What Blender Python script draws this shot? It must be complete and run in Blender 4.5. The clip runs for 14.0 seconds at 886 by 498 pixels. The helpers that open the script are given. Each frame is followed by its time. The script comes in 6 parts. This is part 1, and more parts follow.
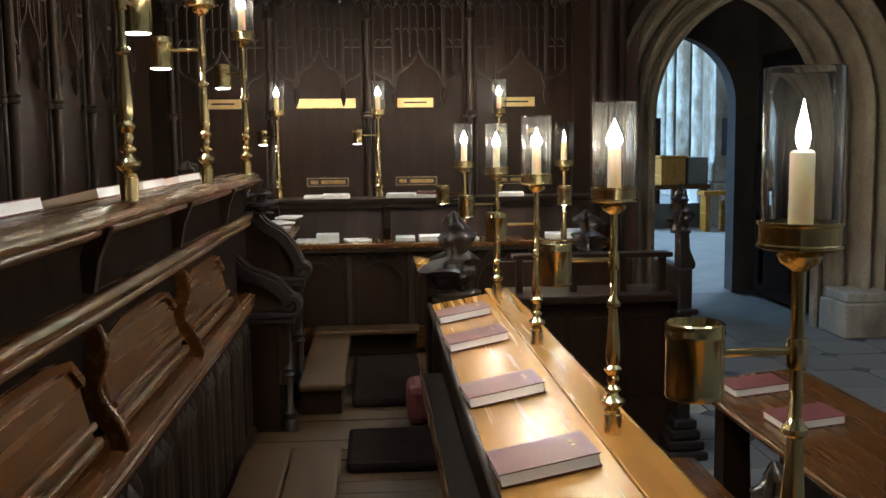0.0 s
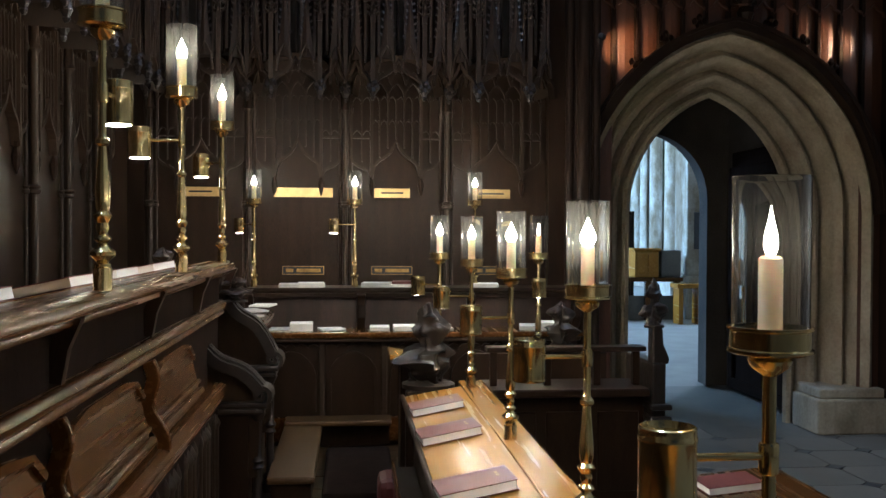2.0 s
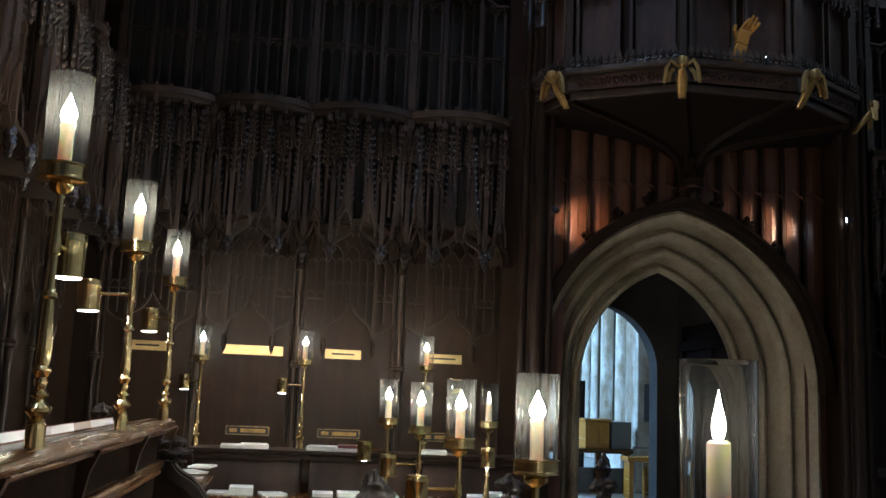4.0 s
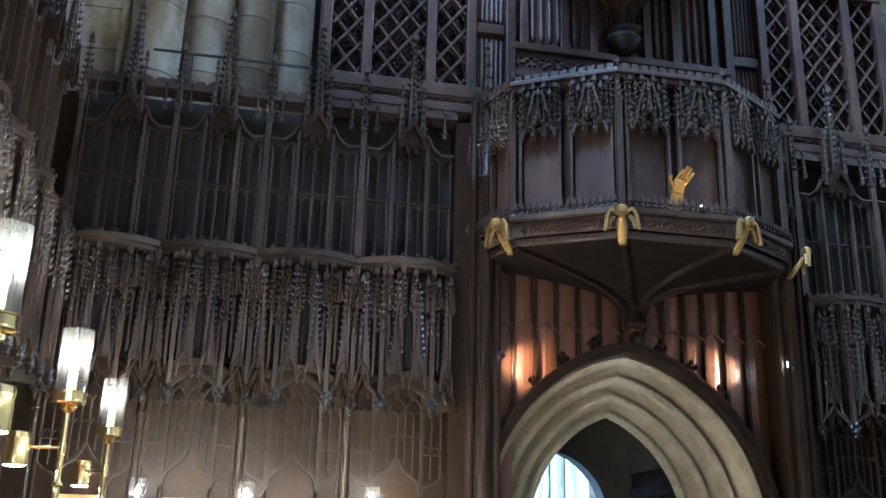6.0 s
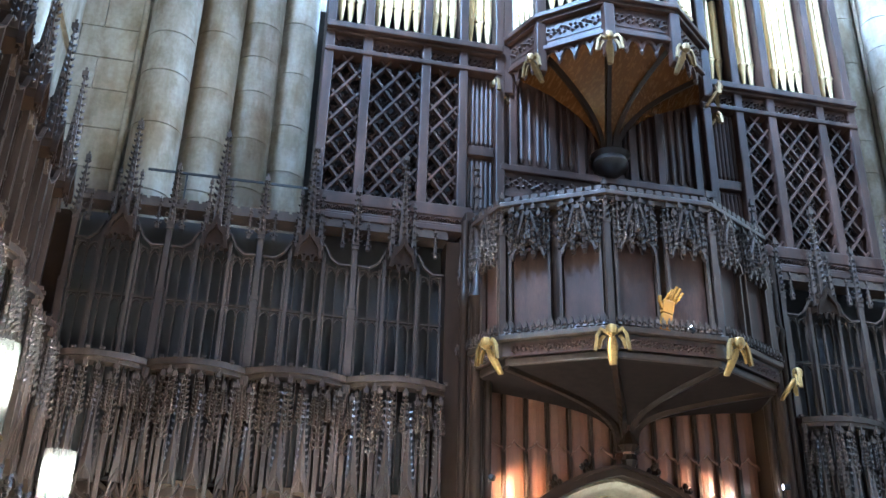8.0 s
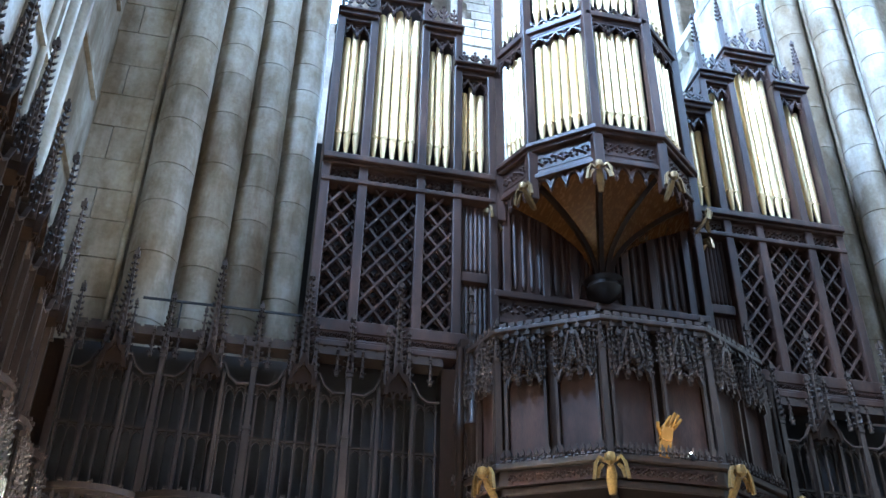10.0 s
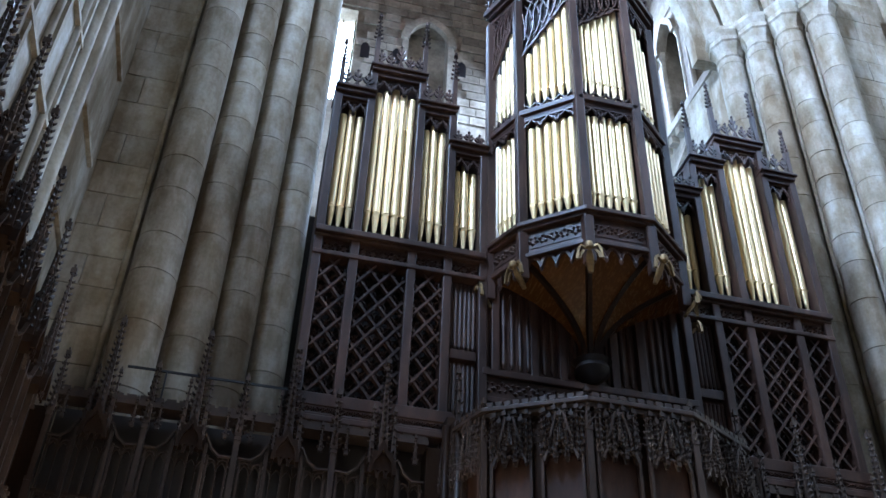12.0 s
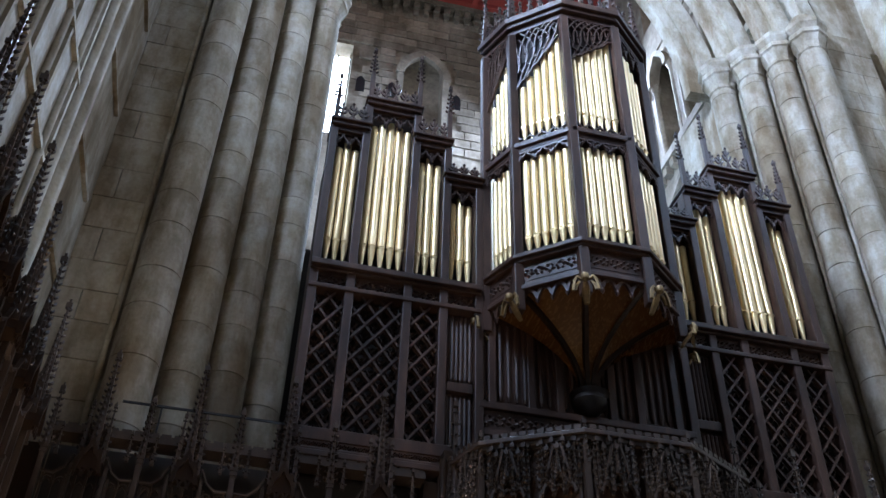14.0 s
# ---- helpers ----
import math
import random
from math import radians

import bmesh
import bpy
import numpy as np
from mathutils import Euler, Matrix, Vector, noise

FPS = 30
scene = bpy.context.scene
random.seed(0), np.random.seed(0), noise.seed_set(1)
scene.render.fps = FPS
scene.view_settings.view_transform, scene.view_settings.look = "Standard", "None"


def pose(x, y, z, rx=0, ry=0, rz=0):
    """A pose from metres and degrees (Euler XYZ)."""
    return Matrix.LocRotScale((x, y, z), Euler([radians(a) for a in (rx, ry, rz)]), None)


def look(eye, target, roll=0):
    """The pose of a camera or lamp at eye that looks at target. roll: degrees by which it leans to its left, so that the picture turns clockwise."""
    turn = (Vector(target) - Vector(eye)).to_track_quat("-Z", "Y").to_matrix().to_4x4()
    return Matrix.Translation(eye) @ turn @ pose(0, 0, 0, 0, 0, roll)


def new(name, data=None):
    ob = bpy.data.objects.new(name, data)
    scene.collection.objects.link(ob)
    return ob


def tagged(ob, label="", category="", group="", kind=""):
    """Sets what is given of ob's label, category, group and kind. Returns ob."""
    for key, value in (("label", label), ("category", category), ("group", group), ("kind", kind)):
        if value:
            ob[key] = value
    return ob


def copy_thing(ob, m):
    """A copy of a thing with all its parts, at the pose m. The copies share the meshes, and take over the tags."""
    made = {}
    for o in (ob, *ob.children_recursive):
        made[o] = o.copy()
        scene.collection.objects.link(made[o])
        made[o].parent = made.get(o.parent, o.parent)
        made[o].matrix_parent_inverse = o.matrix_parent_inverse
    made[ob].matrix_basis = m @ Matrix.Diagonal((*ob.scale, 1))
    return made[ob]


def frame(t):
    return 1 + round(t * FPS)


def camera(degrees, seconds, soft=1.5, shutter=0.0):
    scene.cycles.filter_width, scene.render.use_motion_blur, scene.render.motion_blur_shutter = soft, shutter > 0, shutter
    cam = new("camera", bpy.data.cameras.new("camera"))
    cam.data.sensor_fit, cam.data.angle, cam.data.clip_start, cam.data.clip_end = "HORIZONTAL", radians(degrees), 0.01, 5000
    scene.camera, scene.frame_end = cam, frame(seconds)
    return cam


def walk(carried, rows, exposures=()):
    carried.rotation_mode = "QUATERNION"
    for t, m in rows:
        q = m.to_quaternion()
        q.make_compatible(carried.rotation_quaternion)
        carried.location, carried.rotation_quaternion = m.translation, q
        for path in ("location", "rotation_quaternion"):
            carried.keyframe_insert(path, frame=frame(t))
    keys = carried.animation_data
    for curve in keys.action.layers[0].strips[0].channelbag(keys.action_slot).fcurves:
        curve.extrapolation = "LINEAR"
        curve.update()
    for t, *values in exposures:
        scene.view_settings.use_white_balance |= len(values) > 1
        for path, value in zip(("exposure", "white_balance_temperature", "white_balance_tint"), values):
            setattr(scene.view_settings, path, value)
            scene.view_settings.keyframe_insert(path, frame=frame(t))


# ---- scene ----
cam = camera(50.29, 14.0)


def aim(x, y, z, yaw, pitch, roll):
    return Matrix.Translation((x, y, z)) @ pose(0, 0, 0, 0, 0, yaw) @ pose(0, 0, 0, 90 + pitch, 0, 0) @ pose(0, 0, 0, 0, 0, roll)


PATH = [
    (0, aim(-0.007, 0.011, 1.567, -4.07, -6.30, -0.71)),
    (0.5, aim(-0.008, 0.013, 1.569, -4.01, -6.20, -0.58)),
    (1, aim(-0.009, 0.010, 1.573, -4.23, -5.18, -0.17)),
    (1.5, aim(-0.005, 0.004, 1.579, -5.12, -3.16, 0.14)),
    (2, aim(-0.006, 0.005, 1.584, -5.60, -0.97, 0.27)),
    (2.5, aim(-0.002, 0.000, 1.588, -6.31, 1.11, 0.77)),
    (3, aim(-0.007, 0.002, 1.590, -7.01, 3.25, 1.25)),
    (3.5, aim(-0.008, 0.005, 1.598, -7.53, 5.95, 1.69)),
    (3.7, aim(-0.006, 0.006, 1.598, -7.73, 7.19, 2.06)),
    (5.8, aim(0.008, 0.006, 1.608, -10.96, 16.87, 1.77)),
    (6, aim(0.010, 0.006, 1.610, -11.16, 17.73, 1.54)),
    (6.5, aim(0.010, 0.008, 1.611, -11.22, 19.62, 1.54)),
    (7, aim(0.008, 0.008, 1.611, -11.10, 21.29, 1.57)),
    (7.5, aim(0.005, 0.006, 1.611, -11.29, 22.95, 1.67)),
    (8, aim(0.005, 0.006, 1.613, -11.64, 24.93, 1.62)),
    (8.5, aim(0.005, 0.003, 1.614, -11.78, 27.40, 1.35)),
    (8.7, aim(0.005, 0.002, 1.613, -12.01, 28.12, 1.07)),
    (10.8, aim(0.004, -0.005, 1.611, -11.81, 34.72, 1.36)),
    (11, aim(0.004, -0.007, 1.611, -11.91, 35.13, 1.40)),
    (11.5, aim(0.007, -0.011, 1.611, -12.11, 36.33, 2.07)),
    (12, aim(0.005, -0.012, 1.614, -12.34, 37.19, 2.45)),
    (12.5, aim(0.004, -0.011, 1.613, -12.47, 37.56, 2.44)),
    (13, aim(0.004, -0.015, 1.614, -12.50, 38.15, 2.39)),
    (13.5, aim(0.004, -0.019, 1.612, -12.56, 38.85, 2.21)),
    (14, aim(0.003, -0.017, 1.612, -12.57, 39.15, 1.95)),
]
EXPOSURES = [(0.0, 0.66, 5450, 9), (1.0, 0.64, 5400, 9), (3.7, 0.5, 5200, 8), (5.8, 2.4, 4800, 4), (7.2, 3.42, 4650, 3), (8.7, 3.45, 4700, 4), (10.8, 1.85, 5000, 8), (12.0, 1.5, 5350, 11), (14.0, 1.15, 5800, 14)]
walk(cam, PATH, EXPOSURES)

# ---- world and large lights ----
world = bpy.data.worlds.new("sky")
scene.world = world
world.use_nodes = True
wn = world.node_tree
sky = wn.nodes.new("ShaderNodeTexSky")
sky.sky_type, sky.sun_disc = "NISHITA", False
sky.sun_elevation, sky.sun_rotation = radians(35), radians(140)
wn.links.new(sky.outputs[0], wn.nodes["Background"].inputs[0])
wn.nodes["Background"].inputs[1].default_value = 0.05


def window_light(name, place, target, width, height, power, colour):
    data = bpy.data.lights.new(name, "AREA")
    data.shape, data.size, data.size_y, data.energy, data.color = "RECTANGLE", width, height, power, colour
    ob = new(name, data)
    ob.matrix_world = look(place, target)
    return ob


DAY = (0.60, 0.76, 1.0)
window_light("window_light_south", (-2.2, 2.65, 15.2), (6.0, 2.65, 15.2), 3.4, 3.1, 2700, DAY)
window_light("window_light_north", (8.5, 2.65, 15.2), (-2.0, 2.65, 15.2), 3.4, 3.1, 320, DAY)
window_light("window_light_east", (3.0, -13.6, 11.0), (3.0, 7.0, 10.0), 6.0, 8.0, 8, DAY)
window_light("window_light_lantern_south", (-3.3, 15.0, 22.0), (6.0, 11.0, 16.0), 3.8, 5.8, 600, DAY)
# added lamp before solid wall, no window here; it streaks the south pier
window_light("window_light_lantern_north", (9.3, 18.8, 22.0), (0.0, 9.0, 12.0), 1.2, 5.0, 3000, DAY)
window_light("window_light_nave_south", (-3.3, 24.0, 6.8), (8.0, 24.0, 3.0), 10.0, 4.4, 6500, (0.42, 0.68, 1.0))
window_light("window_light_nave_north", (13.9, 15.0, 7.0), (5.0, 19.0, 1.0), 6.0, 4.0, 3000, (0.42, 0.68, 1.0))

# ---- materials ----
def material(name, colour, dark, rough, metal=0.0, scale=8.0, stretch=(1, 1, 1), bump=0.1, spread=0.25, grain=60.0, spec=0.5):
    m = bpy.data.materials.new(name)
    m.use_nodes = True
    t = m.node_tree
    n, l = t.nodes, t.links
    b = n["Principled BSDF"]
    co = n.new("ShaderNodeTexCoord")
    mp = n.new("ShaderNodeMapping")
    mp.inputs["Scale"].default_value = stretch
    l.new(co.outputs["Object"], mp.inputs[0])
    big = n.new("ShaderNodeTexNoise")
    big.inputs["Scale"].default_value, big.inputs["Detail"].default_value = scale, 5
    fine = n.new("ShaderNodeTexNoise")
    fine.inputs["Scale"].default_value, fine.inputs["Detail"].default_value = grain, 4
    l.new(mp.outputs[0], big.inputs[0]), l.new(mp.outputs[0], fine.inputs[0])
    ramp = n.new("ShaderNodeValToRGB")
    ramp.color_ramp.elements[0].position, ramp.color_ramp.elements[1].position = 0.26, 0.74
    ramp.color_ramp.elements[0].color, ramp.color_ramp.elements[1].color = (*dark, 1), (*colour, 1)
    add = n.new("ShaderNodeMath")
    add.operation = "MULTIPLY_ADD"
    add.inputs[1].default_value = 0.45
    half = n.new("ShaderNodeMath")
    half.operation = "MULTIPLY"
    half.inputs[1].default_value = 0.55
    l.new(big.outputs[0], half.inputs[0])
    l.new(fine.outputs[0], add.inputs[0]), l.new(half.outputs[0], add.inputs[2])
    l.new(add.outputs[0], ramp.inputs[0])
    info = n.new("ShaderNodeObjectInfo")
    hsv = n.new("ShaderNodeHueSaturation")
    rng = n.new("ShaderNodeMapRange")
    rng.inputs[3].default_value, rng.inputs[4].default_value = 1 - spread, 1 + spread
    l.new(info.outputs["Random"], rng.inputs[0]), l.new(rng.outputs[0], hsv.inputs["Value"])
    l.new(ramp.outputs[0], hsv.inputs["Color"]), l.new(hsv.outputs[0], b.inputs["Base Color"])
    rr = n.new("ShaderNodeMapRange")
    rr.inputs[3].default_value, rr.inputs[4].default_value = max(rough - 0.06, 0.04), min(rough + 0.09, 1)
    l.new(fine.outputs[0], rr.inputs[0]), l.new(rr.outputs[0], b.inputs["Roughness"])
    b.inputs["Metallic"].default_value = metal
    b.inputs["Specular IOR Level"].default_value = spec
    if bump:
        bp = n.new("ShaderNodeBump")
        bp.inputs["Strength"].default_value, bp.inputs["Distance"].default_value = bump, 0.01
        l.new(add.outputs[0], bp.inputs["Height"]), l.new(bp.outputs[0], b.inputs["Normal"])
    return m


def glowing(name, colour, strength):
    m = bpy.data.materials.new(name)
    m.use_nodes = True
    b = m.node_tree.nodes["Principled BSDF"]
    b.inputs["Base Color"].default_value = (*colour, 1)
    b.inputs["Emission Color"].default_value, b.inputs["Emission Strength"].default_value = (*colour, 1), strength
    return m


OAK = material("aged_oak", (0.082, 0.052, 0.036), (0.014, 0.009, 0.0065), 0.36, scale=3, stretch=(5, 5, 0.6), bump=0.2, spread=0.2, grain=40, spec=0.42)
OAK_STALL = material("stall_oak", (0.082, 0.030, 0.0062), (0.05, 0.018, 0.004), 0.25, scale=1.6, stretch=(9, 0.2, 9), bump=0.0, spread=0.15, grain=5, spec=0.45)
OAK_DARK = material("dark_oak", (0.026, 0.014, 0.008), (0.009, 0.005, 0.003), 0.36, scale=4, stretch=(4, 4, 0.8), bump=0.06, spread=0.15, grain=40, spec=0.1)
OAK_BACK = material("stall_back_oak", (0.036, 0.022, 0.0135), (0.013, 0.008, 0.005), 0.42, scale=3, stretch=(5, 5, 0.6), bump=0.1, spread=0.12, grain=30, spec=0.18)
OAK_DESK = material("polished_desk_oak", (0.36, 0.168, 0.027), (0.25, 0.105, 0.016), 0.24, scale=1.5, stretch=(6, 0.2, 4), bump=0.0, spread=0.05, grain=7)
OAK_CASE = material("organ_case_oak", (0.085, 0.042, 0.027), (0.015, 0.008, 0.006), 0.46, scale=3, stretch=(5, 5, 0.6), bump=0.15, spread=0.15, grain=40, spec=0.3)
OAK_RED = material("red_brown_oak", (0.13, 0.052, 0.025), (0.05, 0.02, 0.01), 0.4, scale=3, stretch=(5, 5, 0.6), bump=0.15, spread=0.1, grain=40)
for varnished in (OAK_STALL, OAK_DESK):
    varnished.node_tree.nodes["Principled BSDF"].inputs["Specular Tint"].default_value = (1.0, 0.78, 0.46, 1)
CARVED = material("carved_black_oak", (0.02, 0.013, 0.009), (0.006, 0.004, 0.003), 0.34, scale=14, bump=0.5, spread=0.1, grain=50, spec=0.35)
PLANK = material("worn_floor_boards", (0.066, 0.034, 0.012), (0.024, 0.012, 0.0045), 0.42, scale=3, stretch=(6, 0.7, 4), bump=0.2, spread=0.2, grain=30, spec=0.2)
BRASS = material("polished_brass", (0.84, 0.68, 0.34), (0.7, 0.53, 0.22), 0.17, 1.0, scale=9, bump=0.03, spread=0.06, grain=70)
PLATE = material("brass_plate", (0.75, 0.55, 0.24), (0.5, 0.34, 0.13), 0.32, 1.0, scale=20, bump=0.05, spread=0.1, grain=90)
GILT = material("gilding", (0.5, 0.31, 0.09), (0.05, 0.028, 0.013), 0.38, 0.7, scale=11, bump=0.3, spread=0.1)
GILT_DARK = material("tarnished_gilding", (0.3, 0.2, 0.08), (0.08, 0.05, 0.025), 0.45, 0.6, scale=18, bump=0.4, spread=0.1)
PIPE = material("gilded_pipe_metal", (0.88, 0.70, 0.38), (0.72, 0.52, 0.24), 0.36, 0.45, scale=5, stretch=(3, 3, 0.6), bump=0.04, spread=0.12, grain=30)
STONE = material("limestone", (0.50, 0.45, 0.37), (0.30, 0.265, 0.21), 0.85, scale=2.2, bump=0.35, spread=0.1, grain=28, spec=0.25)
STONE_ARCH = material("buff_stone", (0.48, 0.40, 0.28), (0.25, 0.195, 0.13), 0.8, scale=2.2, bump=0.3, spread=0.08, grain=40, spec=0.25)
STONE_FAR = material("rubble_stone", (0.42, 0.36, 0.28), (0.17, 0.14, 0.105), 0.9, scale=1.6, bump=0.4, spread=0.28, grain=9, spec=0.2)


def weather(m, scale, stretch, low):
    """Broad stains, grime and worn patches running down a surface."""
    t = m.node_tree
    n, l = t.nodes, t.links
    b = n["Principled BSDF"]
    source = b.inputs["Base Color"].links[0].from_socket
    geo = n.new("ShaderNodeNewGeometry")
    mp = n.new("ShaderNodeMapping")
    mp.inputs["Scale"].default_value = stretch
    noise = n.new("ShaderNodeTexNoise")
    noise.inputs["Scale"].default_value, noise.inputs["Detail"].default_value, noise.inputs["Roughness"].default_value = scale, 6, 0.62
    ramp = n.new("ShaderNodeValToRGB")
    ramp.color_ramp.elements[0].position, ramp.color_ramp.elements[1].position = 0.41, 0.57
    ramp.color_ramp.elements[0].color, ramp.color_ramp.elements[1].color = (*low, 1), (1, 1, 1, 1)
    mix = n.new("ShaderNodeMix")
    mix.data_type, mix.blend_type = "RGBA", "MULTIPLY"
    mix.inputs[0].default_value = 1.0
    l.new(geo.outputs["Position"], mp.inputs[0]), l.new(mp.outputs[0], noise.inputs[0]), l.new(noise.outputs[0], ramp.inputs[0])
    l.new(source, mix.inputs[6]), l.new(ramp.outputs[0], mix.inputs[7]), l.new(mix.outputs[2], b.inputs["Base Color"])


weather(STONE, 0.9, (1.4, 1.4, 0.35), (0.5, 0.42, 0.33))
weather(STONE, 4.5, (1, 1, 0.6), (0.74, 0.7, 0.62))
weather(OAK, 2.2, (1, 1, 0.45), (0.42, 0.37, 0.33))
weather(OAK_CASE, 2.2, (1, 1, 0.45), (0.42, 0.37, 0.33))
weather(STONE_ARCH, 1.6, (1, 1, 0.6), (0.6, 0.57, 0.52))
weather(STONE_FAR, 0.7, (1, 1, 0.6), (0.5, 0.47, 0.43))
PAVING = material("nave_paving", (0.30, 0.27, 0.22), (0.15, 0.135, 0.11), 0.5, scale=2.5, bump=0.2, spread=0.14, grain=30)
FLAG = material("worn_flagstone", (0.17, 0.15, 0.12), (0.08, 0.07, 0.056), 0.5, scale=2.5, bump=0.2, spread=0.14, grain=30)
FLAG_DARK = material("dark_floor_tile", (0.05, 0.047, 0.045), (0.025, 0.023, 0.022), 0.45, scale=5, bump=0.2, spread=0.2)
WAX = material("candle_wax", (0.9, 0.68, 0.43), (0.82, 0.58, 0.34), 0.45, scale=12, bump=0.03, spread=0.03)
WAX.node_tree.nodes["Principled BSDF"].inputs["Subsurface Weight"].default_value = 0.6
WAX.node_tree.nodes["Principled BSDF"].inputs["Subsurface Radius"].default_value = (0.03, 0.015, 0.008)
PAGES = material("page_edges", (0.80, 0.78, 0.76), (0.66, 0.63, 0.6), 0.8, scale=6, stretch=(1, 1, 90), bump=0.2, spread=0.06)
COVER = material("maroon_book_cloth", (0.13, 0.028, 0.022), (0.085, 0.017, 0.014), 0.55, scale=20, bump=0.12, spread=0.1, grain=160)
PAPER = material("loose_paper", (0.74, 0.72, 0.68), (0.6, 0.56, 0.48), 0.8, scale=9, bump=0.1, spread=0.12)
IRON = material("black_iron", (0.03, 0.03, 0.032), (0.015, 0.015, 0.016), 0.5, 0.6, scale=20, bump=0.1, spread=0.1)
# oak darkened in colour for shade in the passage, under ledges and the balcony
SHADED_OAK = material("shaded_black_oak", (0.02, 0.013, 0.01), (0.008, 0.006, 0.005), 0.85, scale=4, stretch=(4, 4, 0.8), bump=0.2, spread=0.1, spec=0.0)
# screen stone darkened in colour to carry the passage's shade
PASSAGE = material("shaded_passage_stone", (0.1, 0.085, 0.07), (0.045, 0.038, 0.032), 0.9, scale=3, bump=0.3, spread=0.1, spec=0.1)
RED_PAINT = material("red_ceiling_paint", (0.33, 0.045, 0.028), (0.2, 0.026, 0.017), 0.6, scale=3, bump=0.1, spread=0.1)
# near-black wood: shade inside recesses and the organ case is put into its colour
SHADOW_WOOD = material("shadow_dark_wood", (0.014, 0.01, 0.008), (0.007, 0.005, 0.004), 0.85, scale=4, bump=0.1, spread=0.1)
FLAME = glowing("candle_flame", (1.0, 0.86, 0.62), 220)
LAMP_FACE = glowing("lamp_face", (1.0, 0.86, 0.62), 95)
SPOT_FACE = glowing("spot_face", (1.0, 0.95, 0.88), 30)
BRIGHT_GLASS = glowing("daylit_window", (0.72, 0.87, 1.0), 9)
SKY_BLOCK = material("sky_block_pane", (0.06, 0.075, 0.1), (0.03, 0.035, 0.05), 0.5, scale=6, bump=0.1, spread=0.1)
def chimney_glass(name, haze):
    """Clear glass with a thin translucent film that stands in for flame glare."""
    m = bpy.data.materials.new(name)
    m.use_nodes = True
    t = m.node_tree
    b = t.nodes["Principled BSDF"]
    b.inputs["Transmission Weight"].default_value, b.inputs["Roughness"].default_value, b.inputs["IOR"].default_value = 1.0, 0.01, 1.48
    film = t.nodes.new("ShaderNodeBsdfTranslucent")
    film.inputs[0].default_value = (0.9, 0.85, 0.75, 1)
    mix = t.nodes.new("ShaderNodeMixShader")
    mix.inputs[0].default_value = haze
    t.links.new(b.outputs[0], mix.inputs[1]), t.links.new(film.outputs[0], mix.inputs[2])
    t.links.new(mix.outputs[0], t.nodes["Material Output"].inputs[0])
    return m


GLASS = chimney_glass("glow_film_chimney_glass", 0.0022)
GLASS_THIN_FILM = chimney_glass("thin_film_chimney_glass", 0.0004)


# ---- mesh helpers ----
def part(name, bm, mat, parent=None, label="", bevel=0.0, smooth=0.0):
    me = bpy.data.meshes.new(name)
    bmesh.ops.recalc_face_normals(bm, faces=bm.faces)
    bm.to_mesh(me)
    bm.free()
    me.materials.append(mat)
    if smooth:
        for p in me.polygons:
            p.use_smooth = True
        me.set_sharp_from_angle(angle=radians(smooth))
    ob = new(name, me)
    if bevel:
        mod = ob.modifiers.new("edge", "BEVEL")
        mod.width, mod.segments, mod.limit_method = bevel, 2, "ANGLE"
    if parent:
        ob.parent = parent
    if label:
        tagged(ob, label)
    return ob


def again(ob, parent, m):
    """The same mesh once more, under a parent."""
    o = ob.copy()
    scene.collection.objects.link(o)
    o.parent = parent
    o.matrix_basis = m
    return o


def thing(name, label, category, group="", kind="", at=(0, 0, 0)):
    ob = new(name)
    ob.location = at
    return tagged(ob, label, category, group, kind)


def solid(bm, verts, faces):
    vs = [bm.verts.new(v) for v in verts]
    for f in faces:
        try:
            bm.faces.new([vs[i] for i in f])
        except ValueError:
            pass
    return vs


BOX = ((0, 2, 3, 1), (4, 5, 7, 6), (0, 1, 5, 4), (2, 6, 7, 3), (0, 4, 6, 2), (1, 3, 7, 5))


def box(bm, x0, x1, y0, y1, z0, z1):
    return solid(bm, [(x, y, z) for z in (z0, z1) for y in (y0, y1) for x in (x0, x1)], BOX)


def boxes(*items):
    bm = bmesh.new()
    for b in items:
        box(bm, *b)
    return bm


def lathe(bm, profile, cx=0.0, cy=0.0, seg=16, squash=1.0):
    rings = []
    for r, z in profile:
        rings.append([bm.verts.new((cx + r * math.cos(2 * math.pi * k / seg), cy + squash * r * math.sin(2 * math.pi * k / seg), z)) for k in range(seg)])
    for a, b in zip(rings, rings[1:]):
        for k in range(seg):
            bm.faces.new((a[k], a[(k + 1) % seg], b[(k + 1) % seg], b[k]))
    bm.faces.new(rings[0][::-1]), bm.faces.new(rings[-1])
    return bm


def bar(bm, pts, w, d=None, normal=(0, -1, 0)):
    """A square bar along points; w across, d along the normal."""
    d = d or w
    nv = Vector(normal)
    pts = [Vector(p) for p in pts]
    rings = []
    for k, p in enumerate(pts):
        t = (pts[min(k + 1, len(pts) - 1)] - pts[max(k - 1, 0)]).normalized()
        s = t.cross(nv)
        s = s.normalized() if s.length > 1e-4 else Vector((1, 0, 0))
        n2 = s.cross(t).normalized()
        rings.append([bm.verts.new(p + a * s * w / 2 + b * n2 * d / 2) for a, b in ((-1, -1), (1, -1), (1, 1), (-1, 1))])
    for a, b in zip(rings, rings[1:]):
        for k in range(4):
            bm.faces.new((a[k], a[(k + 1) % 4], b[(k + 1) % 4], b[k]))
    bm.faces.new(rings[0][::-1]), bm.faces.new(rings[-1])


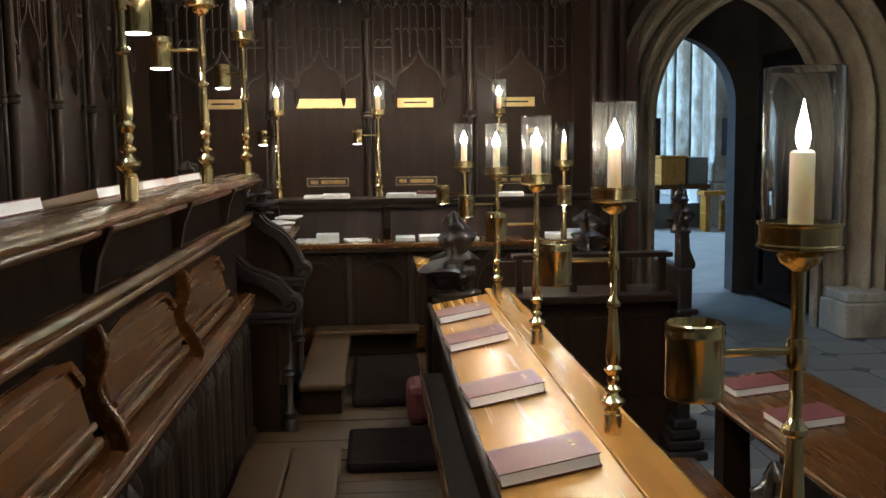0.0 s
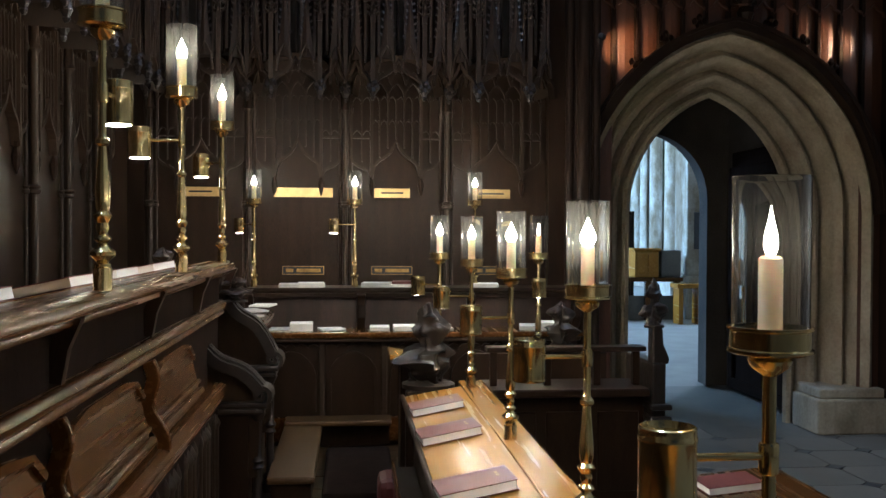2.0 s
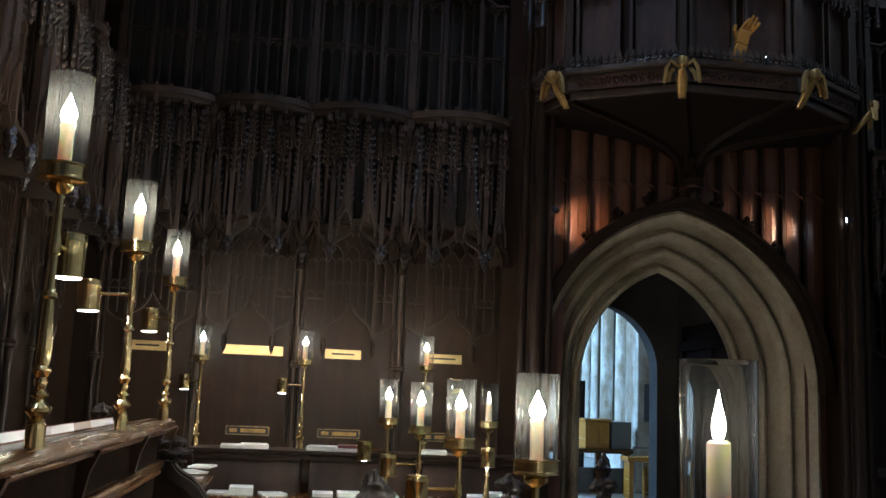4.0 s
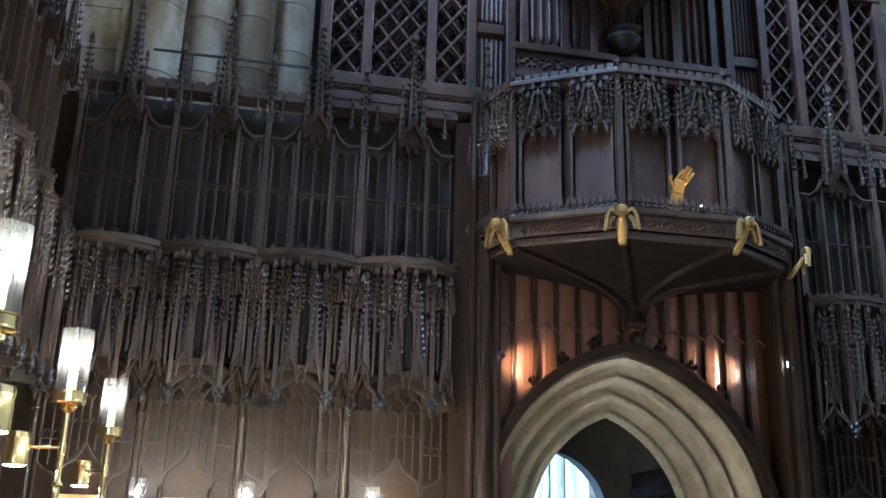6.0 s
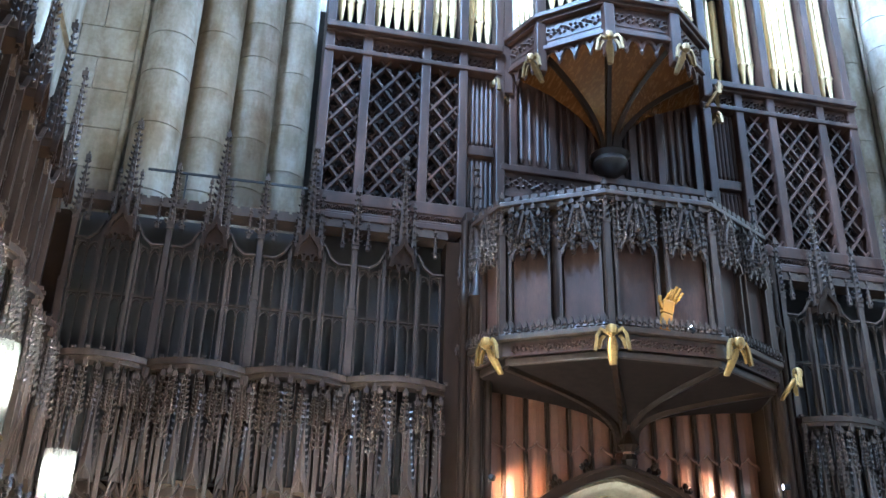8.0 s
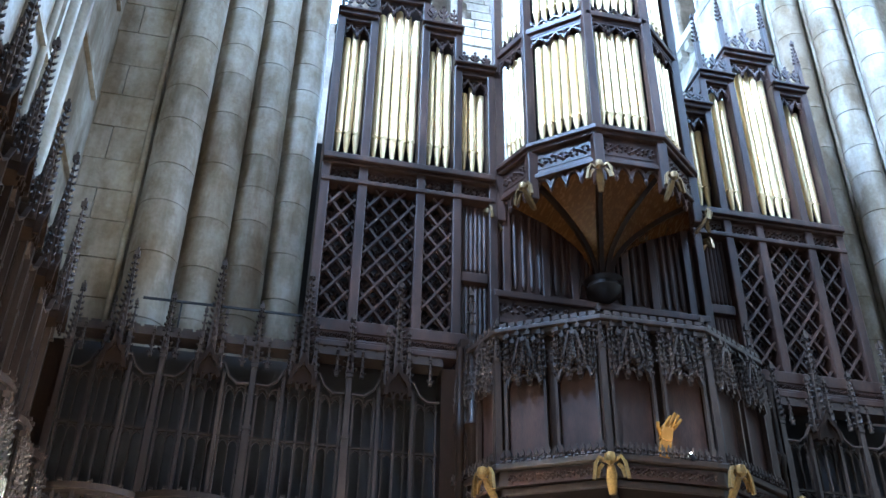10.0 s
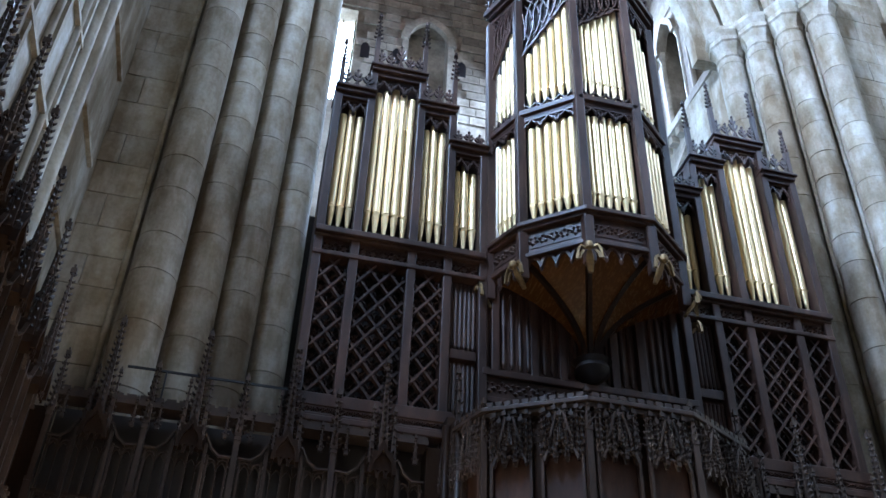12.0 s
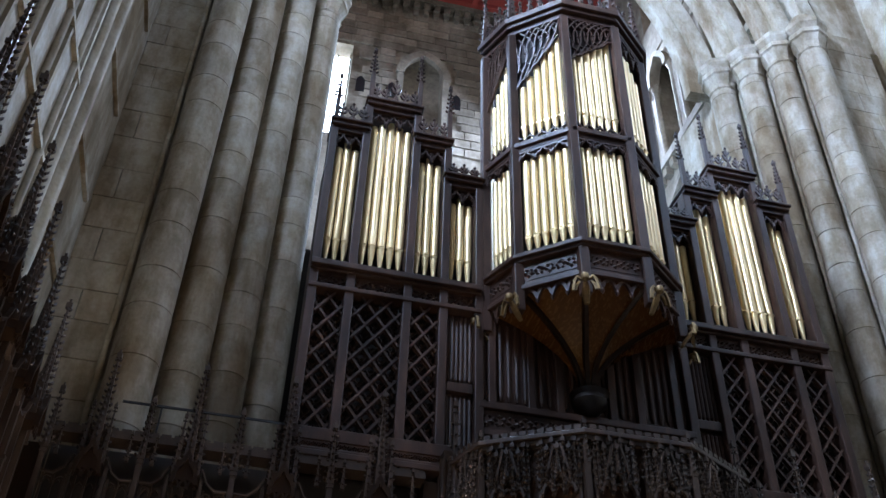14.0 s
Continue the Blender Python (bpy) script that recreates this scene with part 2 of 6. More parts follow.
def spike(bm, x, y, z0, z1, w, crockets=6, d=None, size=1.0):
    """A tapered pinnacle with crockets up its edges and a knob on top."""
    d = d or w
    t = 0.12
    solid(bm, [(x + sx * w / 2 * k, y + sy * d / 2 * k, z) for z, k in ((z0, 1), (z1, t)) for sy in (-1, 1) for sx in (-1, 1)], BOX)
    h = z1 - z0
    for i in range(crockets):
        f = (i + 0.7) / (crockets + 0.4)
        z, r = z0 + h * f, w / 2 * (1 - f * (1 - t))
        c = (0.011 + 0.1 * w) * size * (1.15 - 0.5 * f)
        for sx, sy in ((-1, 0), (1, 0), (0, -1)):
            px, py = x + sx * (r + c * 0.6), y + sy * (r * d / w + c * 0.6)
            solid(bm, [(px - c, py, z), (px, py - c, z), (px + c, py, z), (px, py + c, z), (px + sx * c, py + sy * c, z + c * 1.3), (px, py, z - c)],
                  ((0, 1, 4), (1, 2, 4), (2, 3, 4), (3, 0, 4), (1, 0, 5), (2, 1, 5), (3, 2, 5), (0, 3, 5)))
    c = (0.012 + 0.09 * w) * size
    box(bm, x - c, x + c, y - c, y + c, z1 - c, z1 + c)
    box(bm, x - c * 0.4, x + c * 0.4, y - c * 0.4, y + c * 0.4, z1 + c, z1 + 2.6 * c)


def arch(half, spring, apex, n=10, cx=0.0):
    """Points of a pointed arch from its left springing over the apex to the right."""
    h = apex - spring
    r = (half * half + h * h) / (2 * half)
    c = r - half
    a1 = math.atan2(h, c)
    left = [(cx + c - r * math.cos(a1 * k / n), spring + r * math.sin(a1 * k / n)) for k in range(n + 1)]
    return left + [(2 * cx - x, z) for x, z in left[-2::-1]]


def ogee(x0, x1, z0, z1, n=8):
    """Points of an ogee arch: round shoulders that sweep up to a point."""
    xm = (x0 + x1) / 2
    left = []
    for k in range(n + 1):
        f = k / n
        g = min(f / 0.7, 1.0)
        left.append((x0 + (xm - x0) * f, z0 + (z1 - z0) * (0.56 * math.sqrt(1 - (1 - g) ** 2) + 0.44 * max(0.0, (f - 0.45) / 0.55) ** 2)))
    return left + [(2 * xm - x, z) for x, z in left[-2::-1]]


def cusps(bm, x0, x1, z, y, drop, n, w=0.014):
    """A row of small hanging arches."""
    p = (x1 - x0) / n
    for k in range(n):
        a = x0 + k * p
        bar(bm, [(a, y, z - drop), (a + p * 0.2, y, z - drop * 0.4), (a + p / 2, y, z - 0.02), (a + p * 0.8, y, z - drop * 0.4), (a + p, y, z - drop)], w, w)


# ---- large structure ----
AX = 3.04      # middle of the choir
WY = 7.2       # face of the stone and oak screen
SX = -1.65     # face of the side stalls' back
PITCH = 0.78   # one stall

ground = tagged(part("ground", boxes((-60, 60, -60, 90, -0.3, -0.02)), PAVING), "worn grey stone floor under the whole church", "floor", kind="structure")
floor = tagged(part("floor", boxes((-2.6, 8.7, -14, 9.6, -0.06, -0.012)), FLAG), "stone-flagged choir floor with dark inset tiles", "floor", kind="structure")
bm = boxes((-2.9, -1.9, -14, 7.9, 0, 11.2), (-2.9, -1.9, -14, 7.9, 16.8, 21))
for k in range(5):
    box(bm, -2.9, -1.9, -14 + k * 4.6, -12.9 + k * 4.6, 11.2, 16.8)
tagged(part("wall_south", bm, STONE), "pale limestone choir wall with tall clerestory openings", "wall", kind="structure")
bm = boxes((8.6, 9.0, -14, 9.3, 0, 11.2), (8.6, 9.0, -14, 9.3, 16.8, 24), (8.6, 9.0, 5.5, 9.3, 11.2, 16.8))
for k in range(5):
    box(bm, 8.6, 9.0, -14 + k * 4.6, -12.9 + k * 4.6, 11.2, 16.8)
tagged(part("wall_north", bm, STONE), "pale limestone choir wall with tall clerestory openings", "wall", kind="structure")
tagged(part("wall_east", boxes((-2.9, -0.6, -14.4, -14, 0, 21), (6.6, 9.0, -14.4, -14, 0, 21), (-0.6, 6.6, -14.4, -14, 0, 5), (-0.6, 6.6, -14.4, -14, 15, 21)), STONE),
       "limestone end wall with one large window opening", "wall", kind="structure")
# unseen opaque panes, added to keep sky light out of the openings
n_pane = 1
for xx in (-2.75, 8.85):
    for k in range(4):
        n_pane += 1
        w = tagged(part("window_%d" % n_pane, boxes((xx - 0.01, xx + 0.01, -12.9 + k * 4.6, -9.4 + k * 4.6, 11.2, 16.8)), SKY_BLOCK), "unseen opaque pane keeping sky out of a clerestory opening", "window", kind="structure")
        part("mullion", boxes((xx - 0.06, xx + 0.06, -11.25 + k * 4.6, -11.05 + k * 4.6, 11.2, 16.8)), STONE, w)
w = tagged(part("window_%d" % (n_pane + 1), boxes((-0.6, 6.6, -14.25, -14.22, 5, 15)), SKY_BLOCK), "unseen opaque pane keeping sky out of the end opening", "window", kind="structure")
tagged(part("ceiling", boxes((-2.9, 9.0, -14.4, 7.6, 21, 21.4)), STONE), "plain stone choir vault", "ceiling", kind="structure")

# string courses and vault shafts on the south wall
ws = thing("wall_shafting", "slim stone shafts rising up the choir wall", "wall shaft", kind="structure")
for y0 in (0.4, 3.4, 6.1):
    part("shaft", lathe(bmesh.new(), [(0.09, 5.2), (0.09, 21)], -1.85, y0, 10), STONE, ws, smooth=50)
    for d in (-0.16, 0.16):
        part("shaft", lathe(bmesh.new(), [(0.06, 5.2), (0.06, 21)], -1.87, y0 + d, 8), STONE, ws, smooth=50)
for k in range(15):
    part("shaft", lathe(bmesh.new(), [(0.035, 5.2), (0.035, 21)], -1.885, -1.5 + k * 0.55, 8), STONE, ws, smooth=50)
    part("fillet", boxes((-1.9, -1.87, -1.35 + k * 0.55, -1.3 + k * 0.55, 5.2, 21)), STONE, ws)
part("shaft", lathe(bmesh.new(), [(0.02, 9.3), (0.1, 9.6), (0.1, 21)], -1.66, 7.72, 10), STONE, ws, smooth=50)
part("shaft", lathe(bmesh.new(), [(0.05, 9.6), (0.05, 21)], -1.5, 7.78, 8), STONE, ws, smooth=50)
bm = bmesh.new()
for z0 in (6.6, 7.6, 8.8, 10.2):
    box(bm, -1.9, -1.86, -6, 7.4, z0, z0 + 0.05)
tagged(part("trim", bm, STONE), "narrow stone string courses along the choir wall", "trim", kind="structure")


# clustered crossing piers with stacked drums
def pier(name, label, sx, first, step, r, z_cap, z_top):
    """Four great shafts of stacked drums in a slanting row, slim rolls between them, and a plain ashlar flank."""
    ob = thing(name, label, "pier", "crossing piers", "structure")
    row = [Vector(first) + Vector(step) * k for k in range(4)]
    p1, p0 = row[0], row[-1]
    back = Vector((sx * 0.12, 0.12))
    bm = bmesh.new()
    q = [p0 + back * 1.6, p1 + back * 1.6, Vector((p1.x + sx * 1.6, p1.y + 0.15)), Vector((p1.x + sx * 1.6, 10.4)), Vector((p0.x + sx * 0.1, 10.4))]
    solid(bm, [(v.x, v.y, z) for z in (0, z_top) for v in q], [(0, 1, 2, 3, 4), (5, 6, 7, 8, 9)] + [(k, (k + 1) % 5, 5 + (k + 1) % 5, 5 + k) for k in range(5)])
    part("core", bm, STONE, ob)
    drums = []
    for h in (0.42, 0.55, 0.66):
        dm = lathe(bmesh.new(), [(r - 0.01, 0), (r, 0.006), (r, h - 0.006), (r - 0.01, h - 0.001)], seg=22)
        drums.append((h, part("drum", dm, STONE, ob, smooth=30)))
    rnd = random.Random(4)
    for c in row:
        z = 0.0
        while z < z_cap:
            h, d = rnd.choice(drums)
            again(d, ob, Matrix.Translation((c.x, c.y, z)) @ pose(0, 0, 0, 0, 0, rnd.choice((0, 40, 80, 200))))
            z += h
        cap = lathe(bmesh.new(), [(r, z_cap - 0.3), (r + 0.03, z_cap - 0.27), (r, z_cap - 0.24), (r + 0.02, z_cap - 0.12), (r + 0.07, z_cap), (r + 0.1, z_cap + 0.02), (r + 0.1, z_cap + 0.1), (r + 0.07, z_cap + 0.13), (r + 0.13, z_cap + 0.22), (r + 0.13, z_cap + 0.3), (r, z_cap + 0.36)], c.x, c.y, 8)
        part("capital", cap, STONE, ob)
    for a, b in zip(row, row[1:]):
        c = (a + b) / 2 + Vector((sx * 0.06, 0.06))
        part("roll", lathe(bmesh.new(), [(0.035, 0), (0.035, z_cap)], c.x, c.y, 10), STONE, ob, smooth=50)
    # ashlar flank, block by block, with a slim edge roll
    x0, x1 = p1.x + sx * (r + 0.06), p1.x + sx * 1.1
    z, n = 0.0, 0
    while z < z_top - 0.3:
        h = rnd.choice((0.34, 0.4, 0.46))
        cut = x0 + (x1 - x0) * (0.42 if n % 2 else 0.66)
        for xa, xb in ((x0, cut), (cut, x1)):
            part("ashlar", boxes((min(xa, xb) + 0.003, max(xa, xb) - 0.003, p1.y + 0.02 + rnd.random() * 0.006, p1.y + 0.2, z + 0.003, z + h - 0.003)), STONE, ob, bevel=0.006)
        z += h
        n += 1
    part("edge_roll", lathe(bmesh.new(), [(0.03, 0), (0.03, z_top)], x0, p1.y + 0.01, 10), STONE, ob, smooth=50)
    for _, d in drums:
        bpy.data.objects.remove(d)
    return ob


def great_arch(name, label, x_in, y, sx):
    """The moulded arch that springs from a pier's capital over the crossing."""
    ob = thing(name, label, "arch", "crossing arches", "structure")
    for k in range(7):
        y0 = y - k * 0.22 + (0.13 if k % 2 else 0)
        pts = arch(3.1 + k * 0.24, 13.3, 18.2 + k * 0.3, 14, AX)
        bm = bmesh.new()
        bar(bm, [(x, y0, z) for x, z in pts], 0.26, 0.3 if k % 2 else 0.2)
        part("arch_moulding", bm, STONE, ob, smooth=50)
    return ob


pier("pier_south", "clustered limestone pier of round shafts built of drums", -1, (-1.07, 7.6), (0.385, 0.4), 0.222, 13.1, 13.5)
pier("pier_north", "clustered limestone pier of round shafts with moulded capitals", 1, (7.22, 7.56), (-0.303, 0.35), 0.2, 13.1, 13.5)
great_arch("crossing_arch", "wide moulded limestone arch springing from the pier capitals", 0, 9.1, 1)
bm = bmesh.new()
pts = arch(4.75, 13.45, 20.2, 16, AX)
for (xa, za), (xb, zb) in zip(pts, pts[1:]):
    solid(bm, [(xa, 7.75, za), (xb, 7.75, zb), (xb, 7.75, 24), (xa, 7.75, 24), (xa, 8.6, za), (xb, 8.6, zb), (xb, 8.6, 24), (xa, 8.6, 24)], ((0, 1, 2, 3), (4, 7, 6, 5), (0, 4, 5, 1), (3, 2, 6, 7)))
box(bm, AX + 4.75, 9.6, 7.75, 8.6, 13.45, 24)
box(bm, -3.4, AX - 4.75, 7.75, 8.6, 13.45, 24)
tagged(part("wall_over_arch", bm, STONE), "stone wall over the crossing arch", "wall", kind="structure")

# lantern of the crossing and the nave beyond
FW = 20.0
bm = boxes((-3.4, 9.5, FW, FW + 1, 12, 22.0), (-3.4, 0.4, FW, FW + 1, 22, 26.2), (1.25, 2.95, FW, FW + 1, 22, 26.2), (4.25, 9.5, FW, FW + 1, 22, 26.2), (-3.4, 9.5, FW, FW + 1, 26.2, 30), (2.95, 4.25, FW + 0.5, FW + 1, 22, 26.2))
wall_far = tagged(part("wall_lantern_west", bm, STONE_FAR), "rough rubble stone wall of the crossing tower", "wall", kind="structure")
rnd = random.Random(8)
stones = [part("stone", boxes((-w / 2, w / 2, -0.05, 0.02, 0.02, 0.33)), STONE_FAR, wall_far, bevel=0.0) for w in (0.5, 0.72, 0.95)]
z = 22.0
while z < 28.2:
    x = -0.2 - rnd.random() * 0.4
    while x < 6.6:
        k = rnd.randrange(3)
        w = (0.5, 0.72, 0.95)[k]
        xm = x + w / 2
        if not (0.4 - w / 2 < xm < 1.25 + w / 2 and z < 26.3) and not (2.95 - w / 2 < xm < 4.25 + w / 2 and z < 26.2):
            again(stones[k], wall_far, Matrix.Translation((xm, FW - 0.01 - rnd.random() * 0.03, z)))
        x += w + 0.025
    z += 0.36
for s in stones:
    bpy.data.objects.remove(s)
# flat dark plates stand for the openings' inner shade; no hole is cut
for xw in (1.6, 2.6, 4.72):
    bm = bmesh.new()
    p = [(xw - 0.14, 24.0), (xw + 0.14, 24.0)] + arch(0.14, 24.45, 24.7, 4, xw)[::-1]
    solid(bm, [(x, FW - 0.09, z) for x, z in p] + [(x, FW - 0.05, z) for x, z in p], [tuple(range(len(p)))] + [(k, (k + 1) % len(p), len(p) + (k + 1) % len(p), len(p) + k) for k in range(len(p))])
    tagged(part("wall_slit", bm, IRON), "small dark plate giving the shade of a pointed opening", "opening", "tower wall openings", "structure")
bm = bmesh.new()
bar(bm, [(x, FW - 0.1, z) for x, z in arch(0.78, 25.2, 26.3, 8, 3.6)], 0.26, 0.2)
bar(bm, [(2.85, FW - 0.06, 22), (2.85, FW - 0.06, 25.2)], 0.2, 0.14)
bar(bm, [(4.35, FW - 0.06, 22), (4.35, FW - 0.06, 25.2)], 0.2, 0.14)
tagged(part("blind_arch", bm, STONE_FAR), "round-headed blind arch in the tower wall", "arch", kind="structure")
w1 = tagged(part("window_1", boxes((0.4, 1.25, FW + 0.6, FW + 0.65, 22, 26.2)), BRIGHT_GLASS), "tall tower window glaring with daylight", "window", kind="structure")
part("window_frame", boxes((0.36, 0.44, FW + 0.4, FW + 0.6, 22, 26.2), (1.2, 1.29, FW + 0.4, FW + 0.6, 22, 26.2), (0.8, 0.85, FW + 0.5, FW + 0.6, 22, 26.2)), STONE, w1)
bm = bmesh.new()
for k in range(22):
    x = -0.5 + k * 0.36
    box(bm, x, x + 0.2, FW - 0.3, FW, 28.55, 28.85)
    box(bm, x + 0.02, x + 0.18, FW - 0.2, FW, 28.35, 28.55)
box(bm, -3, 9, FW - 0.34, FW, 28.85, 29.1)
tagged(part("corbel_table", bm, STONE_FAR), "row of stone corbels under the tower ceiling", "corbel table", kind="structure")
bm = boxes((-3.4, 9.5, 7.9, FW + 1, 29.3, 29.6))
for k in range(8):
    box(bm, -3.4 + k * 1.7, -3.2 + k * 1.7, 8, FW, 29.1, 29.3)
    box(bm, -3.4, 9.5, 9 + k * 1.5, 9.2 + k * 1.5, 29.12, 29.3)
tagged(part("ceiling_tower", bm, RED_PAINT), "red painted panelled tower ceiling", "ceiling", kind="structure")
bm = boxes((-4.4, -3.4, 9.2, 42, 0, 4.5), (-4.4, -3.4, 9.2, 42, 9, 19), (-4.4, -3.4, 9.2, 13, 19, 30), (-4.4, -3.4, 17, 21, 19, 30), (-4.4, -3.4, 13, 17, 25, 30))
tagged(part("wall_nave_south", bm, STONE), "stone side wall of crossing and nave", "wall", kind="structure")
tagged(part("wall_tower_east", boxes((-3.4, 9.5, 7.75, 8.5, 24, 30)), STONE), "stone wall of the tower over the choir", "wall", kind="structure")

# north side of the crossing: wall with a shafted upper passage
NX = 9.5
bm = boxes((NX, NX + 1, 9.2, 21, 0, 19.0), (NX, NX + 1, 9.2, 21, 23.2, 24.5), (NX, NX + 1, 9.2, 12, 24.5, 30), (NX, NX + 1, 16, 21, 24.5, 30), (NX, NX + 1, 12, 16, 28, 30))
for k in range(9):
    box(bm, NX, NX + 0.6, 9.2 + k * 1.35, 9.55 + k * 1.35, 19, 23.2)
box(bm, NX + 0.62, NX + 1, 9.2, 21, 19, 23.2)
tagged(part("wall_crossing_north", bm, STONE_FAR), "stone crossing wall with an arcaded upper passage", "wall", kind="structure")
bm = bmesh.new()
for k in range(8):
    ym = 9.2 + k * 1.35 + 0.85
    a = arch(0.5, 22.0, 22.9, 6, ym)
    bar(bm, [(NX - 0.02, y, z) for y, z in a], 0.16, 0.3, (-1, 0, 0))
    for (ya, za), (yb, zb) in zip(a, a[1:]):
        solid(bm, [(NX + 0.05, ya, za), (NX + 0.05, yb, zb), (NX + 0.05, yb, 23.3), (NX + 0.05, ya, 23.3)], ((0, 1, 2, 3),))
    for s in (-0.5, 0.5):
        lathe(bm, [(0.14, 19), (0.14, 19.15), (0.09, 19.2), (0.09, 21.8), (0.15, 22.0), (0.15, 22.1)], NX + 0.05, ym + s, 8)
box(bm, NX - 0.25, NX, 9.2, 21, 18.75, 19.0)
for k in range(30):
    box(bm, NX - 0.2, NX, 9.3 + k * 0.4, 9.5 + k * 0.4, 18.5, 18.75)
tagged(part("upper_passage", bm, STONE_FAR, smooth=40), "row of pointed openings on slim shafts with a corbelled ledge", "arcade", kind="structure")
bm = bmesh.new()
for k in range(4):
    bar(bm, [(NX - 0.1 - 0.1 * (k % 2), y, z) for y, z in arch(3.0 + 0.2 * k, 13.5, 17.2 + 0.25 * k, 12, 14.0)], 0.14, 0.3, (-1, 0, 0))
tagged(part("transept_arch", bm, STONE_FAR, smooth=40), "moulded stone arch in the crossing wall", "arch", kind="structure")
tagged(part("wall_nave_north", boxes((14, 15, 9.2, 42, 0, 5), (14, 15, 9.2, 42, 9, 16), (NX, 14, 9.0, 9.2, 0, 16)), STONE), "stone nave side wall", "wall", kind="structure")
tagged(part("wall_nave_west", boxes((-4.4, 15, 42, 43, 0, 18)), STONE), "pale end wall of the nave", "wall", kind="structure")
tagged(part("ceiling_nave", boxes((-4.4, 15, 21, 43, 18, 18.5), (NX, 15, 9.2, 21, 15.5, 16)), STONE), "stone nave vault", "ceiling", kind="structure")


def nave_pier(x, y):
    ob = thing("nave_pier", "tall clustered pale stone nave pier", "pier", "nave piers", "structure", (x, y, 0))
    part("base", lathe(bmesh.new(), [(1.0, 0), (1.0, 0.5), (0.85, 0.55), (0.85, 0.9), (0.7, 1.0)], seg=8), STONE, ob)
    for k in range(10):
        a = 2 * math.pi * k / 10
        r = 0.19 if k % 2 else 0.12
        bm = lathe(bmesh.new(), [(r, 0.95), (r, 15)], 0.6 * math.cos(a), 0.6 * math.sin(a), 12)
        part("shaft", bm, STONE, ob, smooth=60)
    part("core", lathe(bmesh.new(), [(0.52, 0.9), (0.52, 16)], seg=12), STONE, ob)
    part("abacus", lathe(bmesh.new(), [(0.9, 14.5), (1.05, 14.8), (1.05, 15.1)], seg=10), STONE, ob)


for x, y in ((8.1, 21.5), (9.4, 28.5), (10.5, 35.5), (5.6, 41.0), (-1.8, 21.5), (-1.8, 29)):
    nave_pier(x, y)

# ---- stone screen with its doorway ----
SPR = 1.75
IN_HALF, IN_APEX = 0.67, 2.72
CX = AX - 0.08
PROFILE = [(0.0, 9.62), (0.0, 7.64), (0.015, 7.6), (0.045, 7.585), (0.07, 7.6), (0.08, 7.64), (0.11, 7.66), (0.135, 7.6), (0.14, 7.52), (0.16, 7.48), (0.19, 7.465), (0.215, 7.48), (0.225, 7.53), (0.26, 7.56), (0.285, 7.5), (0.29, 7.4),
           (0.31, 7.35), (0.35, 7.33), (0.375, 7.35), (0.385, 7.41), (0.415, 7.43), (0.435, 7.36), (0.44, 7.26), (0.46, 7.2), (0.5, 7.17), (0.53, 7.19)]


def loft_arch(profile, grow=0.86, base=0.0):
    bm = bmesh.new()
    rows = []
    for o, y in profile:
        a = arch(IN_HALF + o, SPR, IN_APEX + o * grow, 14, CX)
        pts = [(a[0][0], base)] + a + [(a[-1][0], base)]
        rows.append([bm.verts.new((x, y, z)) for x, z in pts])
    for r0, r1 in zip(rows, rows[1:]):
        for k in range(len(r0) - 1):
            bm.faces.new((r0[k], r0[k + 1], r1[k + 1], r1[k]))
    return bm


arch_ob = thing("stone_archway", "pointed buff stone archway with deep rolled mouldings", "archway", kind="structure")
part("outer_order", loft_arch(PROFILE[13:]), STONE_ARCH, arch_ob, smooth=42)
part("inner_order", loft_arch(PROFILE[1:14]), STONE_ARCH, arch_ob, smooth=42)
for s in (-1, 1):
    part("plinth", boxes((AX + s * 0.93 - 0.3, AX + s * 0.93 + 0.3, 7.1, 7.55, 0, 0.28), (AX + s * 0.93 - 0.27, AX + s * 0.93 + 0.27, 7.13, 7.55, 0.28, 0.36)), STONE_ARCH, arch_ob, bevel=0.015)
# dark oak hood over the arch with crockets
hood = bmesh.new()
outer = arch(1.23, SPR, 3.22, 14, CX)
bar(hood, [(x, 7.14, z) for x, z in outer], 0.085, 0.14)
bar(hood, [(x, 7.08, z + 0.03) for x, z in outer], 0.03, 0.05)
hd = part("arch_hood", hood, OAK_DARK, None, smooth=40)
tagged(hd, "dark oak hood moulding over the stone arch", "hood moulding", kind="structure")
for k in (8, 10, 12, 16, 18, 20):
    x, z = outer[k]
    bm = bmesh.new()
    for dx, dz, r in ((0, 0.06, 0.035), (-0.04, 0.09, 0.025), (0.04, 0.09, 0.025), (0, 0.12, 0.028)):
        lathe(bm, [(r * 0.5, z + dz - r), (r, z + dz), (r * 0.4, z + dz + r)], x + dx, 7.1, 6)
    part("crocket", bm, OAK_DARK, hd)
bm = lathe(bmesh.new(), [(0.03, 3.2), (0.07, 3.3), (0.04, 3.36), (0.09, 3.42), (0.05, 3.5), (0.03, 3.54)], AX, 7.1, 8)
part("finial", bm, OAK_DARK, hd)
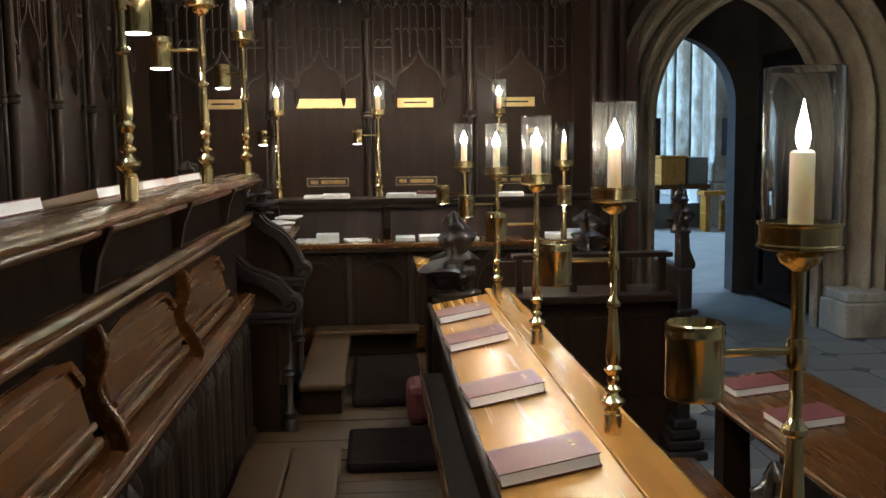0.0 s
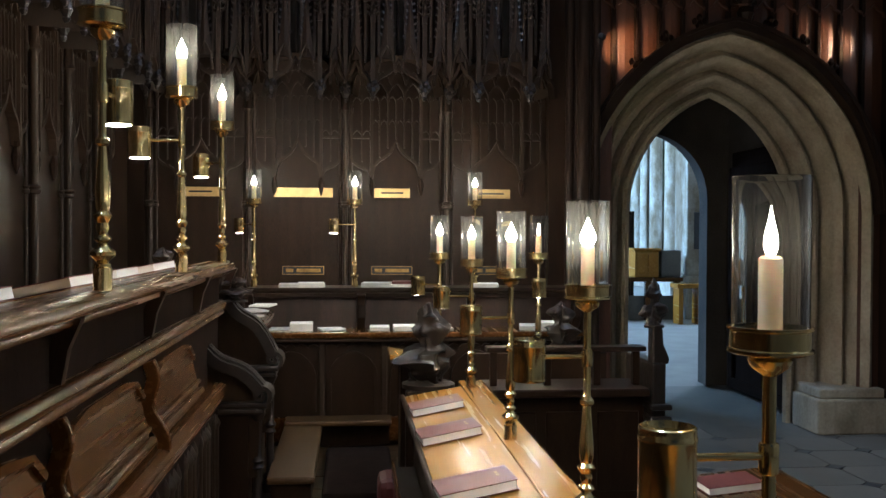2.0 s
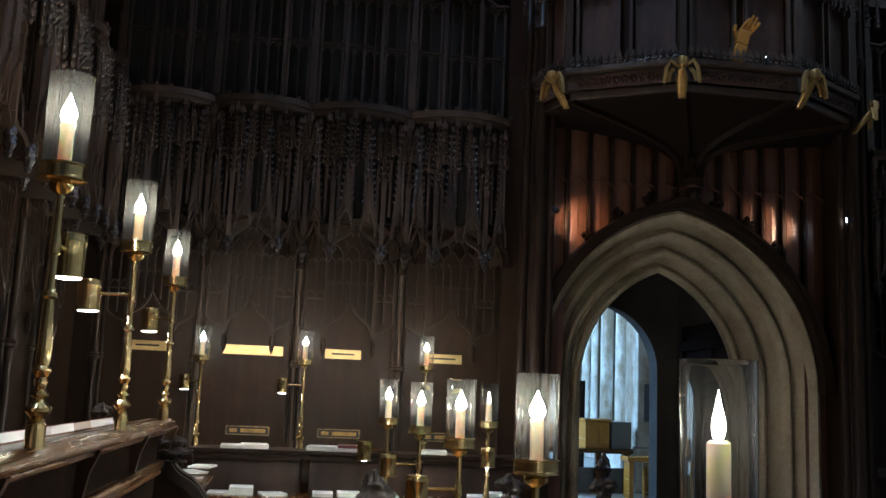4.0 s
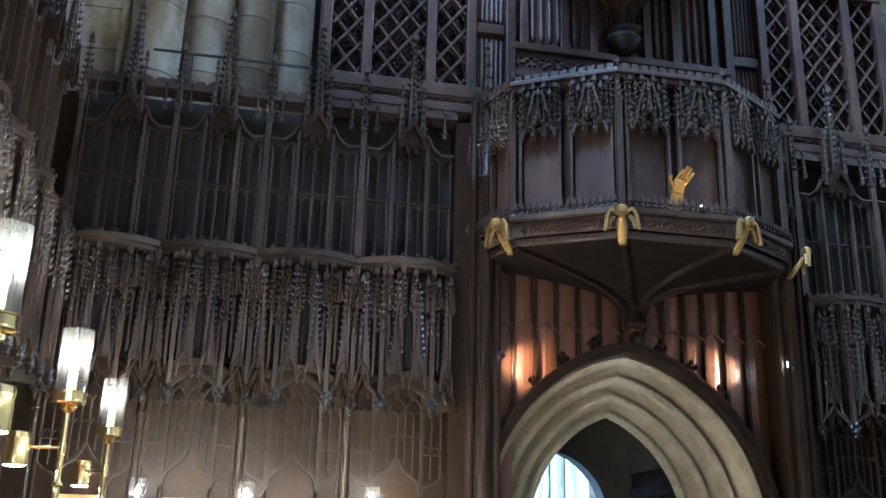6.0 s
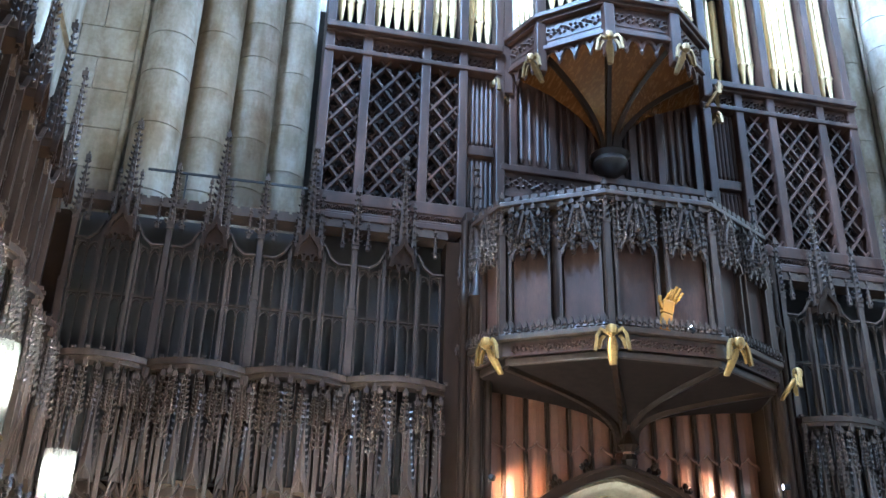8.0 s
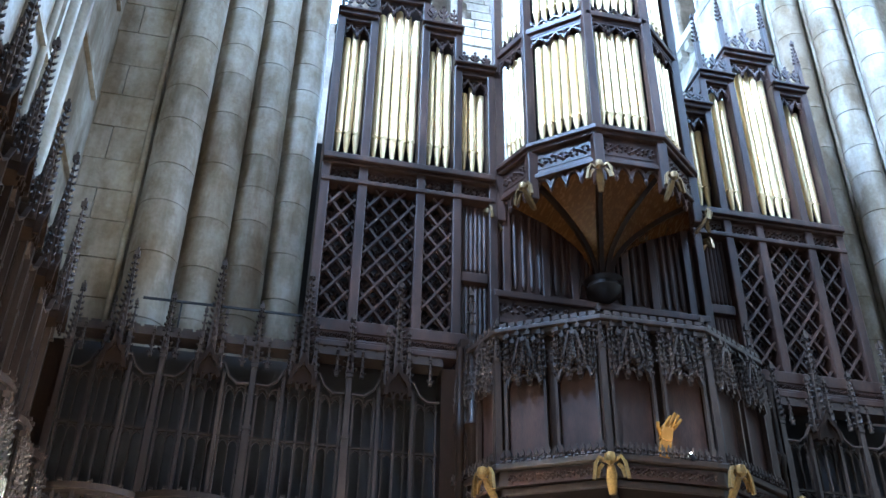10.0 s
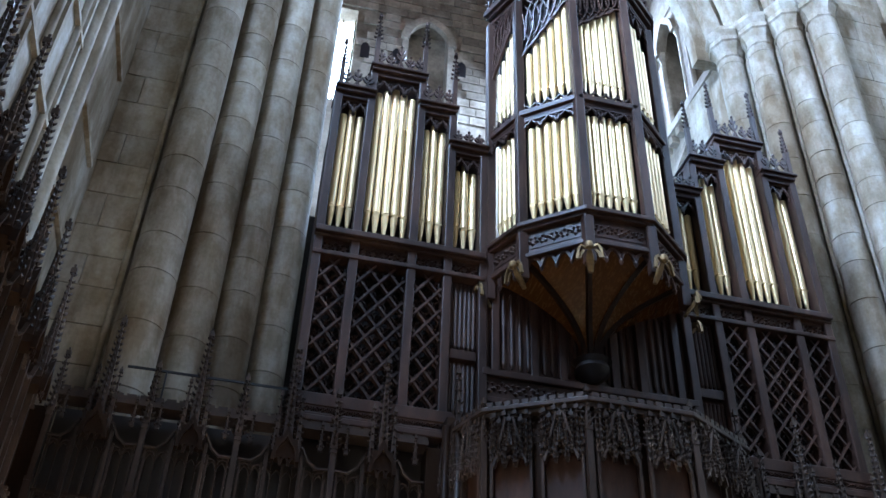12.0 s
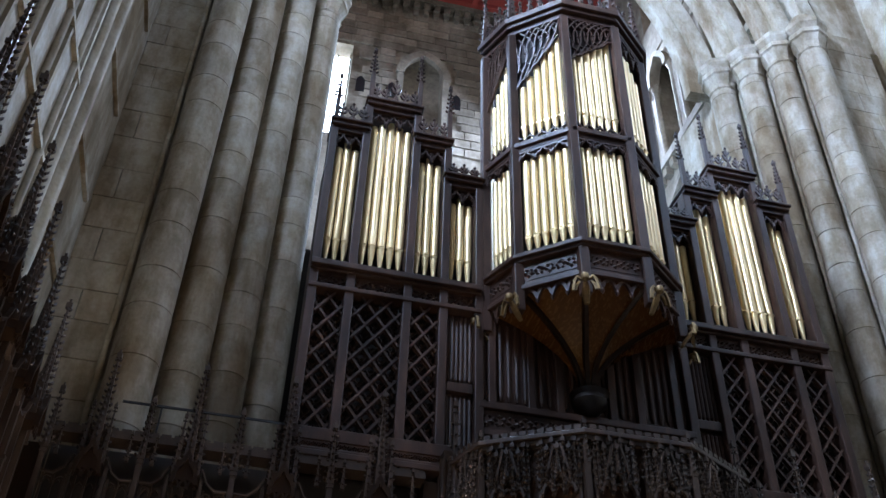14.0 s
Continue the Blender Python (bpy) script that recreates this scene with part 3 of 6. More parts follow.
# screen body: passage walls, rear arch
bm = boxes((AX - 2.2, AX - 0.88, 7.62, 9.6, 0, 4.9), (AX + 0.88, AX + 2.2, 7.62, 9.6, 0, 4.9), (AX - 0.88, AX + 0.88, 7.62, 9.6, 3.05, 4.9))
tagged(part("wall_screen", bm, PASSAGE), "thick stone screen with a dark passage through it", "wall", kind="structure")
bm = bmesh.new()
a = arch(0.67, 1.95, 2.66, 10, AX)
a = [(AX - 0.67, 0)] + a + [(AX + 0.67, 0)]
for (xa, za), (xb, zb) in zip(a, a[1:]):
    if xb > xa:
        solid(bm, [(xa, 9.55, za), (xb, 9.55, zb), (xb, 9.55, 3.1), (xa, 9.55, 3.1), (xa, 9.8, za), (xb, 9.8, zb), (xb, 9.8, 3.1), (xa, 9.8, 3.1)], ((0, 1, 2, 3), (7, 6, 5, 4), (0, 4, 5, 1)))
box(bm, AX - 0.9, AX - 0.67, 9.55, 9.8, 0, 3.1)
box(bm, AX + 0.67, AX + 0.9, 9.55, 9.8, 0, 3.1)
bar(bm, [(x, 9.53, z) for x, z in a], 0.06, 0.06)
bmesh.ops.remove_doubles(bm, verts=bm.verts, dist=0.001)
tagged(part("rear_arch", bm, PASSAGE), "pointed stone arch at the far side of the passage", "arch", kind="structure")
door = thing("door_1", "dark panelled oak door folded back in the passage", "door", kind="structure")
part("door_leaf", boxes((AX + 0.78, AX + 0.84, 7.75, 9.2, 0.03, 2.4)), SHADED_OAK, door, bevel=0.006)
for z0 in (0.05, 0.75, 1.45, 2.15):
    part("rail", boxes((AX + 0.75, AX + 0.78, 7.75, 9.2, z0, z0 + 0.1)), SHADED_OAK, door, bevel=0.006)
for y0 in (7.75, 8.42, 9.1):
    part("stile", boxes((AX + 0.75, AX + 0.778, y0, y0 + 0.1, 0.15, 2.15)), SHADED_OAK, door, bevel=0.006)

# oak panelling over the arch
xl, xr = 1.84, 2 * AX - 1.84
cover = arch(1.2, SPR, 3.19, 14, CX)


def over(x):
    for (xa, za), (xb, zb) in zip(cover, cover[1:]):
        if xa <= x <= xb and xb > xa:
            return za + (zb - za) * (x - xa) / (xb - xa)
    return 0.0


panelling = thing("oak_panelling", "tall red-brown oak panels over the stone arch", "panelling", kind="structure")
n = 13
for k in range(n):
    xa, xb = xl + (xr - xl) * k / n, xl + (xr - xl) * (k + 1) / n
    za, zb = max(over(xa), 0.0), max(over(xb), 0.0)
    if k in (0, n - 1):
        za = zb = 0.0
    bm = bmesh.new()
    xs = [xa + (xb - xa) * i / 4 for i in range(5)]
    prev = None
    for x0, x1 in zip(xs, xs[1:]):
        z0, z1 = (over(x0), over(x1)) if 0 < k < n - 1 else (0.0, 0.0)
        bow0, bow1 = (0.02 * math.sin(math.pi * (x - xa) / (xb - xa)) for x in (x0, x1))
        solid(bm, [(x0, 7.235 - bow0, z0), (x1, 7.235 - bow1, z1), (x1, 7.235 - bow1, 4.2), (x0, 7.235 - bow0, 4.2)], ((0, 1, 2, 3),))
    part("panel", bm, OAK_RED, panelling, smooth=60)
    if k:
        bm = bmesh.new()
        zz = over(xa)
        bar(bm, [(xa, 7.21, zz), (xa, 7.21, 4.2)], 0.03, 0.05)
        part("mullion", bm, OAK_DARK, panelling, bevel=0.004)
    bm = bmesh.new()
    bar(bm, [(x, 7.2, z) for x, z in ogee(xa, xb, 3.32, 3.42, 6)], 0.012, 0.03)
    part("panel_head", bm, OAK_RED, panelling)

# clustered posts either side of the doorway
for s in (-1, 1):
    x = AX + s * 1.31
    post = thing("screen_post", "tall dark oak clustered post beside the doorway", "post", "doorway posts", "structure", (x, 0, 0))
    part("core", boxes((-0.1, 0.1, 6.98, 7.6, 0, 5.3)), OAK_DARK, post, bevel=0.01)
    for dx, dy, r in ((-0.1, 6.98, 0.035), (0.1, 6.98, 0.035), (0.0, 6.95, 0.05), (-0.05, 6.97, 0.022), (0.05, 6.97, 0.022)):
        bm = lathe(bmesh.new(), [(r * 1.6, 0), (r * 1.6, 0.3), (r, 0.36), (r, 4.4), (r * 1.7, 4.5), (r, 4.55), (r, 5.2)], dx, dy, 10)
        part("shaft", bm, OAK_DARK, post, smooth=45)
    bm = bmesh.new()
    spike(bm, 0, 7.0, 4.6, 5.75, 0.1, 10)
    part("pinnacle", bm, OAK, post)


for s in (-1, 1):
    x0 = AX + s * 1.475
    tagged(part("filler_panel", boxes((x0 - 0.07, x0 + 0.07, 7.1, 7.3, 0.3, 5.05)), OAK_DARK), "narrow dark oak panel beside the doorway post", "panel", "filler panels", "structure")

# ---- canopied stalls: one bay, built once ----
def stall_bay(full=True):
    """Local x along the wall, front towards -y, heights from the floor."""
    ob = thing("canopied_stall", "dark carved oak stall back under a tall pinnacled canopy", "choir stall", "canopied stalls")
    P = PITCH
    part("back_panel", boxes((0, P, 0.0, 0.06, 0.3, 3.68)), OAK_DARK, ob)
    # backing coloured near black to carry the shade behind the mullions
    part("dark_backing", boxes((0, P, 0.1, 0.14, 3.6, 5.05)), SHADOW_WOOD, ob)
    part("rail", boxes((0.035, P - 0.035, -0.03, -0.001, 1.1, 1.18)), OAK, ob, bevel=0.006)
    # clustered column at the bay's edge
    for dx, r, top in ((0.0, 0.021, 2.75), (-0.042, 0.011, 2.7), (0.042, 0.011, 2.7)):
        bm = lathe(bmesh.new(), [(r * 1.5, 0.3), (r * 1.5, 0.95), (r * 1.8, 1.0), (r, 1.04), (r, 1.768), (r * 1.7, 1.776), (r * 1.7, 1.79), (r * 1.2, 1.796), (r * 1.8, 1.808), (r, 1.82), (r, 2.48), (r * 1.8, 2.5), (r * 1.2, 2.53), (r, top)], dx, -0.03 - (0.03 if dx == 0 else 0), 10)
        part("column", bm, OAK_BACK, ob, smooth=40)
    part("bay_shaft", lathe(bmesh.new(), [(0.03, 2.6), (0.026, 2.66), (0.026, 3.6), (0.036, 3.64), (0.036, 3.69)], 0.0, -0.19, 8), OAK, ob, smooth=40)
    # blind tracery: ogee arch and tall lights
    a, b = 0.2, P - 0.2
    bm = bmesh.new()
    y = -0.022
    bar(bm, [(x, y, z) for x, z in ogee(a, b, 2.0, 2.28)], 0.022, 0.045)
    bar(bm, [(a, y, 2.0), (a, y, 2.75)], 0.024, 0.05)
    bar(bm, [(b, y, 2.0), (b, y, 2.75)], 0.024, 0.05)
    bar(bm, [(x, y, z) for x, z in ogee(0.04 - (a - 0.04), a, 2.0, 2.14)[8:]], 0.02, 0.04)
    bar(bm, [(x, y, z) for x, z in ogee(b, P - 0.04 + (a - 0.04), 2.0, 2.14)[:9]], 0.02, 0.04)
    part("ogee_arch", bm, OAK_BACK, ob)
    bm = bmesh.new()
    for k in range(7):
        x = a + (b - a) * k / 6
        z0 = 2.3 - 0.22 * abs(k - 3) / 3
        bar(bm, [(x, y, z0), (x, y, 2.6)], 0.012, 0.034)
        if k < 6:
            bar(bm, [(xx, y, zz) for xx, zz in arch((b - a) / 12, 2.38, 2.44, 3, x + (b - a) / 12)], 0.01, 0.028)
            bar(bm, [(xx, y, zz) for xx, zz in arch((b - a) / 12, 2.56, 2.62, 3, x + (b - a) / 12)], 0.01, 0.028)
        if k % 2 == 0 and k < 6:
            bar(bm, [(xx, y, zz) for xx, zz in arch((b - a) / 6, 2.6, 2.72, 4, x + (b - a) / 6)], 0.013, 0.03)
    for x0, x1 in ((0.05, a), (b, P - 0.05)):
        for f in (0.0, 0.5, 1.0):
            bar(bm, [(x0 + (x1 - x0) * f, y, 2.12), (x0 + (x1 - x0) * f, y, 2.62)], 0.011, 0.034)
        for z0 in (2.3, 2.55):
            for f in (0.25, 0.75):
                bar(bm, [(xx, y, zz) for xx, zz in arch((x1 - x0) / 4, z0, z0 + 0.06, 3, x0 + (x1 - x0) * f)], 0.01, 0.028)
        bar(bm, [(x0, y, 2.3), (x1, y, 2.3)], 0.013, 0.04)
    part("blind_tracery", bm, OAK_BACK, ob)
    for x in (a, b):
        bm = lathe(bmesh.new(), [(0.004, 1.86), (0.018, 1.9), (0.024, 1.95), (0.012, 1.99), (0.02, 2.02)], x, -0.025, 7)
        part("pendant", bm, OAK_DARK, ob)
    # canopy: a shallow bowed front of three faces under a wavy cornice
    nodes = [(0.0, -0.17), (0.2, -0.31), (P - 0.2, -0.31), (P, -0.17)]
    wave = [(P * k / 14, -0.17 - 0.15 * math.sin(math.pi * k / 14) ** 0.8) for k in range(15)]
    for z0, z1, g in ((3.68, 3.715, 0.0), (3.715, 3.75, 0.022), (3.75, 3.765, 0.012)):
        lo = [(0.0, 0.0)] + [(x, yy - g) for x, yy in wave] + [(P, 0.0)]
        m = len(lo)
        bm = bmesh.new()
        solid(bm, [(x, yy, z) for z in (z0, z1) for x, yy in lo], [tuple(range(m)), tuple(range(m, 2 * m))] + [(k, (k + 1) % m, m + (k + 1) % m, m + k) for k in range(m)])
        part("cornice", bm, OAK, ob)
    for x, yy in wave[::2]:
        part("cornice_leaf", boxes((x - 0.016, x + 0.016, yy - 0.03, yy, 3.765, 3.785)), OAK, ob)
    bm = bmesh.new()
    lo = [(0.0, 0.0)] + [(x, yy + 0.12) for x, yy in nodes] + [(P, 0.0)]
    m = len(lo)
    solid(bm, [(x, yy, z) for z in (2.9, 3.68) for x, yy in lo], [tuple(range(m)), tuple(range(m, 2 * m))] + [(k, (k + 1) % m, m + (k + 1) % m, m + k) for k in range(m)])
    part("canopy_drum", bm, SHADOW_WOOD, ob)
    for (xa, ya), (xb, yb) in zip(nodes, nodes[1:]):
        w = math.hypot(xb - xa, yb - ya)
        mid = Vector(((xa + xb) / 2, (ya + yb) / 2, 0))
        turn = Matrix.Translation(mid) @ pose(0, 0, 0, 0, 0, math.degrees(math.atan2(yb - ya, xb - xa)))
        # dark vaulted arch with a knotted point, cusps, and thin lights behind
        bm = bmesh.new()
        bar(bm, [(x, -0.012, z) for x, z in ogee(-w / 2, w / 2, 2.6, 2.84)], 0.024, 0.06)
        cusps(bm, -w / 2 + 0.02, w / 2 - 0.02, 2.78, -0.01, 0.12, 3, 0.014)
        bmesh.ops.transform(bm, matrix=turn, verts=bm.verts)
        part("canopy_arch", bm, OAK_BACK, ob)
        for k in range(5):
            x = -w / 2 + w * (k + 0.5) / 5
            bm = bmesh.new()
            bar(bm, [(x, 0.06, 2.88), (x, 0.06, 3.68)], 0.01, 0.03)
            bmesh.ops.transform(bm, matrix=turn, verts=bm.verts)
            part("light_mullion", bm, OAK_BACK, ob)
        # concave crocketed gablets: wide foot, long thin tip
        n_g = 2 if w > 0.35 else 1
        for j in range(n_g):
            gx = (j - (n_g - 1) / 2) * 0.17
            z0, z1, half = 2.84, 3.6 - 0.07 * j, 0.062
            bm = bmesh.new()
            rows = []
            for q in range(9):
                f = q / 8
                hw = half * ((1 - f) ** 2.1 * 0.86 + 0.1)
                z = z0 + (z1 - z0) * f
                rows.append([bm.verts.new((gx + sx * hw, -0.03 - sy * min(hw, 0.022), z)) for sx, sy in ((-1, 0.2), (0, 1.0), (1, 0.2))])
            for r0, r1 in zip(rows, rows[1:]):
                for c in range(2):
                    bm.faces.new((r0[c], r0[c + 1], r1[c + 1], r1[c]))
                bm.faces.new((r0[2], r0[0], r1[0], r1[2]))
            for q in range(1, 12):
                f = 0.16 + 0.84 * q / 12
                hw = half * ((1 - f) ** 2.1 * 0.86 + 0.1)
                z = z0 + (z1 - z0) * f
                for sx in (-1, 1):
                    cx, cc = gx + sx * (hw + 0.008), 0.015
                    solid(bm, [(cx - cc, -0.035, z), (cx, -0.05, z - cc), (cx + cc, -0.035, z), (cx + sx * cc * 0.6, -0.035, z + cc * 1.2), (cx, -0.02, z)], ((0, 1, 3), (1, 2, 3), (2, 4, 3), (4, 0, 3), (0, 4, 2, 1)))
            box(bm, gx - 0.012, gx + 0.012, -0.047, -0.023, z1 - 0.01, z1 + 0.02)
            bar(bm, [(gx - half, -0.04, z0 - 0.1), (gx - half * 0.7, -0.045, z0 + 0.02), (gx, -0.05, z0 + 0.1), (gx + half * 0.7, -0.045, z0 + 0.02), (gx + half, -0.04, z0 - 0.1)], 0.014, 0.03)
            bmesh.ops.transform(bm, matrix=turn, verts=bm.verts)
            part("gablet", bm, OAK, ob)
    bm = bmesh.new()
    a2 = arch(P / 2 - 0.05, 2.6, 2.88, 8, P / 2)
    rows = [[bm.verts.new((P / 2 + (x - P / 2) * g, yy, z)) for x, z in a2] for yy, g in ((-0.005, 0.86), (-0.1, 0.9), (-0.2, 0.97), (-0.27, 1.0))]
    for r0, r1 in zip(rows, rows[1:]):
        for q in range(len(a2) - 1):
            bm.faces.new((r0[q], r0[q + 1], r1[q + 1], r1[q]))
    part("canopy_vault", bm, OAK_BACK, ob, smooth=40)
    for k, (x, yy) in enumerate(nodes[:3]):
        bm = bmesh.new()
        box(bm, x - 0.016, x + 0.016, yy - 0.05, yy - 0.018, 2.68, 3.12)
        box(bm, x - 0.02, x + 0.02, yy - 0.055, yy - 0.013, 3.1, 3.13)
        spike(bm, x, yy - 0.033, 3.13, 3.64, 0.038, 10, None, 1.2)
        part("pinnacle", bm, OAK, ob)
        bm = bmesh.new()
        for ox, oz, r in ((0, 2.6, 0.032), (0.028, 2.63, 0.024), (-0.028, 2.635, 0.024), (0, 2.56, 0.02), (0.012, 2.66, 0.028)):
            lathe(bm, [(r * 0.45, oz - r), (r, oz), (r * 0.5, oz + r)], x + ox, yy - 0.035, 7)
        part("boss", bm, CARVED, ob)
    rnd2 = random.Random(12)
    for k in range(8):
        f = (k + 0.5) / 8
        x = P * f
        yy = -0.19 - 0.15 * math.sin(math.pi * f) - rnd2.random() * 0.03
        z0 = 2.78 + 0.16 * rnd2.random()
        bm = bmesh.new()
        box(bm, x - 0.009, x + 0.009, yy - 0.009, yy + 0.009, z0 - 0.02, z0 + 0.42)
        spike(bm, x, yy, z0 + 0.4 + 0.1 * rnd2.random(), 3.56 + 0.1 * rnd2.random(), 0.03, 9, None, 1.25)
        part("pinnacle", bm, OAK, ob)
    # upper tier: mullioned lights, small hoods and spires
    bm = bmesh.new()
    for k in range(9):
        x = 0.05 + (P - 0.1) * k / 8
        bm2 = bmesh.new()
        bar(bm2, [(x, -0.1, 3.765), (x, -0.1, 4.72)], 0.011 if k % 2 else 0.017, 0.03)
        part("mullion", bm2, OAK_BACK if k % 2 else OAK, ob)
        if k < 8:
            bar(bm, [(xx, -0.1, zz) for xx, zz in arch((P - 0.1) / 16, 4.2, 4.26, 3, x + (P - 0.1) / 16)], 0.011, 0.022)
            bar(bm, [(xx, -0.1, zz) for xx, zz in arch((P - 0.1) / 16, 4.6, 4.68, 3, x + (P - 0.1) / 16)], 0.011, 0.022)
    bar(bm, [(0.03, -0.1, 4.28), (P - 0.03, -0.1, 4.28)], 0.02, 0.03)
    part("transom_tracery", bm, OAK_BACK, ob)
    for x0, x1 in ((0.03, 0.25), (P - 0.25, P - 0.03)):
        bm = bmesh.new()
        out = -1 if x0 < P / 2 else 1
        xi, xo = (x1, x0) if out < 0 else (x0, x1)
        bar(bm, [(xi, -0.16, 4.86), (xi + out * 0.05, -0.15, 4.76), (xi + out * 0.12, -0.14, 4.71), (xo, -0.13, 4.72)], 0.015, 0.03)
        cusps(bm, x0, x1, 4.72, -0.11, 0.08, 2, 0.01)
        part("flying_rib", bm, OAK, ob)
    for sx in (0.25, P - 0.25):
        bm = bmesh.new()
        bar(bm, [(sx, -0.13, 3.765), (sx, -0.13, 4.8)], 0.028, 0.04)
        part("mullion", bm, OAK, ob)
    bm = bmesh.new()
    lo = [(0.26, -0.1), (0.3, -0.22), (P - 0.3, -0.22), (P - 0.26, -0.1)]
    solid(bm, [(x, yy, z) for z in (4.74, 4.9) for x, yy in lo], ((0, 1, 2, 3), (4, 5, 6, 7), (0, 1, 5, 4), (1, 2, 6, 5), (2, 3, 7, 6), (3, 0, 4, 7)))
    bar(bm, [(x, -0.23, z) for x, z in ogee(0.29, P - 0.29, 4.7, 4.98)], 0.03, 0.04)
    cusps(bm, 0.29, P - 0.29, 4.76, -0.22, 0.09, 3, 0.016)
    part("small_hood", bm, OAK_DARK, ob)
    bm = bmesh.new()
    spike(bm, P / 2, -0.17, 4.86, 5.76, 0.085, 15, None, 1.15)
    part("spire", bm, OAK, ob)
    for x in (0.3, P - 0.3):
        bm = bmesh.new()
        spike(bm, x, -0.18, 4.8, 5.3, 0.05, 7, None, 0.9)
        part("pinnacle", bm, OAK, ob)
    bm = bmesh.new()
    box(bm, -0.03, 0.03, -0.16, -0.09, 3.765, 4.35)
    box(bm, -0.034, 0.034, -0.165, -0.09, 4.33, 4.36)
    box(bm, -0.022, 0.022, -0.15, -0.1, 4.36, 4.9)
    box(bm, -0.028, 0.028, -0.158, -0.1, 4.86, 4.89)
    spike(bm, 0, -0.125, 4.9, 5.42, 0.06, 9, None, 1.15)
    part("buttress", bm, OAK, ob)
    part("top_rail", boxes((0.0, P, -0.14, 0.05, 5.05, 5.09), (0.0, P, -0.11, 0.03, 5.09, 5.13)), OAK, ob)
    for k in range(7):
        part("crest_block", boxes((0.01 + k * P / 7, 0.01 + k * P / 7 + 0.085, -0.11, -0.06, 5.13, 5.15)), OAK, ob)
    for k in range(4):
        bm = bmesh.new()
        spike(bm, 0.1 + k * 0.19, -0.15, 4.86, 5.1, 0.03, 4, None, 0.8)
        part("pinnacle", bm, OAK, ob)
    return ob


bay = stall_bay()
bay.matrix_basis = pose(0.72, WY, 0)
for x, wide in ((-1.475, 0.715), (-0.76, 0.715), (-0.045, 0.765)):
    copy_thing(bay, pose(x, WY, 0) @ Matrix.Diagonal((wide / PITCH, 1, 1, 1)))
for k in range(3):
    copy_thing(bay, pose(2 * AX - 1.5 + k * PITCH, WY, 0))
SIDE = 0.585   # the side stalls stand closer
for k in range(11):
    copy_thing(bay, pose(SX, WY - 0.51 - SIDE * (k + 1), 0, 0, 0, 90) @ Matrix.Diagonal((SIDE / PITCH, 1, 1, 1)))
tagged(part("corner_panel", boxes((SX - 0.01, -1.477, WY + 0.004, WY + 0.06, 0.3, 5.0), (SX - 0.06, SX - 0.004, WY - 0.51, WY + 0.06, 0.3, 5.0)), OAK_DARK), "plain dark oak panel closing the stall corner", "panel", kind="structure")
rod = part("iron_rod", boxes((-1.03, 0.3, WY + 0.05, WY + 0.065, 5.47, 5.488)), IRON)
tagged(rod, "thin black iron rod fixed between the canopy spires", "rod")
for x in (-0.72, 0.25):
    part("bracket", boxes((x, x + 0.015, WY + 0.05, WY + 0.065, 5.0, 5.47)), IRON, rod)


# ---- organ case ----
def clipped(x0, x1, z0, z1, slope, c):
    """The stretch of the line z = slope * x + c inside a rectangle."""
    pts = []
    for x in (x0, x1):
        z = slope * x + c
        if z0 <= z <= z1:
            pts.append((x, z))
    for z in (z0, z1):
        x = (z - c) / slope
        if x0 < x < x1:
            pts.append((x, z))
    return pts[:2] if len(pts) >= 2 else None


def lattice(parent, x0, x1, z0, z1, y):
    """Diagonal lattice with small carved quatrefoils behind."""
    # near-black backing holds the shade behind the lattice in its colour
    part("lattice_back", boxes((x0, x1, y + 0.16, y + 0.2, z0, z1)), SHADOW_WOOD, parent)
    slope, step = 1.32, 0.245
    for sg in (1, -1):
        k = -30
        while k < 40:
            seg = clipped(x0, x1, z0, z1, sg * slope, z0 - sg * slope * x0 + k * step + (0 if sg > 0 else 0.1))
            k += 1
            if seg and math.dist(*seg) > 0.05:
                bm = bmesh.new()
                bar(bm, [(p[0], y - 0.005 * sg, p[1]) for p in seg], 0.022, 0.045)
                part("lattice_bar", bm, OAK_CASE, parent)
    bm = bmesh.new()
    nx = max(2, round((x1 - x0) / 0.093))
    for i in range(nx):
        for j in range(round((z1 - z0) / 0.123)):
            cx, cz = x0 + (x1 - x0) * (i + 0.5) / nx, z0 + 0.06 + j * 0.123
            for dx, dz in ((0.022, 0), (-0.022, 0), (0, 0.028), (0, -0.028)):
                solid(bm, [(cx + dx - 0.014, y + 0.07, cz + dz), (cx + dx, y + 0.07, cz + dz - 0.017), (cx + dx + 0.014, y + 0.07, cz + dz), (cx + dx, y + 0.07, cz + dz + 0.017), (cx + dx, y + 0.04, cz + dz)],
                      ((0, 1, 4), (1, 2, 4), (2, 3, 4), (3, 0, 4), (3, 2, 1, 0)))
            bar(bm, [(cx - 0.046, y + 0.075, cz - 0.06), (cx + 0.046, y + 0.075, cz + 0.06)], 0.012, 0.02)
            bar(bm, [(cx - 0.046, y + 0.075, cz + 0.06), (cx + 0.046, y + 0.075, cz - 0.06)], 0.012, 0.02)
    tagged(part("foil_backing", bm, OAK_CASE, parent), kind="stuff")


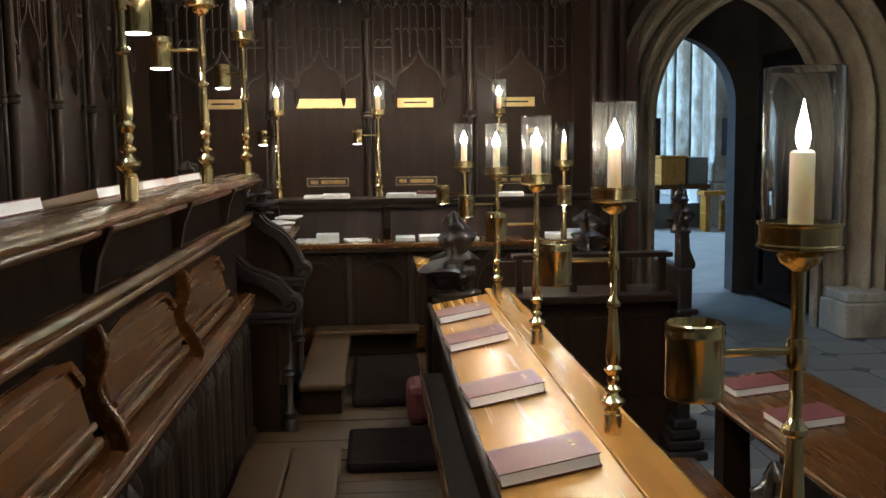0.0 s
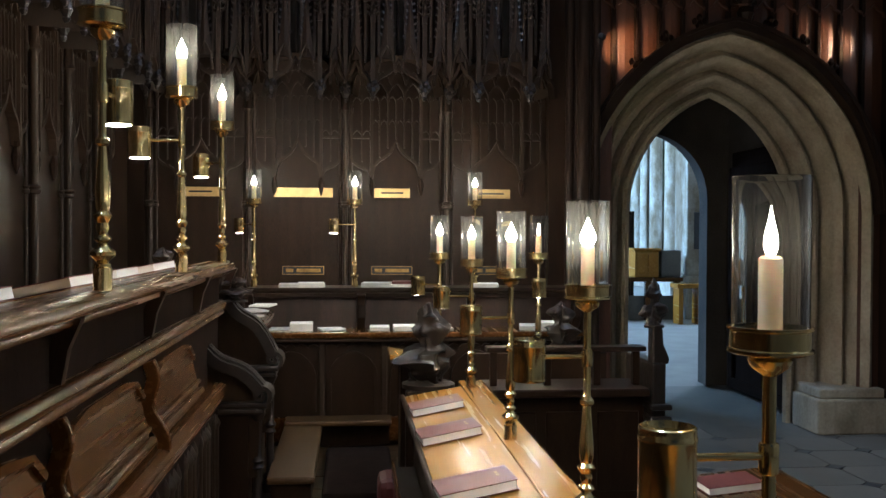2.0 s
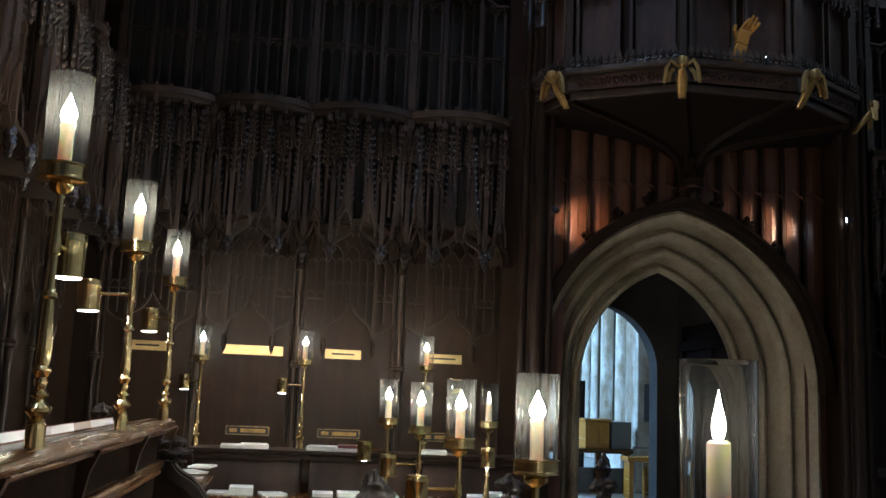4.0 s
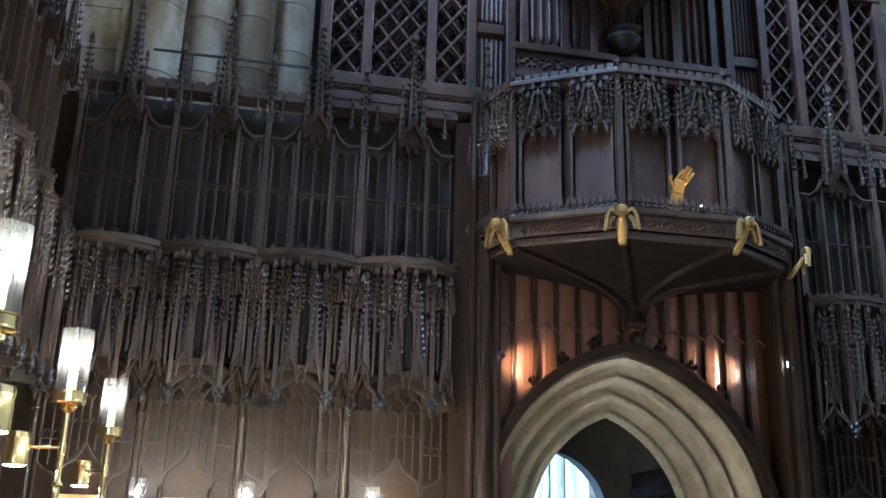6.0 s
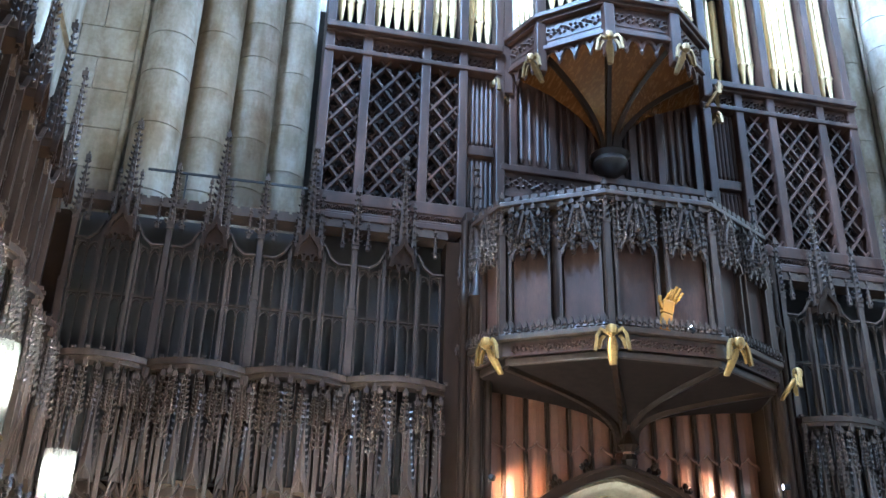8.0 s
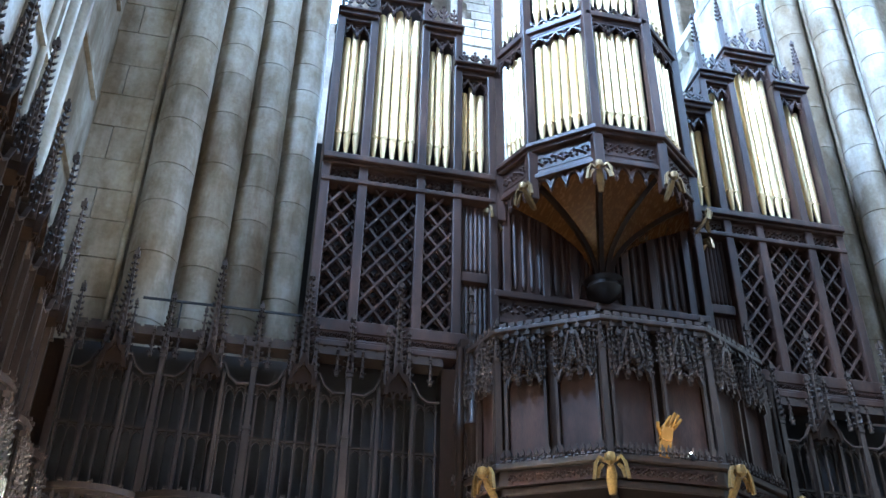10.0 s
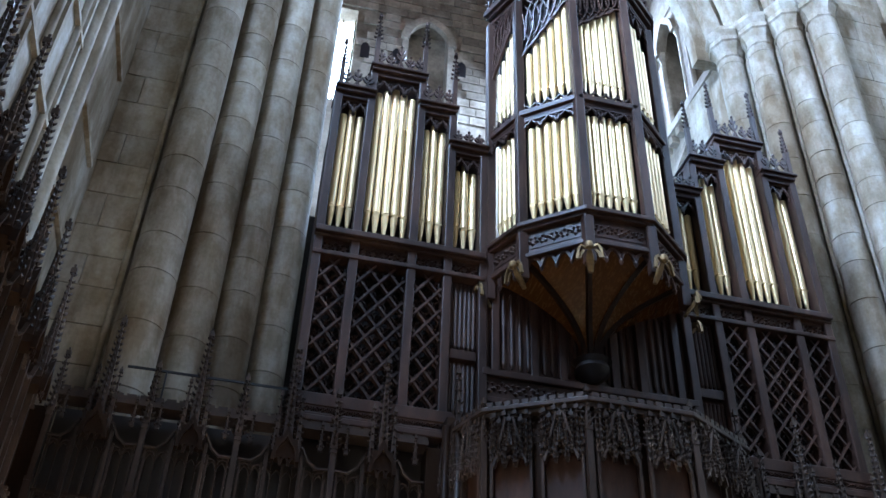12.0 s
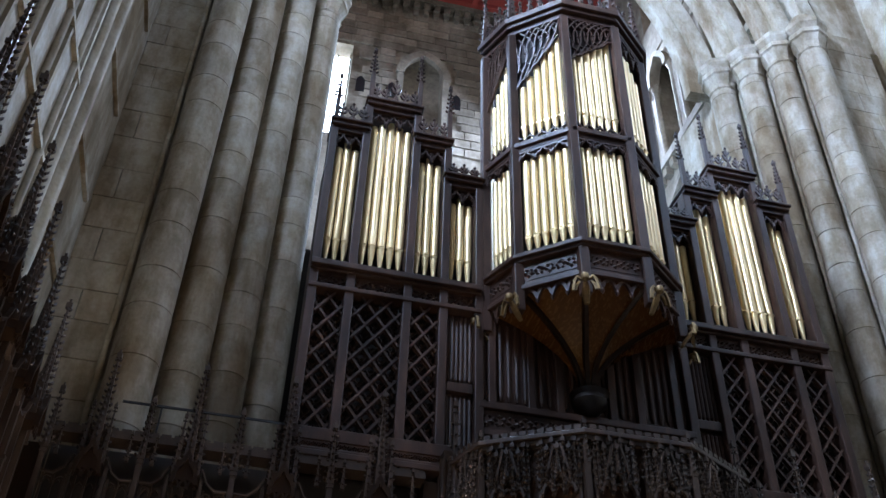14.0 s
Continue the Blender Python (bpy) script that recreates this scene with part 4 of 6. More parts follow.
def frieze(parent, x0, x1, z0, z1, y, name="carved_frieze", m=None):
    """A band of running leaves between two fillets."""
    bm = boxes((x0, x1, y, y + 0.04, z0, z1))
    h = z1 - z0
    nleaf = max(2, round((x1 - x0) / (h * 0.62)))
    for k in range(nleaf):
        cx, cz = x0 + (x1 - x0) * (k + 0.5) / nleaf, (z0 + z1) / 2
        s = 1 if k % 2 else -1
        for a in range(5):
            t = s * (a * 1.25 + 0.4)
            px, pz, r = cx + h * 0.22 * math.cos(t), cz + h * 0.22 * math.sin(t), h * (0.17 - 0.015 * a)
            solid(bm, [(px - r, y, pz), (px, y, pz - r), (px + r, y, pz), (px, y, pz + r), (px, y - 0.025, pz)], ((0, 1, 4), (1, 2, 4), (2, 3, 4), (3, 0, 4)))
    if m is not None:
        bmesh.ops.transform(bm, matrix=m, verts=bm.verts)
    return part(name, bm, OAK_CASE, parent)


def pipe_mesh(r, foot, height):
    """An organ pipe with a pointed foot, a flattened mouth and a round body."""
    bm = lathe(bmesh.new(), [(r * 0.16, 0), (r * 0.2, 0.02), (r * 0.94, foot - 0.02), (r * 0.96, foot - 0.004), (r * 0.6, foot), (r * 0.6, foot + 0.02), (r, foot + 0.024), (r, height)], seg=14)
    solid(bm, [(-r * 0.62, -r * 0.74, foot + 0.02), (r * 0.62, -r * 0.74, foot + 0.02), (r * 0.5, -r * 0.86, foot + r * 1.1), (0, -r * 1.0, foot + r * 1.75), (-r * 0.5, -r * 0.86, foot + r * 1.1), (0, -r * 0.92, foot + 0.02)],
          ((0, 5, 3, 4), (5, 1, 2, 3)))
    solid(bm, [(-r * 0.75, -r * 0.98, foot - 0.012), (r * 0.75, -r * 0.98, foot - 0.012), (r * 0.75, -r * 1.04, foot + 0.012), (-r * 0.75, -r * 1.04, foot + 0.012)], ((0, 1, 2, 3),))
    return bm


def pipe_row(parent, x0, x1, y, z0, z1, n, fall=0.1, m=None, foot=0.36, rise=0.0):
    w = (x1 - x0) / n
    for k in range(n):
        top = z1 - fall * abs(k - (n - 1) / 2) / max(1, (n - 1) / 2)
        top -= max(rise * (n - 1 - k), -rise * k) / max(1, n - 1)
        bm = pipe_mesh(w * 0.455, foot, top - z0)
        bmesh.ops.transform(bm, matrix=(m or Matrix()) @ Matrix.Translation((x0 + w * (k + 0.5), y, z0)), verts=bm.verts)
        part("organ_pipe", bm, PIPE, parent, smooth=50)


def pipe_shade(parent, x0, x1, y, z, drop, m=None):
    """Pierced carved leafwork hanging over the pipes' tops."""
    bm = bmesh.new()
    box(bm, x0, x1, y - 0.01, y + 0.02, z - 0.03, z)
    nn = max(2, round((x1 - x0) / 0.17))
    p = (x1 - x0) / nn
    for k in range(nn):
        a = x0 + k * p
        bar(bm, [(xx, y, zz) for xx, zz in ogee(a, a + p, z - drop, z - 0.02, 6)], 0.02, 0.03)
        for f, dz, r in ((0.0, drop, 0.03), (0.2, drop * 0.62, 0.025), (0.8, drop * 0.62, 0.025), (0.35, drop * 0.35, 0.02), (0.65, drop * 0.35, 0.02), (1.0, drop, 0.03), (0.08, drop * 0.4, 0.03), (0.92, drop * 0.4, 0.03)):
            px, pz = a + p * f, z - dz
            solid(bm, [(px - r, y, pz), (px, y, pz - r * 1.3), (px + r, y, pz), (px, y, pz + r), (px, y - 0.025, pz)], ((0, 1, 4), (1, 2, 4), (2, 3, 4), (3, 0, 4), (3, 2, 1, 0)))
    if m is not None:
        bmesh.ops.transform(bm, matrix=m, verts=bm.verts)
    part("pipe_shade", bm, OAK_CASE, parent)


def flowing_tracery(parent, x0, x1, y, low0, low1, top, m):
    """Curved, crossing leaf ribs that fill the space between slanting pipe tops and a cornice."""
    bm = bmesh.new()
    w = x1 - x0

    def low(x):
        return low0 + (low1 - low0) * (x - x0) / w

    bar(bm, [(x0 + w * q / 8, y, low(x0 + w * q / 8) + 0.03 * math.sin(q * math.pi / 2) ** 2) for q in range(9)], 0.02, 0.03)
    n = 6
    for j in range(-3, n + 3):
        for s in (-1, 1):
            pts = []
            for q in range(9):
                f = q / 8
                x = x0 + w * j / n + s * 0.3 * (f + 0.16 * math.sin(2 * math.pi * f))
                if x0 <= x <= x1:
                    base = low(x)
                    z = base + (top - base) * f
                    pts.append((x, y - 0.004 * s, z))
            if len(pts) > 2:
                bar(bm, pts, 0.016, 0.024)
                for p in pts[1::3]:
                    r = 0.021
                    solid(bm, [(p[0] - r, y, p[2]), (p[0], y, p[2] - r), (p[0] + r, y, p[2]), (p[0], y, p[2] + r), (p[0], y - 0.026, p[2])], ((0, 1, 4), (1, 2, 4), (2, 3, 4), (3, 0, 4), (3, 2, 1, 0)))
    bmesh.ops.transform(bm, matrix=m, verts=bm.verts)
    part("flowing_tracery", bm, OAK_CASE, parent)


def cresting(parent, x0, x1, y, z, h):
    nn = max(3, round((x1 - x0) / 0.115))
    for k in range(nn):
        cx = x0 + (x1 - x0) * (k + 0.5) / nn
        t = h * (1.0 - 0.35 * abs(k - (nn - 1) / 2) / ((nn - 1) / 2)) * (1.0 if k % 2 == 0 else 0.72)
        bm = bmesh.new()
        bar(bm, [(cx - 0.052, y, z), (cx, y, z + t * 0.4), (cx + 0.052, y, z)], 0.02, 0.025)
        bar(bm, [(cx, y, z), (cx, y, z + t)], 0.018, 0.022)
        for s in (-1, 1):
            bar(bm, [(cx, y, z + t * 0.45), (cx + s * 0.03, y, z + t * 0.52), (cx + s * 0.05, y, z + t * 0.7)], 0.024, 0.022)
            bar(bm, [(cx, y, z + t * 0.7), (cx + s * 0.022, y, z + t * 0.78), (cx + s * 0.034, y, z + t * 0.9)], 0.02, 0.02)
        lathe(bm, [(0.008, z + t), (0.02, z + t + 0.02), (0.006, z + t + 0.045)], cx, y, 5)
        part("cresting", bm, OAK_CASE, parent)


ORGAN_Z = 7.19
organ = thing("pipe_organ", "large carved dark oak organ case with rows of gilded pipes", "pipe organ")
SECTIONS = ((0.363, 0.717, 9.06, 3), (0.717, 1.273, 9.48, 5), (1.273, 1.63, 9.06, 3), (1.63, 1.985, 8.55, 3))
for s in (-1, 1):
    def fx(x, s=s):
        return x if s < 0 else 2 * AX - x
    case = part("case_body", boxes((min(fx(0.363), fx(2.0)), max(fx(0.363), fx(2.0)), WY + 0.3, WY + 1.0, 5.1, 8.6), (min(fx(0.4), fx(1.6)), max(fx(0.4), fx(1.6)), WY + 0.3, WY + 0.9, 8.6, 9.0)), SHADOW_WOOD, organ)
    part("side_panel", boxes((fx(0.363) - 0.02, fx(0.363) + 0.02, WY + 0.06, WY + 1.0, 5.1, 9.05)), OAK_CASE, organ)
    # sheet added behind the case; the gap's shade is in its colour
    part("rear_panel", boxes((min(fx(0.1), fx(2.0)), max(fx(0.1), fx(2.0)), WY + 2.1, WY + 2.2, 5.1, 9.0)), SHADOW_WOOD, organ)
    for xa, xb, top, n in SECTIONS:
        x0, x1 = min(fx(xa), fx(xb)), max(fx(xa), fx(xb))
        pipe_row(organ, x0 + 0.045, x1 - 0.045, WY + 0.1, ORGAN_Z + 0.01, top - 0.12, n)
        pipe_shade(organ, x0 + 0.04, x1 - 0.04, WY + 0.01, top - 0.05, 0.2)
        for b in ((x0 - 0.03, x1 + 0.03, WY - 0.08, WY + 0.3, top, top + 0.05), (x0 - 0.05, x1 + 0.05, WY - 0.11, WY + 0.3, top + 0.05, top + 0.08), (x0, x1, WY - 0.04, WY + 0.3, top - 0.06, top),):
            part("cornice", boxes(b), OAK_CASE, organ, bevel=0.008)
        cresting(organ, x0, x1, WY - 0.05, top + 0.08, 0.36 if xa < 1.5 else 0.22)
        frieze(organ, x0 + 0.05, x1 - 0.05, 6.93, 7.09, WY + 0.0)
        if xa < 1.5:
            lattice(organ, x0 + 0.05, x1 - 0.05, 5.42, 6.88, WY + 0.02)
        else:
            part("panel_back", boxes((x0 + 0.05, x1 - 0.05, WY + 0.05, WY + 0.08, 5.42, 6.88)), OAK_CASE, organ)
            for k in range(6):
                xx = x0 + 0.07 + (x1 - x0 - 0.14) * k / 5
                for za, zb in ((5.46, 5.98), (6.12, 6.86)):
                    part("linenfold", lathe(bmesh.new(), [(0.008, za), (0.022, za + 0.03), (0.022, zb - 0.03), (0.008, zb)], xx, WY + 0.045, 8), OAK_CASE, organ)
            part("rail", boxes((x0 + 0.05, x1 - 0.05, WY - 0.005, WY + 0.08, 6.0, 6.1)), OAK_CASE, organ, bevel=0.008)
    for xa in (0.363, 0.717, 1.273, 1.63, 1.985):
        top = {0.363: 9.06, 0.717: 9.48, 1.273: 9.48, 1.63: 9.06, 1.985: 8.55}[xa]
        x = fx(xa)
        part("post", boxes((x - 0.045, x + 0.045, WY - 0.045, WY + 0.12, 5.3, top)), OAK_CASE, organ, bevel=0.012)
    for xa, zt in ((0.363, 9.85), (0.717, 10.4), (1.273, 10.42), (1.63, 10.0)):
        bm = bmesh.new()
        z0 = 9.1 if xa in (0.363, 1.63) else 9.55
        bar(bm, [(fx(xa), WY - 0.05, z0), (fx(xa), WY - 0.05, (z0 + zt) / 2)], 0.05)
        spike(bm, fx(xa), WY - 0.05, (z0 + zt) / 2, zt, 0.05, 6, None, 1.2)
        part("pinnacle", bm, OAK_CASE, organ)
    x0, x1 = min(fx(0.32), fx(2.0)), max(fx(0.32), fx(2.0))
    for b in ((x0, x1, WY - 0.1, WY + 0.12, 7.12, 7.19), (x0, x1, WY - 0.06, WY + 0.12, 7.09, 7.12), (x0, x1, WY - 0.06, WY + 0.12, 6.88, 6.93),):
        part("rail", boxes(b), OAK_CASE, organ, bevel=0.01)
    for b in ((x0, x1, WY - 0.08, WY + 0.12, 5.3, 5.42), (x0, x1, WY - 0.1, WY + 0.12, 5.2, 5.23), (x0, x1, WY - 0.12, WY + 0.12, 5.14, 5.2),):
        part("rail", boxes(b), OAK_CASE, organ, bevel=0.01)
    frieze(organ, x0, x1, 5.23, 5.3, WY - 0.07)
# centre: linenfold back between the two wings
part("centre_back", boxes((1.98, 2 * AX - 1.98, WY + 0.05, WY + 0.3, 4.2, 7.3), (2.25, 2 * AX - 2.25, WY + 0.05, WY + 0.3, 7.3, 11.0)), OAK_CASE, organ)
for x in (2.12, 2.5, 2.78, 2 * AX - 2.78, 2 * AX - 2.5, 2 * AX - 2.12):
    part("stile", boxes((x - 0.04, x + 0.04, WY - 0.01, WY + 0.06, 5.9, 7.1)), OAK_CASE, organ, bevel=0.01)
for k in range(26):
    x = 2.05 + (2 * AX - 4.1) * k / 25
    part("linenfold", lathe(bmesh.new(), [(0.01, 6.0), (0.024, 6.04), (0.024, 6.8), (0.01, 6.84)], x, WY + 0.04, 8), OAK_CASE, organ)
for b in ((1.98, 2 * AX - 1.98, WY - 0.05, WY + 0.06, 5.86, 5.93), (1.98, 2 * AX - 1.98, WY - 0.03, WY + 0.06, 5.6, 5.66),):
    part("rail", boxes(b), OAK_CASE, organ, bevel=0.01)
frieze(organ, 2.0, 2 * AX - 2.0, 5.66, 5.86, WY - 0.01)

# tower: a half polygon of five sides
TY, TW = 6.37, 0.63
T1, T2 = (0.5, 0.42), (0.2, 0.42)


def half_polygon(w, front, d1, d2, cx=AX):
    right = [(cx + w / 2, front), (cx + w / 2 + d1[0], front + d1[1]), (cx + w / 2 + d1[0] + d2[0], front + d1[1] + d2[1])]
    return [(2 * cx - x, y) for x, y in right[::-1]] + right


def grown(pts, g):
    """The plan with its sides moved out by g; its ends stay on the wall."""
    out = []
    for k, p in enumerate(pts):
        ns = []
        for a, b in ((k - 1, k), (k, k + 1)):
            if 0 <= a and b < len(pts):
                d = Vector(pts[b]) - Vector(pts[a])
                ns.append(Vector((d.y, -d.x)).normalized())
        n = sum(ns, Vector((0, 0))).normalized()
        s = g / max(0.5, n.dot(ns[0]))
        q = Vector(p) + n * s
        if k in (0, len(pts) - 1):
            q.y = p[1]
        out.append((q.x, q.y))
    return out


def ring(name, g, z0, z1, parent, mat, plan, bevel=0.0):
    """A polygonal slab that stands g proud of the plan."""
    pts = grown(plan, g)
    m = len(pts)
    bm = bmesh.new()
    solid(bm, [(x, y, z) for z in (z0, z1) for x, y in pts], [tuple(range(m)), tuple(range(m, 2 * m))] + [(k, (k + 1) % m, m + (k + 1) % m, m + k) for k in range(m)])
    return part(name, bm, mat, parent, bevel=bevel)


oct_t = half_polygon(TW, TY, T1, T2, AX + 0.04)
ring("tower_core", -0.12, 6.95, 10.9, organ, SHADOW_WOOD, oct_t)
for nm, g, z0, z1 in (("rim", 0.03, 6.93, 6.98), ("rim", 0.0, 6.98, 7.24), ("rim", 0.05, 7.24, 7.28), ("rim", 0.08, 7.28, 7.33), ("band", 0.02, 8.74, 8.79), ("band", 0.05, 8.79, 8.86), ("cornice", 0.02, 10.72, 10.8), ("cornice", 0.07, 10.8, 10.86), ("cornice", 0.11, 10.86, 10.95), ("cornice", 0.05, 10.95, 11.0)):
    ring(nm, g, z0, z1, organ, OAK_CASE, oct_t, 0.008)
for k, ((xa, ya), (xb, yb)) in enumerate(zip(oct_t, oct_t[1:])):
    L = math.hypot(xb - xa, yb - ya)
    m = Matrix.Translation((xa, ya, 0)) @ pose(0, 0, 0, 0, 0, math.degrees(math.atan2(yb - ya, xb - xa)))
    n = 6 if k in (1, 2, 3) else 5
    pipe_row(organ, 0.06, L - 0.06, 0.06, 7.34, 8.66, n, 0.03, m, 0.24)
    pipe_shade(organ, 0.05, L - 0.05, -0.005, 8.74, 0.14, m)
    rise = (0.7, 0.7, 0.45, 0.0, -0.5)[k]
    pipe_row(organ, 0.06, L - 0.06, 0.06, 8.87, 10.5 if k != 3 else 10.56, n, 0.0 if rise else 0.3, m, 0.28, rise)
    if rise:
        flowing_tracery(organ, 0.05, L - 0.05, -0.005, 10.44 - max(rise, 0), 10.44 + min(rise, 0), 10.72, m)
    else:
        pipe_shade(organ, 0.05, L - 0.05, -0.005, 10.72, 0.3, m)
    for j in range(4):
        a = 0.06 + (L - 0.12) * j / 4
        bm = bmesh.new()
        bar(bm, [(x, -0.005, z) for x, z in ogee(a, a + (L - 0.12) / 4, 8.98, 8.88)], 0.018, 0.025)
        bmesh.ops.transform(bm, matrix=m, verts=bm.verts)
        part("tracery_arch", bm, OAK_CASE, organ)
    frieze(organ, 0.06, L - 0.06, 7.03, 7.2, -0.006, "carved_frieze", m)
    bm = bmesh.new()
    cusps(bm, 0.03, L - 0.03, 6.95, 0.02, 0.12, 4, 0.03)
    for j in range(4):
        px = 0.03 + (L - 0.06) * j / 4
        lathe(bm, [(0.006, 6.76), (0.024, 6.8), (0.012, 6.84)], px, 0.02, 6)
    bmesh.ops.transform(bm, matrix=m, verts=bm.verts)
    part("cusped_fringe", bm, OAK_CASE, organ)
for k, (x, y) in enumerate(oct_t):
    bm = bmesh.new()
    bar(bm, [(x, y, 6.7), (x, y, 7.24)], 0.1, 0.1, (0, -1, 0.001))
    part("corner_post", bm, OAK_CASE, organ, bevel=0.012)
    bm = bmesh.new()
    bar(bm, [(x, y, 7.33), (x, y, 10.72)], 0.1, 0.1, (0, -1, 0.001))
    part("corner_post", bm, OAK_CASE, organ, bevel=0.012)
    bm = bmesh.new()
    spike(bm, x, y - 0.02, 11.0, 11.9, 0.1, 8)
    part("pinnacle", bm, OAK_CASE, organ)
for k, ((xa, ya), (xb, yb)) in enumerate(zip(oct_t, oct_t[1:])):
    for f in (0.2, 0.4, 0.6, 0.8):
        bm = bmesh.new()
        spike(bm, xa + (xb - xa) * f, ya + (yb - ya) * f, 11.0, 11.3 + 0.15 * (f in (0.4, 0.6)), 0.06, 4)
        part("cresting", bm, OAK_CASE, organ)


def flared_corbel(parent, plan, z_top, z_low, low, mat, name, rib_mat, steps=7, power=1.3):
    """A vaulted underside that sweeps from a point on the wall out to a polygon."""
    bm = bmesh.new()
    rows = []
    fine = []
    for (xa, ya), (xb, yb) in zip(plan, plan[1:]):
        fine += [(xa + (xb - xa) * f / 4, ya + (yb - ya) * f / 4) for f in range(4)]
    fine.append(plan[-1])
    for i in range(steps + 1):
        f = i / steps
        g = f ** power * 0.93 + 0.07
        z = z_low + (z_top - z_low) * f ** 0.75
        rows.append([bm.verts.new((low[0] + (x - low[0]) * g, low[1] + (y - low[1]) * g, z)) for x, y in fine])
    for a, b in zip(rows, rows[1:]):
        for k in range(len(a) - 1):
            bm.faces.new((a[k], a[k + 1], b[k + 1], b[k]))
    part(name, bm, mat, parent, smooth=30)
    for x, y in plan[1:-1]:
        bm = bmesh.new()
        pts = []
        for i in range(steps + 1):
            f = i / steps
            g = f ** power * 0.93 + 0.07
            pts.append((low[0] + (x - low[0]) * g, low[1] + (y - low[1]) * g - 0.01, z_low + (z_top - z_low) * f ** 0.75 - 0.01))
        bar(bm, pts, 0.045, 0.045)
        part("rib", bm, rib_mat, parent)


flared_corbel(organ, oct_t, 6.95, 6.08, (AX, WY - 0.02), OAK_STALL, "corbel", OAK_DARK, 9, 1.9)
bm = lathe(bmesh.new(), [(0.05, 5.92), (0.1, 5.96), (0.15, 6.0), (0.17, 6.05), (0.15, 6.1), (0.19, 6.14), (0.12, 6.18)], AX, WY - 0.06, 14)
part("corbel_boss", bm, CARVED, organ, smooth=40)


def winged_ornament(x, y, z, turn, size, group, mat):
    """A small carved winged bust, kept as one plain mesh."""
    bm = bmesh.new()
    for f0, f1, r0, r1 in ((0.0, 0.3, 0.03, 0.045), (0.3, 0.7, 0.045, 0.04), (0.7, 1.0, 0.04, 0.03)):
        za, zb = -0.03 - 0.19 * f0, -0.03 - 0.19 * f1
        ya, yb = -0.03 + 0.13 * f0, -0.03 + 0.13 * f1
        pa = [bm.verts.new((r0 * math.cos(q * math.pi / 4), ya + 0.7 * r0 * math.sin(q * math.pi / 4), za)) for q in range(8)]
        pb = [bm.verts.new((r1 * math.cos(q * math.pi / 4), yb + 0.7 * r1 * math.sin(q * math.pi / 4), zb)) for q in range(8)]
        for q in range(8):
            bm.faces.new((pa[q], pa[(q + 1) % 8], pb[(q + 1) % 8], pb[q]))
        bm.faces.new(pa), bm.faces.new(pb)
    lathe(bm, [(0.01, -0.04), (0.042, -0.015), (0.05, 0.02), (0.04, 0.055), (0.008, 0.07)], 0, -0.06, 10)
    for s in (-1, 1):
        bar(bm, [(s * 0.035, -0.04, 0.0), (s * 0.085, -0.05, 0.03), (s * 0.115, -0.05, -0.02), (s * 0.135, -0.05, -0.15)], 0.028, 0.03)
        bar(bm, [(s * 0.06, -0.03, -0.02), (s * 0.09, -0.03, -0.06), (s * 0.11, -0.03, -0.13)], 0.03, 0.02)
    ob = part("winged_ornament", bm, mat, None, smooth=35)
    ob.matrix_basis = Matrix.Translation((x, y, z)) @ pose(0, 0, 0, 0, 0, turn) @ Matrix.Scale(size, 4)
    tagged(ob, "small gilded carved wooden winged bust on the corner", "carving", group)


for (x, y), turn in zip(oct_t, (-90, -67, -22, 22, 67, 90)):
    winged_ornament(x + 0.07 * math.sin(radians(turn)), y - 0.07 * math.cos(radians(turn)), 6.8, turn, 0.85, "carvings under the organ tower", GILT_DARK)

# ---- organ balcony over the doorway ----
BY, BW = 6.17, 0.84
balcony = thing("organ_balcony", "carved dark oak balcony jutting out over the doorway", "balcony")
oct_b = half_polygon(BW, BY, (0.68, 0.42), (0.2, 0.61), AX - 0.06)
for nm, g, z0, z1 in (("sill", 0.1, 4.0, 4.05), ("sill", 0.06, 3.88, 4.0), ("sill", 0.03, 3.82, 3.88)):
    ring(nm, g, z0, z1, balcony, OAK, oct_b, 0.01)
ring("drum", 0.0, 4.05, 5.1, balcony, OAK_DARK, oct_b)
ring("top_rail", 0.06, 5.1, 5.14, balcony, OAK, oct_b, 0.006)
ring("top_rail", 0.09, 5.14, 5.18, balcony, OAK, oct_b, 0.006)
# the soffit's shade is put into the dark oak colour
flared_corbel(balcony, grown(oct_b, 0.01), 3.82, 3.38, (AX, WY - 0.02), SHADED_OAK, "underside", OAK_DARK, 12, 3.4)
bm = lathe(bmesh.new(), [(0.02, 3.3), (0.05, 3.36), (0.03, 3.42), (0.02, 3.8)], AX, WY - 0.1, 8)
part("pendant_shaft", bm, OAK_RED, balcony)
